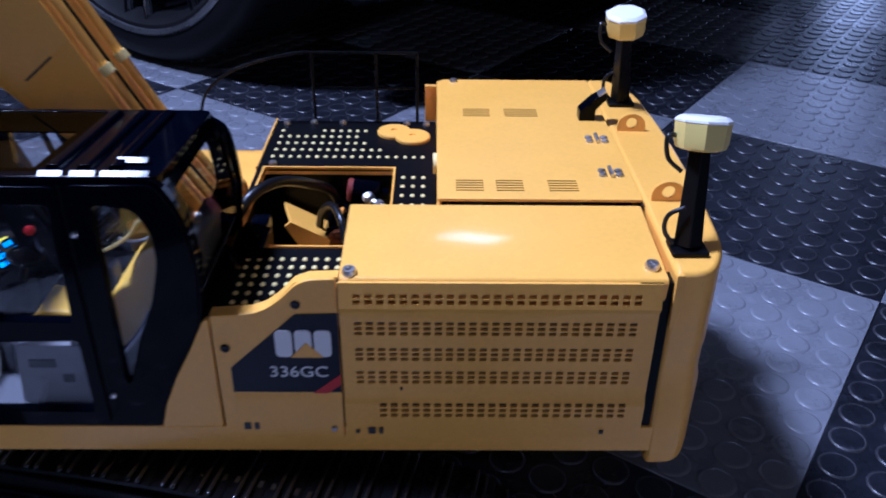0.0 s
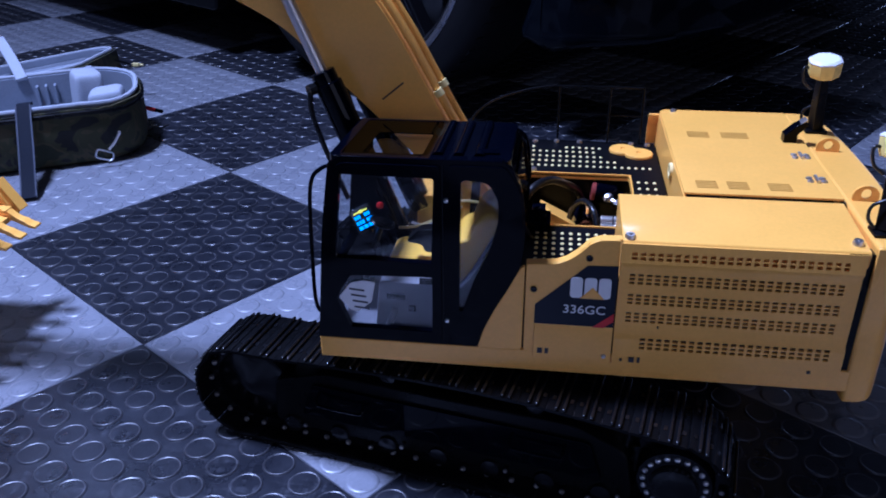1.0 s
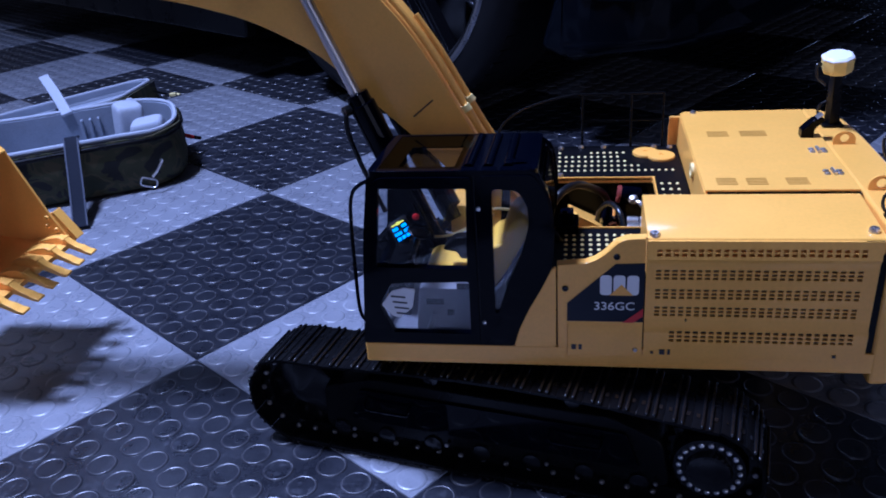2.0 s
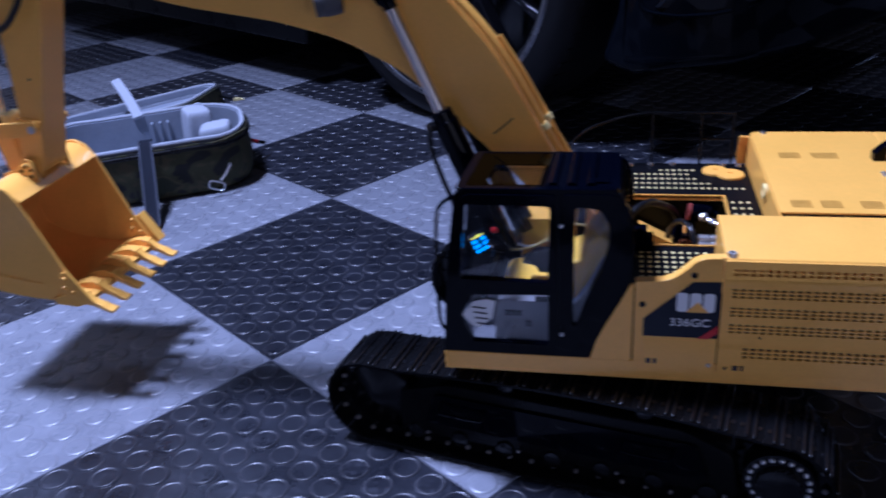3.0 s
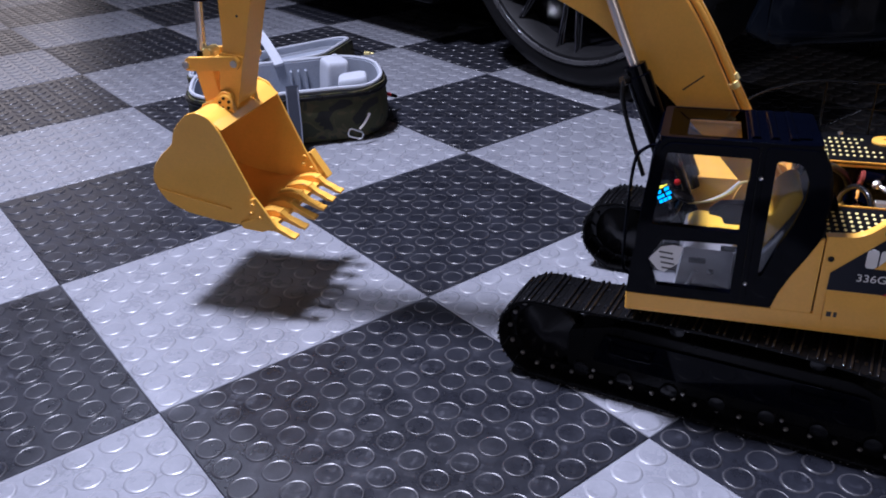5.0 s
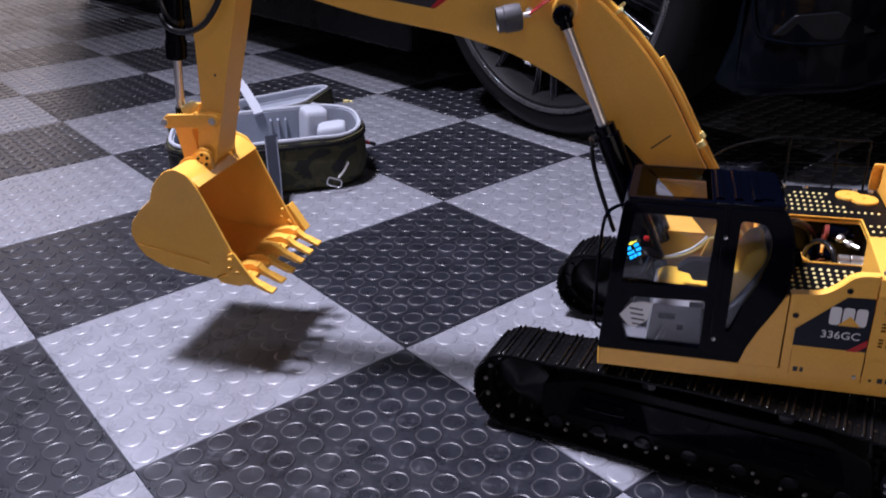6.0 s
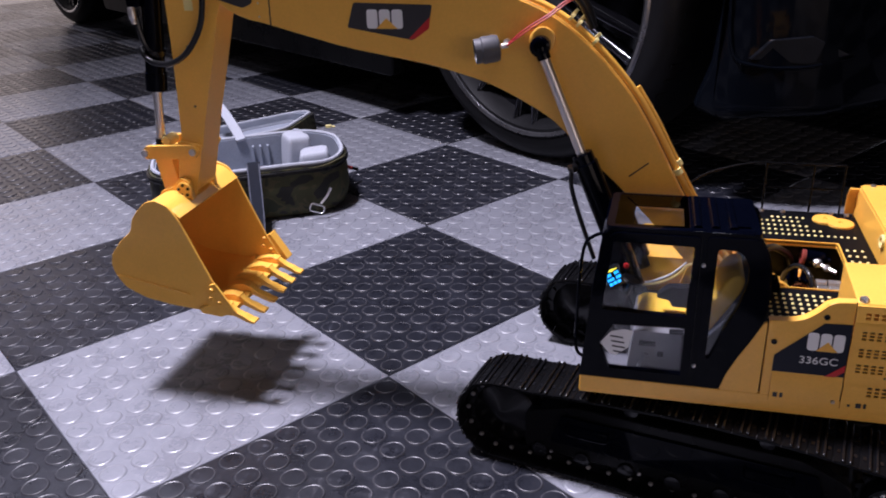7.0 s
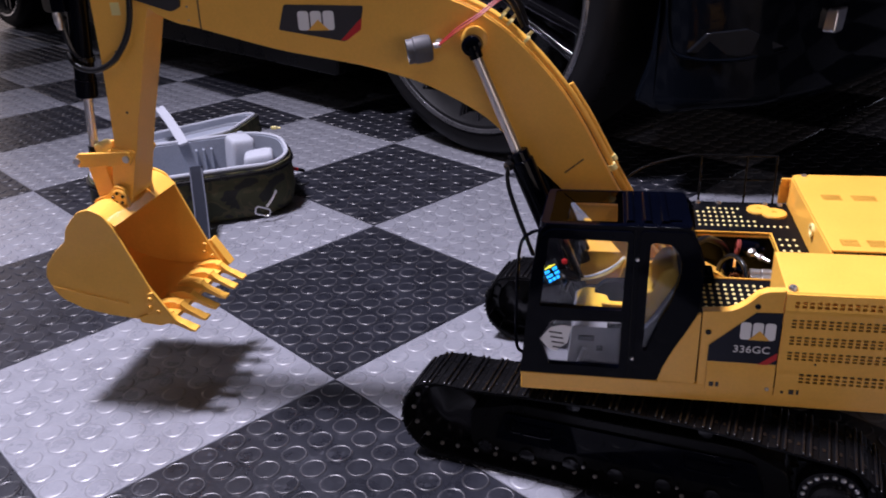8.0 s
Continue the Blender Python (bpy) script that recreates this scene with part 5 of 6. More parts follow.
# pin, rams and work lamp
for side, y in ((-1, BY0), (1, BY1)):
    bm = bmesh.new()
    lathe(bm, (0.1685, y, 0.3700), (0, side, 0), [(0.0110, -0.001), (0.0110, 0.0050), (0.0090, 0.0062), (0, 0.0062)], 28)
    boss = part("pin_boss", bm, YELLOW, boom, "round yellow pin boss")
    bm = bmesh.new()
    lathe(bm, (0.1680, y + side * 0.006, 0.3665), (0, side, 0), [(0.0070, 0), (0.0086, 0.0015), (0.0086, 0.0090), (0.0060, 0.0105), (0.0042, 0.0105), (0.0036, 0.0085), (0, 0.0085)], 24)
    rod(bm, (0.1680, y + side * 0.011, 0.3660), (0.1715, y + side * 0.011, 0.3560), 0.0058, 14)
    ram = part("boom_ram", bm, BLACK, machine, "black boom ram with a bright steel rod")
    bm = bmesh.new()
    rod(bm, (0.1705, y + side * 0.011, 0.3590), (0.2080, y + side * 0.014, 0.2690), 0.0044, 16)
    part("ram_rod", bm, STEEL, ram, "bright steel ram rod")
    bm = bmesh.new()
    d = Vector((0.0375, side * 0.003, -0.0900)).normalized()
    rod(bm, Vector((0.2055, y + side * 0.0140, 0.2760)), Vector((0.2055, y + side * 0.0140, 0.2760)) + d * 0.012, 0.0092, 20)
    rod(bm, Vector((0.2090, y + side * 0.0140, 0.2680)), Vector((0.2090, y + side * 0.0140, 0.2680)) + d * 0.140, 0.0105, 20)
    part("ram_barrel", bm, BLACK, ram, bevel=0.0010)
    bm = bmesh.new()
    tube(bm, [(0.1980, y + side * 0.022, 0.2640), (0.1985, y + side * 0.024, 0.2480), (0.2060, y + side * 0.024, 0.2220), (0.2140, y + side * 0.022, 0.1980), (0.2200, y + side * 0.020, 0.1800)], 0.0020, 10)
    rod(bm, (0.2080, y + side * 0.012, 0.2660), (0.1970, y + side * 0.023, 0.2640), 0.0042, 10)
    part("ram_hose", bm, HOSE, ram, "black ram hose")
bm = bmesh.new()
ax = Vector((-0.93, -0.30, -0.12)).normalized()
lathe(bm, Vector((0.1335, -0.0360, 0.3650)), ax, [(0.0060, 0), (0.0105, 0.0010), (0.0115, 0.0040), (0.0115, 0.0150), (0.0105, 0.0160), (0.0105, 0.0215), (0.0095, 0.0215), (0.0088, 0.0170), (0, 0.0170)], 24)
lamp = part("work_lamp", bm, LAMP_GREY, machine, "grey cylindrical work lamp with a red lead")
bm = bmesh.new()
rod(bm, (0.1345, -0.0345, 0.3655), (0.1400, -0.0330, 0.3665), 0.0022, 8)
rod(bm, (0.1380, -0.0300, 0.3680), (0.1380, -0.0250, 0.3680), 0.0030, 8)
part("lamp_bracket", bm, STEEL, lamp)
bm = bmesh.new()
tube(bm, [(0.1390, -0.0335, 0.3670), (0.1550, -0.0325, 0.3800), (0.1730, -0.0290, 0.3910), (0.1850, -0.0220, 0.4000), (0.1950, -0.0150, 0.4040)], 0.0009, 6)
tube(bm, [(0.1390, -0.0350, 0.3660), (0.1560, -0.0335, 0.3782), (0.1740, -0.0300, 0.3895), (0.1870, -0.0220, 0.3990), (0.1950, -0.0150, 0.4030)], 0.0008, 6)
part("lamp_lead", bm, RED_WIRE, lamp, "thin red lead")

# ---- stick
SY0, SY1 = -0.0200, 0.0140
stick_line = [(-0.2020, 0.2180), (-0.1975, 0.2500), (-0.1945, 0.2720), (-0.1915, 0.3200), (-0.1895, 0.3600), (-0.1885, 0.4100), (-0.1880, 0.4700), (-0.1600, 0.5000), (-0.1200, 0.4800), (-0.1080, 0.4400), (-0.1180, 0.4120), (-0.1340, 0.3960), (-0.1440, 0.3600), (-0.1530, 0.3290), (-0.1630, 0.2960), (-0.1720, 0.2620), (-0.1840, 0.2150), (-0.1935, 0.2080)]
bm = bmesh.new()
prism(bm, rounded(stick_line, 0.008, 3), SY0 + 0.0010, SY1 - 0.0010, "xz")
stick = part("stick", bm, YELLOW, machine, "tapered yellow stick", bevel=0.0008)
for y in (SY0, SY1 - 0.0012):
    bm = bmesh.new()
    prism(bm, rounded(stick_line, 0.008, 3), y, y + 0.0012, "xz")
    part("stick_side_plate", bm, YELLOW, stick, bevel=0.0003)
bm = bmesh.new()
prism(bm, rounded([(-0.1980, 0.2660), (-0.1720, 0.2620), (-0.1755, 0.2460), (-0.1870, 0.2080), (-0.2010, 0.2100), (-0.2040, 0.2240)], 0.004), SY0 - 0.0030, SY0 + 0.0004, "xz")
part("end_doubler", bm, YELLOW, stick, bevel=0.0005)
for x, z in ((-0.1722, 0.3590), (-0.1738, 0.3010), (-0.1760, 0.2580)):
    bm = bmesh.new()
    rod(bm, (x, SY0 - 0.0004, z), (x, SY0 + 0.0004, z), 0.0013, 10)
    part("hole", bm, DECAL_GREY, stick)
bm = bmesh.new()
box(bm, -0.1690, -0.1600, SY0 - 0.0005, SY0 + 0.0003, 0.3925, 0.4040)
part("small_label", bm, CREAM, stick)
bm = bmesh.new()
prism(bm, rounded([(-0.1480, 0.4330), (-0.1460, 0.4090), (-0.1050, 0.3960), (-0.0960, 0.4000), (-0.0950, 0.4330)], 0.003), BY0 - 0.0028, BY0 - 0.0004, "xz")
plate2 = part("pivot_decal", bm, DECAL_GREY, boom, "graphite pivot plate")
bm = bmesh.new()
box(bm, -0.1340, -0.1210, BY0 - 0.0036, BY0 - 0.0026, 0.4090, 0.4160)
part("label_bar", bm, DECAL_WHITE, plate2)
bm = bmesh.new()
tube(bm, [(-0.1420, -0.0300, 0.4180), (-0.1440, -0.0300, 0.4000), (-0.1484, -0.0300, 0.3834), (-0.1569, -0.0300, 0.3679), (-0.1716, -0.0300, 0.3520), (-0.1900, -0.0270, 0.3440), (-0.2090, -0.0205, 0.3430), (-0.2210, -0.0170, 0.3480), (-0.2280, -0.0120, 0.3560)], 0.0029, 12)
part("stick_hose", bm, HOSE, stick, "black hose looping across the stick")
bm = bmesh.new()                                           # bucket ram
top, bot = Vector((-0.2060, -0.003, 0.4700)), Vector((-0.2240, -0.003, 0.3165))
rod(bm, top, bot, 0.0098, 22)
rod(bm, bot + Vector((0.0015, 0, 0.014)), bot - Vector((0.0008, 0, 0.004)), 0.0108, 22)
bram = part("bucket_ram", bm, BLACK, machine, "black bucket ram with a bright rod", bevel=0.0008)
bm = bmesh.new()
rod(bm, bot, (-0.2300, -0.003, 0.2560), 0.0044, 18)
part("ram_rod", bm, STEEL, bram, "bright steel ram rod")
bm = bmesh.new()
rod(bm, (-0.2293, -0.003, 0.2620), (-0.2302, -0.003, 0.2545), 0.0058, 16)
part("rod_end", bm, RUBBER, bram, "dark rod end collar")
bm = bmesh.new()
rod(bm, bot + Vector((0.0042, -0.0002, 0.0360)), bot + Vector((0.0036, -0.0002, 0.0310)), 0.0112, 22)
part("hose_clamp", bm, STEEL_BLACK, bram, "dark hose clamp")
bm = bmesh.new()
tube(bm, [(-0.2060, -0.010, 0.4700), (-0.2185, -0.012, 0.4250), (-0.2255, -0.013, 0.4050), (-0.2265, -0.013, 0.3800), (-0.2230, -0.012, 0.3600), (-0.2160, -0.010, 0.3490)], 0.0028, 10)
part("ram_hose", bm, HOSE, bram)
bm = bmesh.new()
prism(bm, rounded([(-0.2330, 0.3950), (-0.2190, 0.3950), (-0.2170, 0.4210), (-0.2230, 0.4270), (-0.2330, 0.4200)], 0.003), -0.0170, -0.0060, "xz")
block = part("valve_block", bm, BLACK, bram, "small glossy black valve block", bevel=0.0012)
bm = bmesh.new()
lathe(bm, (-0.2290, -0.0150, 0.3950), (0.1, -0.1, -1), [(0.0035, 0), (0.0042, 0.002), (0.0042, 0.010), (0.0030, 0.012), (0.0030, 0.016)], 10)
part("hose_fitting", bm, STEEL, block, "pale metal hose fitting")
# links
for y0, y1 in ((-0.0270, -0.0225), (0.0165, 0.0210)):
    bm = bmesh.new()
    prism(bm, rounded([(-0.2400, 0.2500), (-0.2340, 0.2460), (-0.1790, 0.2490), (-0.1740, 0.2560), (-0.1790, 0.2630), (-0.2340, 0.2600)], 0.003), y0, y1, "xz")
    link = part("link_arm", bm, YELLOW, machine, "yellow bucket link arm", bevel=0.0005)
    for x, z in ((-0.2350, 0.2525), (-0.1805, 0.2560)):
        bm = bmesh.new()
        rod(bm, (x, y0 - 0.0020, z), (x, y0 + 0.0010, z), 0.0036, 12)
        part("link_pin", bm, STEEL, link)
bm = bmesh.new()
prism(bm, rounded([(-0.2340, 0.2520), (-0.2150, 0.2540), (-0.2060, 0.2080), (-0.2260, 0.2030)], 0.003), -0.0160, 0.0100, "xz")
part("push_link", bm, YELLOW, machine, bevel=0.0010)
bm = bmesh.new()
lathe(bm, (-0.2190, -0.012, 0.2610), (0, 1, 0), [(0.0045, 0), (0.0058, 0.002), (0.0058, 0.016), (0.0045, 0.018)], 16)
part("link_boss", bm, CREAM, machine, "pale yellow link cap")

# ---- bucket
K0, K1 = -0.0685, 0.0590
side_line = [(-0.1420, 0.1060), (-0.1555, 0.1310), (-0.1700, 0.1660), (-0.1840, 0.2000), (-0.1930, 0.2130), (-0.2060, 0.2185), (-0.2180, 0.2155), (-0.2290, 0.2050), (-0.2360, 0.1960), (-0.2400, 0.1830), (-0.2550, 0.1705), (-0.2670, 0.1560), (-0.2705, 0.1430), (-0.2660, 0.1300), (-0.2580, 0.1190), (-0.2360, 0.1085), (-0.2060, 0.1030), (-0.1740, 0.1000), (-0.1480, 0.0975)]
bucket_skin = [(-0.1835, 0.1990), (-0.1985, 0.2110), (-0.2130, 0.2120), (-0.2270, 0.2030), (-0.2350, 0.1860), (-0.2520, 0.1690), (-0.2640, 0.1540), (-0.2675, 0.1430), (-0.2635, 0.1310), (-0.2560, 0.1215), (-0.2350, 0.1115), (-0.2060, 0.1060), (-0.1740, 0.1030), (-0.1450, 0.0995)]
bm = bmesh.new()
sheet(bm, [tuple(p.xy) for p in curve_points([(x, z, 0) for x, z in bucket_skin], 4)], -0.0025, K0 + 0.002, K1 - 0.002)
bucket = part("bucket", bm, YELLOW, machine, "empty yellow digging bucket with six teeth", bevel=0.0004)
for y in (K0, K1 - 0.0030):
    bm = bmesh.new()
    prism(bm, rounded(side_line, 0.004, 3), y, y + 0.0030, "xz")
    part("bucket_side", bm, YELLOW, bucket, bevel=0.0006)
    out = -1 if y < 0 else 1
    ys = sorted((y + (0.0 if out < 0 else 0.003), y + (0.0 if out < 0 else 0.003) + out * 0.0028))
    bm = bmesh.new()
    prism(bm, rounded([(-0.1650, 0.1030), (-0.1380, 0.0985), (-0.1365, 0.1060), (-0.1530, 0.1330), (-0.1600, 0.1310)], 0.002), ys[0], ys[1], "xz")
    edge = [Vector((-0.1530, 0.1335)), Vector((-0.1340, 0.1035))]
    n2 = Vector((0.0020, 0.0013))
    rim0, rim1 = (ys[1], ys[0]) if out < 0 else (ys[0], ys[1] + 0.0100)
    prism(bm, [tuple(edge[0]), tuple(edge[1]), tuple(edge[1] - n2), tuple(edge[0] - n2)], min(rim0, rim1), max(rim0, rim1), "xz")
    cutter = part("side_cutter", bm, YELLOW, bucket, "yellow bolted side cutter", bevel=0.0006)
    for x, z in ((-0.1570, 0.1255), (-0.1590, 0.1160), (-0.1505, 0.1120)):
        put("bolt", BOLT_YELLOW, cutter, facing((0, out, 0), (x, ys[0] if out < 0 else ys[1], z)))
    inner = y + 0.003 if out < 0 else y
    for x, z in ((-0.1590, 0.1285), (-0.1610, 0.1190), (-0.1520, 0.1150)):
        put("bolt", BOLT_YELLOW, cutter, facing((0, -out, 0), (x, inner, z)))
    bm = bmesh.new()                                       # wear strip along the heel
    prism(bm, rounded([(-0.2650, 0.1335), (-0.1840, 0.1185), (-0.1840, 0.1160), (-0.2645, 0.1305)], 0.001), ys[0] + (0.0014 if out < 0 else 0), ys[1] - (0 if out < 0 else 0.0014), "xz")
    part("wear_strip", bm, YELLOW, bucket, bevel=0.0005)
bm = bmesh.new()
sheet(bm, [(-0.1760, 0.1010), (-0.1400, 0.0965)], 0.0055, K0, K1)
part("cutting_lip", bm, YELLOW, bucket, bevel=0.0006)
bm = bmesh.new()
prism(bm, rounded([(-0.2290, 0.1960), (-0.1870, 0.2020), (-0.1880, 0.2260), (-0.1980, 0.2290), (-0.2080, 0.2180), (-0.2230, 0.2140)], 0.004), -0.0300, -0.0240, "xz")
part("bucket_ear", bm, YELLOW, bucket, bevel=0.0006)
bm = bmesh.new()
prism(bm, rounded([(-0.2290, 0.1960), (-0.1870, 0.2020), (-0.1880, 0.2260), (-0.1980, 0.2290), (-0.2080, 0.2180), (-0.2230, 0.2140)], 0.004), 0.0160, 0.0220, "xz")
part("bucket_ear", bm, YELLOW, bucket, bevel=0.0006)
bm = bmesh.new()
lathe(bm, (-0.1945, -0.0300, 0.2165), (0, -1, 0), [(0.0086, 0), (0.0086, 0.0018), (0.0076, 0.0026), (0, 0.0026)], 22)
pin = part("bucket_pin", bm, YELLOW, bucket, "round bolted pin cap")
for k in range(5):
    a = 2 * math.pi * k / 5 + 0.4
    put("bolt", BOLT_DARK, pin, facing((0, -1, 0), (-0.1945 + 0.0055 * math.cos(a), -0.0326, 0.2165 + 0.0055 * math.sin(a))))


def tooth(y):
    bm = bmesh.new()
    prof = [(-0.1740, 0.1040), (-0.1660, 0.1070), (-0.1560, 0.1100), (-0.1480, 0.1105), (-0.1410, 0.1085), (-0.1360, 0.1040), (-0.1310, 0.1005), (-0.1255, 0.0985), (-0.1200, 0.0950), (-0.1140, 0.0932), (-0.1142, 0.0908), (-0.1205, 0.0915), (-0.1290, 0.0945), (-0.1350, 0.0970), (-0.1420, 0.0985), (-0.1500, 0.0962), (-0.1720, 0.0985)]
    prism(bm, rounded(prof, 0.002, 3), y - 0.0048, y + 0.0048, "xz")
    for v in bm.verts:                                     # wide root, pinched neck, flared tip
        k = 1.22 if v.co.x < -0.150 else (1.0 - 0.16 * math.sin(math.pi * min(1, max(0, (v.co.x + 0.150) / 0.026))) if v.co.x < -0.124 else 1.0 + 12 * (v.co.x + 0.124))
        v.co.y = y + (v.co.y - y) * k
    t = part("tooth", bm, YELLOW, bucket, bevel=0.0006)
    bm = bmesh.new()
    box(bm, -0.1450, -0.1405, y - 0.0056, y + 0.0056, 0.1055, 0.1090, None)
    part("tooth_lock", bm, YELLOW, t, bevel=0.0006)


for k in range(6):
    tooth(-0.0660 + 0.0234 * k)

# ---------------------------------------------------------------- the open camouflage bag
BAG = Matrix.Translation((-0.396, 0.482, 0)) @ Matrix.Rotation(radians(28), 4, "Z")
bag = thing("gear_bag", (-0.396, 0.482, 0), "open camouflage soft case with pale grey padded lining on the floor", "bag", turn=Matrix.Rotation(radians(28), 4, "Z"))
BL, BW, BH = 0.160, 0.104, 0.086


def bag_outline(g, r=0.082):
    return rounded([(-BL + g, -BW + g), (BL - g, -BW + g), (BL - g, BW - g), (-BL + g, BW - g)], r - g * 0.6, 7)


def wall_ring(bm, outer, inner, z0, z1, lean=0.0):
    rings = []
    for loop, z in ((outer, z0), (outer, z1), (inner, z1), (inner, z0)):
        k = 1 + (lean if z == z1 else 0)
        rings.append([bm.verts.new((p[0] * k, p[1] * k, z + 0.0012 * math.sin(60 * p[0] + p[1] * 30))) for p in loop])
    n = len(outer)
    for i in range(4):
        for k in range(n):
            bm.faces.new((rings[i][k], rings[i][(k + 1) % n], rings[(i + 1) % 4][(k + 1) % n], rings[(i + 1) % 4][k]))


bm = bmesh.new()
skins = [(0.014, 0.0), (0.006, 0.004), (0.0015, 0.014), (-0.001, 0.032), (0.0, 0.055), (0.003, BH - 0.004), (0.009, BH - 0.004), (0.009, 0.004)]
loops = []
for g, z in skins:
    loops.append([bm.verts.new((p[0] * (1 + 0.2 * z), p[1] * (1 + 0.2 * z), z + (0.0016 * math.sin(70 * p[0] + 25 * p[1]) if z > 0.05 else 0))) for p in bag_outline(g)])
for i in range(len(loops) - 1):
    for k in range(len(loops[0])):
        bm.faces.new((loops[i][k], loops[i][(k + 1) % len(loops[0])], loops[i + 1][(k + 1) % len(loops[0])], loops[i + 1][k]))
bm.faces.new(loops[0][::-1])
bm.faces.new(loops[-1])
part("case_wall", bm, CAMO, bag, "camouflage canvas wall", at=BAG)
bm = bmesh.new()
wall_ring(bm, bag_outline(0.0095), bag_outline(0.014), 0.012, BH - 0.001, 0.02)
prism(bm, bag_outline(0.013), 0.010, 0.014, "xy")
part("lining", bm, LINING, bag, "pale grey padded lining", at=BAG)
bm = bmesh.new()
loop = [Vector((p[0] * 1.02, p[1] * 1.02, BH + 0.001 + 0.0012 * math.sin(60 * p[0] + p[1] * 30))) for p in bag_outline(0.009)]
tube(bm, loop + loop[:2], 0.0032, 8, 0)
part("rim_piping", bm, LINING_PALE, bag, "pale piped rim", at=BAG)
bm = bmesh.new()
loop = [Vector((p[0] * 1.02, p[1] * 1.02, BH - 0.010 + 0.0012 * math.sin(60 * p[0] + p[1] * 30))) for p in bag_outline(0.0025)]
tube(bm, loop + loop[:2], 0.0034, 8, 0)
part("zip", bm, BLACK_MATT, bag, "black zip line", at=BAG)
# lid folded back, its end cut on the slant
LID = BAG @ Matrix.Translation((-0.030, BW + 0.002, BH - 0.026)) @ Matrix.Rotation(radians(-3), 4, "X") @ Matrix.Rotation(radians(-6), 4, "Y") @ Matrix.Translation((0.006, BW * 0.66, 0)) @ Matrix.Diagonal((0.96, 0.66, 1, 1))


def lid_outline(g):
    pts = [(-BL + g, -BW + g), (BL * 0.66 - g, -BW + g), (BL * 1.06 - 1.5 * g, BW * 0.62 - g), (BL * 0.92 - g, BW - g), (-BL + g, BW - g)]
    return rounded(pts, [0.07, 0.030, 0.014, 0.030, 0.07], 7)


bm = bmesh.new()
wall_ring(bm, lid_outline(0.002), lid_outline(0.009), -0.010, 0.018)
prism(bm, lid_outline(0.002), -0.014, -0.008, "xy")
lid = part("lid", bm, CAMO, bag, "folded-back lid with a dark edge", at=LID)
bm = bmesh.new()
wall_ring(bm, lid_outline(0.0085), lid_outline(0.014), -0.006, 0.020)
prism(bm, lid_outline(0.010), 0.002, 0.006, "xy")
part("lid_lining", bm, LINING, lid, at=LID)
bm = bmesh.new()
loop = [Vector((p[0], p[1], 0.020)) for p in lid_outline(0.008)]
tube(bm, loop + loop[:2], 0.0030, 8, 0)
part("lid_piping", bm, LINING_PALE, lid, at=LID)
bm = bmesh.new()
wall_ring(bm, lid_outline(0.026), lid_outline(0.030), 0.002, 0.010)
part("lid_pocket", bm, LINING_PALE, lid, at=LID)
bm = bmesh.new()
prism(bm, rounded([(0.082, 0.094), (0.092, 0.092), (0.093, 0.101), (0.083, 0.104)], 0.003), BH - 0.002, BH + 0.006, "xy")
part("pale_tab", bm, LINING_PALE, bag, "small pale tab on the rim", at=BAG, bevel=0.001)
# padded dividers inside
for x in (0.006, 0.019, 0.032):
    bm = bmesh.new()
    prism(bm, rounded([(x, 0.014), (x + 0.004, 0.014), (x + 0.004, 0.072), (x, 0.072)], 0.0015), BW - 0.024, BW - 0.012, "xz")
    part("lining_rib", bm, LINING, bag, at=BAG, bevel=0.001)


def ribbon(bm, pts, w, thick, across):
    """A flat strap along a line; across: the direction of its width."""
    pts = curve_points(pts, 6)
    across = Vector(across).normalized()
    rows = []
    for i, p in enumerate(pts):
        d = (pts[min(i + 1, len(pts) - 1)] - pts[max(i - 1, 0)]).normalized()
        nrm = d.cross(across).normalized()
        rows.append([bm.verts.new(p + across * sx * w / 2 + nrm * sz * thick / 2) for sx, sz in ((-1, -1), (1, -1), (1, 1), (-1, 1))])
    for i in range(len(rows) - 1):
        for k in range(4):
            bm.faces.new((rows[i][k], rows[i][(k + 1) % 4], rows[i + 1][(k + 1) % 4], rows[i + 1][k]))
    bm.faces.new(rows[0][::-1])
    bm.faces.new(rows[-1])


bm = bmesh.new()
ribbon(bm, [(-0.4460, 0.5540, 0.084), (-0.4680, 0.5780, 0.096), (-0.5030, 0.6150, 0.111), (-0.5390, 0.6530, 0.122)], 0.0175, 0.006, (0.86, 0.40, 0.25))
part("pale_strap", bm, LINING_PALE, bag, "pale padded strap across the open lid", bevel=0.002)
bm = bmesh.new()
ribbon(bm, [(-0.3530, 0.4150, 0.092), (-0.3470, 0.4010, 0.0925), (-0.3360, 0.3790, 0.076), (-0.3207, 0.3487, 0.051), (-0.3070, 0.3190, 0.023), (-0.2960, 0.2960, 0.004)], 0.019, 0.0035, (0.88, 0.47, 0))
strap = part("dark_strap", bm, WEBBING, bag, "dark grey webbing strap from the rim to the floor")
bm = bmesh.new()
for sgn in (-1, 1):
    off = Vector((0.88, 0.47, 0)) * 0.0090 * sgn
    ribbon(bm, [Vector(p) + off + Vector((0.0004, -0.0008, 0.0010)) for p in ((-0.3470, 0.4010, 0.0925), (-0.3360, 0.3790, 0.076), (-0.3207, 0.3487, 0.051), (-0.3070, 0.3190, 0.023), (-0.2960, 0.2960, 0.004))], 0.0020, 0.0040, (0.88, 0.47, 0))
part("strap_edge", bm, WEB_EDGE, strap)
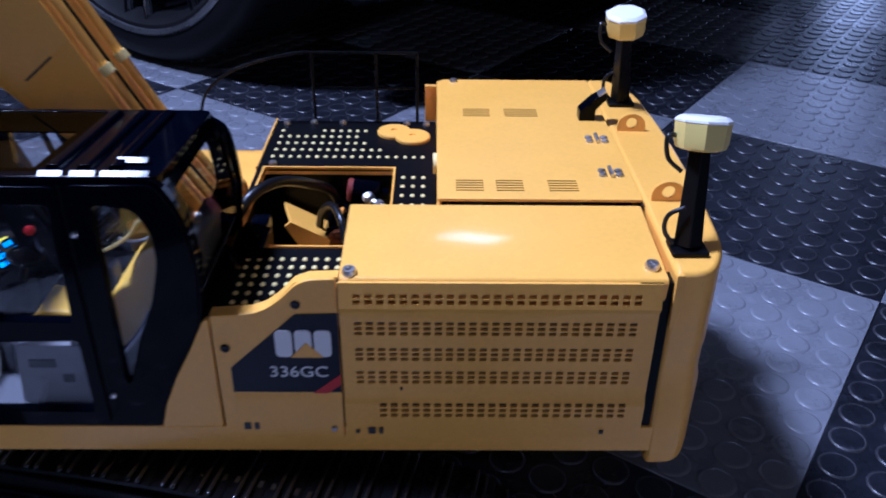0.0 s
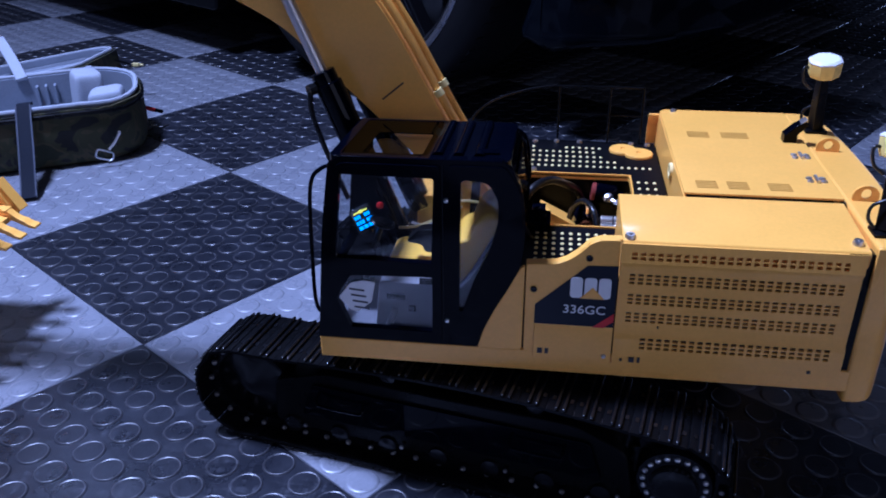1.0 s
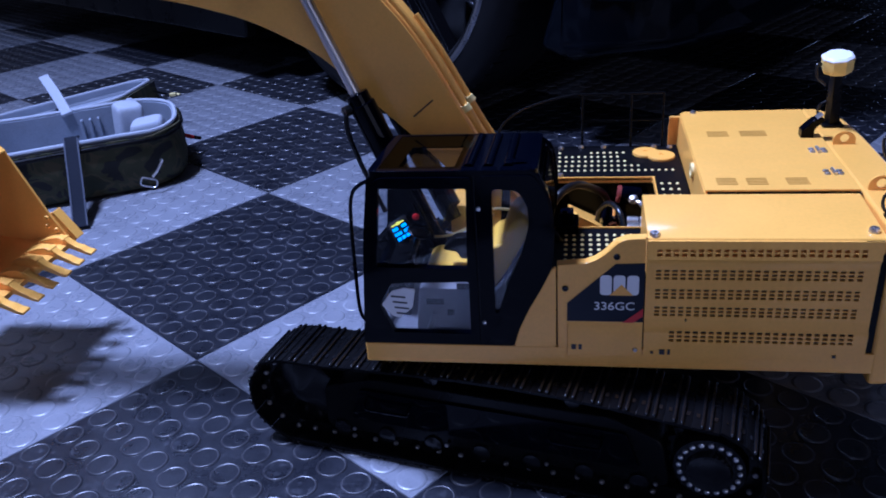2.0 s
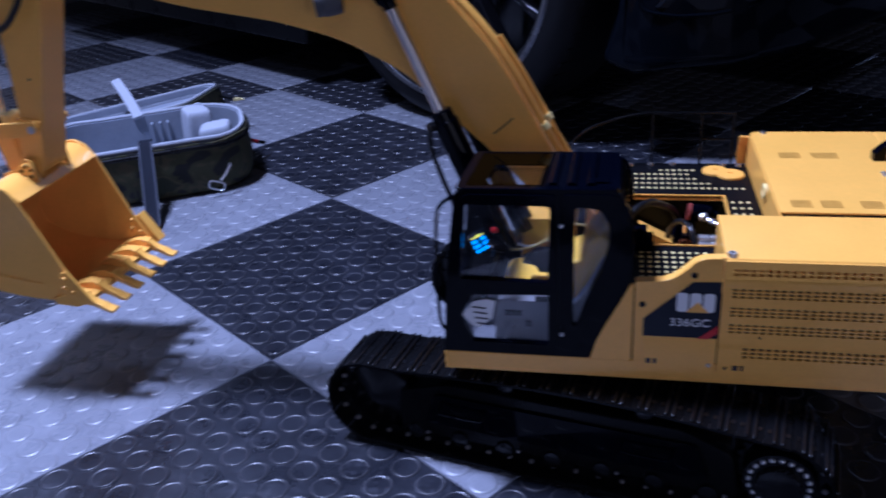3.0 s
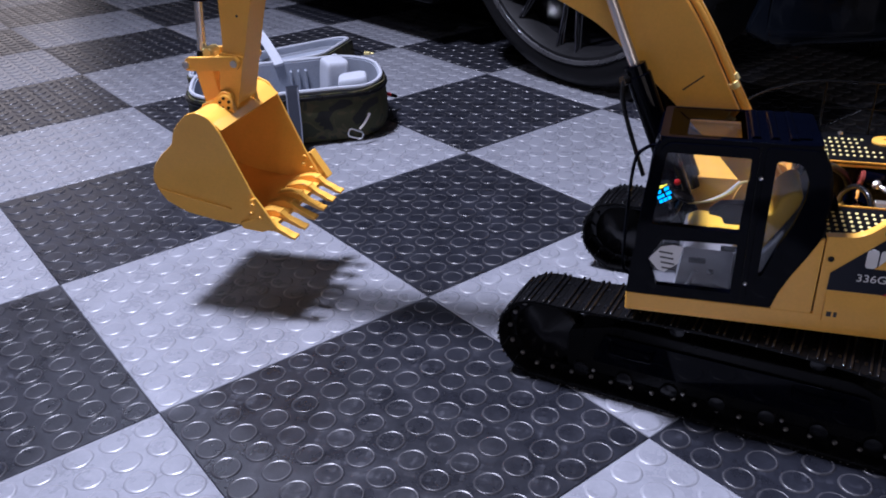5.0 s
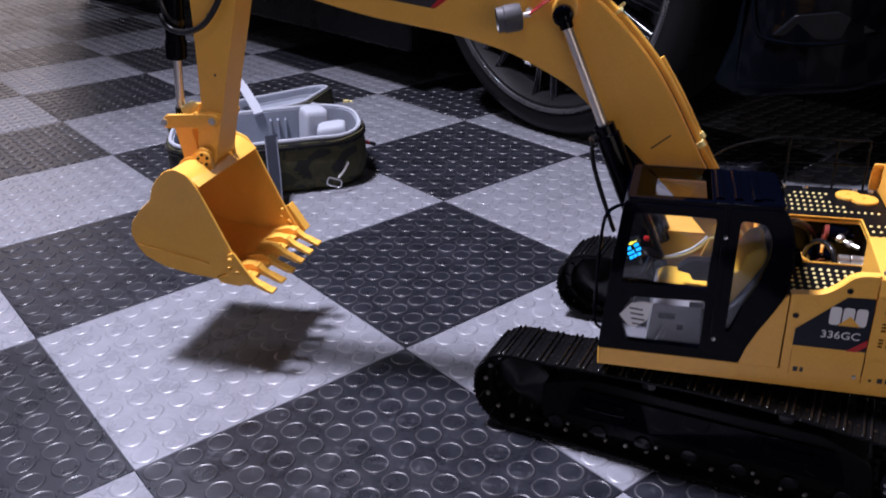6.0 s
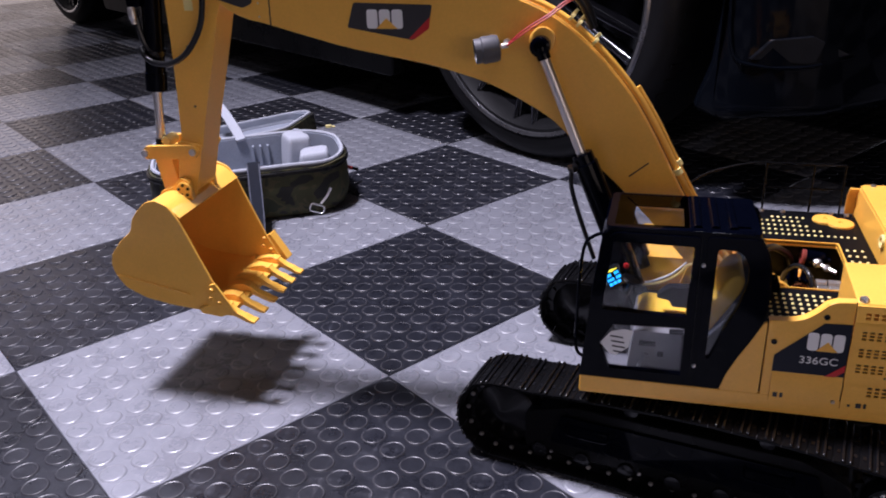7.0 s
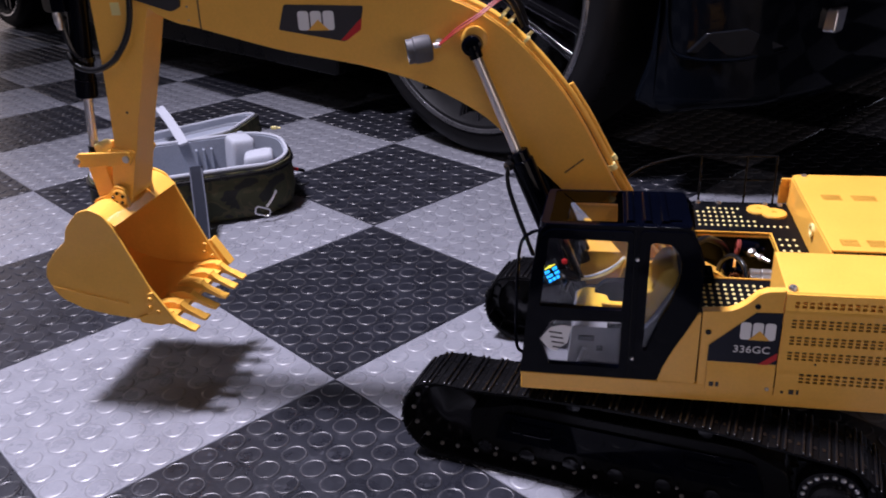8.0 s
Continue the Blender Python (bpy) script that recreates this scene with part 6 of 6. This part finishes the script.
# two pale pouches in the bag
for k, (x, y, w, d, h, turn, lean) in enumerate(((0.078, 0.050, 0.021, 0.025, 0.082, 14, 4), (0.114, 0.006, 0.026, 0.024, 0.064, -6, -5))):
    p = thing("felt_pouch", BAG @ Vector((x, y, 0.014)), "pale grey rounded felt pouch in the open bag", "pouch", "pouches in the bag")
    bm = bmesh.new()
    stack = ((0.86, 0.0), (0.98, 0.005), (1.0, 0.016), (0.99, h * 0.62), (0.99, h - 0.010), (0.96, h - 0.005), (0.90, h - 0.0015), (0.78, h))
    rows = []
    for q, z in stack:
        rows.append([bm.verts.new((px * q * (1 + 0.03 * math.sin(50 * z + k)), py * q, z + (0.0015 * math.sin(80 * px + 60 * py) if z > h / 2 else 0))) for px, py in rounded([(-w, -d), (w, -d), (w, d), (-w, d)], 0.009, 5)])
    for i in range(len(rows) - 1):
        for j in range(len(rows[0])):
            bm.faces.new((rows[i][j], rows[i][(j + 1) % len(rows[0])], rows[i + 1][(j + 1) % len(rows[0])], rows[i + 1][j]))
    bm.faces.new(rows[0][::-1])
    bm.faces.new(rows[-1])
    part("pouch_body", bm, LINING_PALE, p, at=BAG @ Matrix.Translation((x, y, 0.014)) @ Matrix.Rotation(radians(turn), 4, "Z") @ Matrix.Rotation(radians(lean), 4, "Y"), smooth=60)

# clip hanging on the bag
clip = thing("snap_clip", (-0.250, 0.425, 0.0), "bright metal snap clip resting on the floor against the bag", "clip")
bm = bmesh.new()
e1, e2 = Vector((0.84, 0.40, -0.36)).normalized(), Vector((0.28, 0.18, 0.94)).normalized()
c0 = Vector((-0.2545, 0.4215, 0.0180))
loop = [c0 + e1 * u + e2 * w for u, w in rounded([(-0.0115, -0.0062), (0.0115, -0.0062), (0.0115, 0.0062), (-0.0115, 0.0062)], 0.0048, 4)]
tube(bm, loop + loop[:2], 0.0013, 8, 0)
part("clip_loop", bm, CHROME, clip)
bm = bmesh.new()
tube(bm, [c0 + e1 * 0.004 + e2 * 0.009, c0 + e1 * 0.007 + e2 * 0.019 + Vector((0.001, 0.004, 0)), c0 + e1 * 0.009 + e2 * 0.031 + Vector((0.001, 0.008, 0))], 0.0019, 8)
lathe(bm, c0 + e1 * 0.009 + e2 * 0.030 + Vector((0.001, 0.008, 0)), (0.3, 0.3, 1), [(0.002, 0), (0.0025, 0.002), (0.002, 0.005), (0, 0.006)], 10)
part("clip_hook", bm, CHROME, clip)

# zip pulls of the bag and of its lid
bm = bmesh.new()
tube(bm, [(-0.2760, 0.5560, 0.044), (-0.2660, 0.5740, 0.039), (-0.2560, 0.5880, 0.031)], 0.0034, 8)
part("zip_pull", bm, RED, bag, "red zip pull")
bm = bmesh.new()
tube(bm, [(-0.2560, 0.5880, 0.031), (-0.2525, 0.5960, 0.027), (-0.2500, 0.6020, 0.024)], 0.0030, 8)
part("cord_end", bm, BLACK_MATT, bag, "black cord end")
bm = bmesh.new()
tube(bm, [(-0.3850, 0.7000, 0.082), (-0.3780, 0.7260, 0.070), (-0.3690, 0.7460, 0.060)], 0.0018, 8)
part("lid_cord", bm, BLACK_MATT, lid)
bm = bmesh.new()
box(bm, -0.006, 0.005, -0.003, 0.003, -0.0025, 0.003)
rod(bm, (0.006, 0, 0.0), (0.012, 0.001, -0.001), 0.0022, 8)
part("lid_zip_pull", bm, CREAM, lid, "pale yellow plastic zip pull", bevel=0.0015, at=Matrix.Translation((-0.3610, 0.7530, 0.0566)) @ Matrix.Rotation(radians(15), 4, "Z"))

# ---------------------------------------------------------------- the parked car
car = thing("parked_car", GRID @ Vector((1.5, 1.7, 0)), "glossy black parked car with dark alloy wheels", "car", turn=GRID)
CAR0, CAR1 = 0.672, 2.45
W1, W2, RT = 0.432, 3.01, 0.319


def arch(b, r, z0):
    a0 = math.asin(max(-1, min(1, (z0 - RT) / r)))
    return [(b + r * math.cos(a), RT + r * math.sin(a)) for a in [math.pi - a0 - (math.pi - 2 * a0) * k / 18 for k in range(19)]]


def nose(a):
    """How far the rounded front reaches at a place across the car."""
    e = min(a - CAR0, CAR1 - a)
    line = ((0.0, 0.045), (0.03, -0.02), (0.09, -0.08), (0.23, -0.13), (0.89, -0.16))
    for (e0, b0), (e1, b1) in zip(line, line[1:]):
        if e <= e1:
            return b0 + (b1 - b0) * (e - e0) / (e1 - e0)
    return line[-1][1]


side = [(-0.17, 0.20), (-0.13, 0.15), (0.05, 0.14)] + arch(W1, 0.375, 0.15) + arch(W2, 0.375, 0.15) + [(3.75, 0.20), (3.90, 0.32), (3.90, 0.85), (3.78, 0.98), (3.40, 1.00), (2.85, 1.22), (2.35, 1.26), (2.05, 1.23), (1.25, 0.86), (0.45, 0.80), (0.10, 0.75), (-0.02, 0.70), (-0.12, 0.64), (-0.17, 0.50)]
bm = bmesh.new()
across = (CAR0, CAR0 + 0.03, CAR0 + 0.09, CAR0 + 0.23, (CAR0 + CAR1) / 2, CAR1 - 0.23, CAR1 - 0.09, CAR1 - 0.03, CAR1)
rows = [[bm.verts.new((u, max(b, nose(u)), z)) for b, z in side] for u in across]
for near, far in zip(rows, rows[1:]):
    for k in range(len(side)):
        bm.faces.new((near[k], near[(k + 1) % len(side)], far[(k + 1) % len(side)], far[k]))
bm.faces.new(rows[0])
bm.faces.new(rows[-1][::-1])
bmesh.ops.recalc_face_normals(bm, faces=bm.faces)
body = part("car_body", bm, CAR_PAINT, car, "glossy black car body", bevel=0.03, at=GRID, segments=3)
bm = bmesh.new()
prism(bm, [(1.50, 0.90), (3.20, 0.94), (2.80, 1.16), (2.35, 1.20), (2.08, 1.17)], CAR0 - 0.003, CAR0 + 0.004, "yz")
part("side_window", bm, CAR_GLASS, body, at=GRID)
bm = bmesh.new()
for b in (0.95, 1.30, 2.45):
    box(bm, CAR0 - 0.002, CAR0 + 0.006, b, b + 0.006, 0.24, 0.68 if b < 1 else 0.80)
part("door_joint", bm, BLACK_MATT, body, at=GRID)
bm = bmesh.new()
prism(bm, rounded([(0.84, 0.095), (2.60, 0.095), (2.60, 0.22), (0.84, 0.22)], 0.02), CAR0 - 0.018, CAR0 + 0.01, "yz")
part("sill", bm, BLACK_MATT, body, bevel=0.006, at=GRID)
bm = bmesh.new()                                           # front corner: intake lip, grey patch for the floor's reflection, lamp
tube(bm, [(u, nose(u) - 0.003, z) for u, z in ((CAR0 + 0.002, 0.400), (CAR0 + 0.002, 0.320), (CAR0 + 0.006, 0.245), (CAR0 + 0.020, 0.228), (CAR0 + 0.060, 0.226), (CAR0 + 0.125, 0.236))], 0.0030, 8, 4)
part("intake_lip", bm, CAR_PAINT, body, at=GRID)
bm = bmesh.new()
patch = [(CAR0 + 0.016, 0.237), (CAR0 + 0.060, 0.231), (CAR0 + 0.118, 0.241), (CAR0 + 0.066, 0.271), (CAR0 + 0.028, 0.267)]
fore = [bm.verts.new((u, nose(u) - 0.006, z)) for u, z in patch]
rear = [bm.verts.new((u, nose(u) + 0.012, z)) for u, z in patch]
bm.faces.new(fore)
bm.faces.new(rear[::-1])
for k in range(5):
    bm.faces.new((fore[k], fore[(k + 1) % 5], rear[(k + 1) % 5], rear[k]))
bmesh.ops.recalc_face_normals(bm, faces=bm.faces)
part("reflection_patch", bm, REFLECTION_GREY, body, "grey patch standing for the floor's reflection in the bumper", bevel=0.002, at=GRID)
bm = bmesh.new()
prism(bm, rounded([(0.862, 0.252), (0.892, 0.252), (0.902, 0.288), (0.868, 0.288)], 0.006), -0.134, -0.100, "xz")
part("bumper_lamp", bm, CHROME, body, "bright lamp set in the bumper", bevel=0.003, at=GRID)
bm = bmesh.new()
tube(bm, [(CAR0 + 0.004, 2.20, 0.74), (CAR0 - 0.030, 2.20 + 0.02, 0.74), (CAR0 - 0.034, 2.20 + 0.10, 0.74), (CAR0 - 0.030, 2.20 + 0.18, 0.74), (CAR0 + 0.004, 2.20 + 0.20, 0.74)], 0.011, 8)
part("door_handle", bm, CAR_PAINT, body, at=GRID)


def wheel(a, b, facing_out):
    """A wheel whose outer side wall stands at a; facing_out -1: towards the machine."""
    s = -facing_out
    bm = bmesh.new()
    prof = [(0.245, 0.030), (0.258, 0.006), (0.285, 0.0), (0.305, 0.008), (0.316, 0.024), (0.319, 0.050), (0.319, 0.170), (0.314, 0.195), (0.290, 0.215), (0.250, 0.205)]
    lathe(bm, (a, b, RT), (s, 0, 0), prof, 72, True)
    tyre = part("wheel", bm, RUBBER, car, "black low-profile tyre on a dark alloy rim", at=GRID)
    bm = bmesh.new()
    for k in range(72):
        ang = 2 * math.pi * k / 72
        m = Matrix.Translation((a, b, RT)) @ Matrix.Rotation(ang, 4, "X")
        box(bm, min(s * 0.030, s * 0.062), max(s * 0.030, s * 0.062), -0.004, 0.004, 0.3130, 0.3192, m)
    tagged(part("tread_pattern", bm, RUBBER, tyre, at=GRID), kind="stuff")
    bm = bmesh.new()
    lathe(bm, (a, b, RT), (s, 0, 0), [(0.262, 0.012), (0.264, 0.001), (0.270, -0.001), (0.273, 0.003), (0.272, 0.012)], 72, True)
    part("rim_lip", bm, DARK_ALLOY, tyre, "bright rim lip", at=GRID)
    bm = bmesh.new()
    lathe(bm, (a, b, RT), (s, 0, 0), [(0.266, 0.010), (0.262, 0.006), (0.254, 0.016), (0.246, 0.040), (0.240, 0.160), (0.020, 0.165), (0.020, 0.172), (0.246, 0.172), (0.268, 0.020)], 72, True)
    part("rim", bm, RIM_BLACK, tyre, "dark alloy rim with a bright lip", at=GRID)
    for k in range(10):
        bm = bmesh.new()
        m = Matrix.Translation((a, b, RT)) @ Matrix.Rotation(2 * math.pi * k / 10 + 0.049, 4, "X")
        for off in (-0.020, 0.020):
            vs = box(bm, min(s * 0.022, s * 0.050), max(s * 0.022, s * 0.050), off * 0.6 - 0.007, off * 0.6 + 0.007, 0.050, 0.262)
            for v in vs:
                if v.co.z > 0.2:
                    v.co.y += off * 0.55
                else:
                    v.co.x += s * 0.012
            bmesh.ops.transform(bm, matrix=m, verts=vs)
        spoke = part("spoke", bm, RIM_BLACK, tyre, at=GRID, bevel=0.003)
        # thin bright tubes added so the spoke edges show their glints
        bm = bmesh.new()
        for side in (-1, 1):
            ends = [m @ Vector((s * 0.026, side * 0.0120, 0.125)), m @ Vector((s * 0.021, side * 0.0165, 0.190)), m @ Vector((s * 0.016, side * 0.0250, 0.258))]
            tube(bm, ends, 0.0022, 8, 3)
        part("edge_glint", bm, EDGE_ALLOY, spoke, "thin metal tube for the spoke edge's glint", at=GRID)
    bm = bmesh.new()
    lathe(bm, (a, b, RT), (s, 0, 0), [(0.0, 0.024), (0.030, 0.024), (0.036, 0.030), (0.070, 0.034), (0.074, 0.070)], 32)
    part("hub", bm, RIM_BLACK, tyre, at=GRID)


EDGE_ALLOY = material("polished_dark_alloy", (0.16, 0.16, 0.18), 0.14, metal=1.0, stain=0.1)
DARK_ALLOY = material("dark_alloy", (0.30, 0.30, 0.32), 0.28, metal=0.9, stain=0.15)
for b in (W1, W2):
    wheel(0.645, b, -1)
    wheel(2.47, b, 1)
# unseen underbody block, keeps lamp light from passing through the wheel arches
bm = bmesh.new()
box(bm, CAR0 + 0.24, CAR1 - 0.24, 0.02, 3.70, 0.145, 0.56)
part("underbody_light_block", bm, BLACK_MATT, car, at=GRID)

# ---------------------------------------------------------------- floor tiles, last
COINS = 10


def tile_mesh(name, mat, seg, rim, fine, lip):
    """One coin-top tile, its middle at the origin, its top face at z = 0 below the coins."""
    vs, fs = [], []
    h, g, c = S / 2, 0.0002, 0.0006

    def ring(pts):
        i = len(vs)
        vs.extend(pts)
        return list(range(i, i + len(pts)))

    def band(r0, r1):
        n = len(r0)
        for k in range(n):
            fs.append((r0[k], r0[(k + 1) % n], r1[(k + 1) % n], r1[k]))

    sq = lambda e, z: ring([(-e, -e, z), (e, -e, z), (e, e, z), (-e, e, z)])
    r0, r1, r2 = sq(h - g, -0.010), sq(h - g, -0.0012 - 0.0008), sq(h - g - c, -0.0012)
    band(r0, r1)
    band(r1, r2)
    fs.append(tuple(r2))
    pitch, rad = S / COINS, S * 0.0415
    for i in range(COINS):
        for j in range(COINS):
            x, y = -h + pitch * (i + 0.5), -h + pitch * (j + 0.5)
            circ = lambda r, z: ring([(x + r * math.cos(2 * math.pi * k / seg), y + r * math.sin(2 * math.pi * k / seg), z) for k in range(seg)])
            a = circ(rad + 0.0004, -0.0013)
            if lip:                                        # a thin raised lip round a slightly dished coin
                steps = ((0.0002, -0.0010), (-0.0004, -0.0004), (-0.0009, 0.0), (-0.0012, 0.0), (-0.0016, -0.0002), (-0.0020, -0.0003))
            else:
                steps = ((0.0002, -0.0010), (-0.0006, -0.0006), (-0.0014, -0.0003), (-0.0022, -0.0002)) if fine else ((-0.0003, -0.0006), (-0.0014, 0.0))
            for g2, z in steps:
                b = circ(rad + g2, z)
                band(a, b)
                a = b
            fs.append(tuple(a))
    me = bpy.data.meshes.new(name)
    me.from_pydata(vs, [], fs)
    me.materials.append(mat)
    me.shade_smooth()
    me.set_sharp_from_angle(angle=radians(70))
    if rim:
        me.materials.append(rim)
    for f in me.polygons:
        if len(f.vertices) > 4 or f.area > 0.01:           # level faces stay level
            f.use_smooth = False
        elif rim and len(f.vertices) == 4 and f.center.z > -0.00090:
            f.material_index = 1
    return me


FINE = [tile_mesh("tile", m, 20, r, True, m is TILE_DARK) for m, r in ((TILE_DARK, TILE_RIM), (TILE_GREY, TILE_GREY_RIM))]
MIDDLE = [tile_mesh("tile", m, 10, r, False, False) for m, r in ((TILE_DARK, TILE_RIM), (TILE_GREY, TILE_GREY_RIM))]
rest = ([], [])
for i in range(round(A0 / S), round(A1 / S)):
    for j in range(round(B0 / S), round(B1 / S)):
        shade = (i + j) % 2
        a, b = (i + 0.5) * S, (j + 0.5) * S
        if -3 <= i <= 3 and -4 <= j <= 3:
            put("tile", FINE[shade], floor, GRID @ Matrix.Translation((a, b, 0)))
        elif -6 <= i <= 6 and -6 <= j <= 12:
            put("tile", MIDDLE[shade], floor, GRID @ Matrix.Translation((a, b, 0)))
        else:
            rest[shade].append((a, b))
for shade in (0, 1):
    bm = bmesh.new()
    for a, b in rest[shade]:
        h = S / 2 - 0.0004
        box(bm, a - h, a + h, b - h, b + h, -0.0095, -0.0005)
    tagged(part("distant_tiles", bm, (TILE_DARK, TILE_GREY)[shade], floor, at=GRID, smooth=0), kind="stuff")
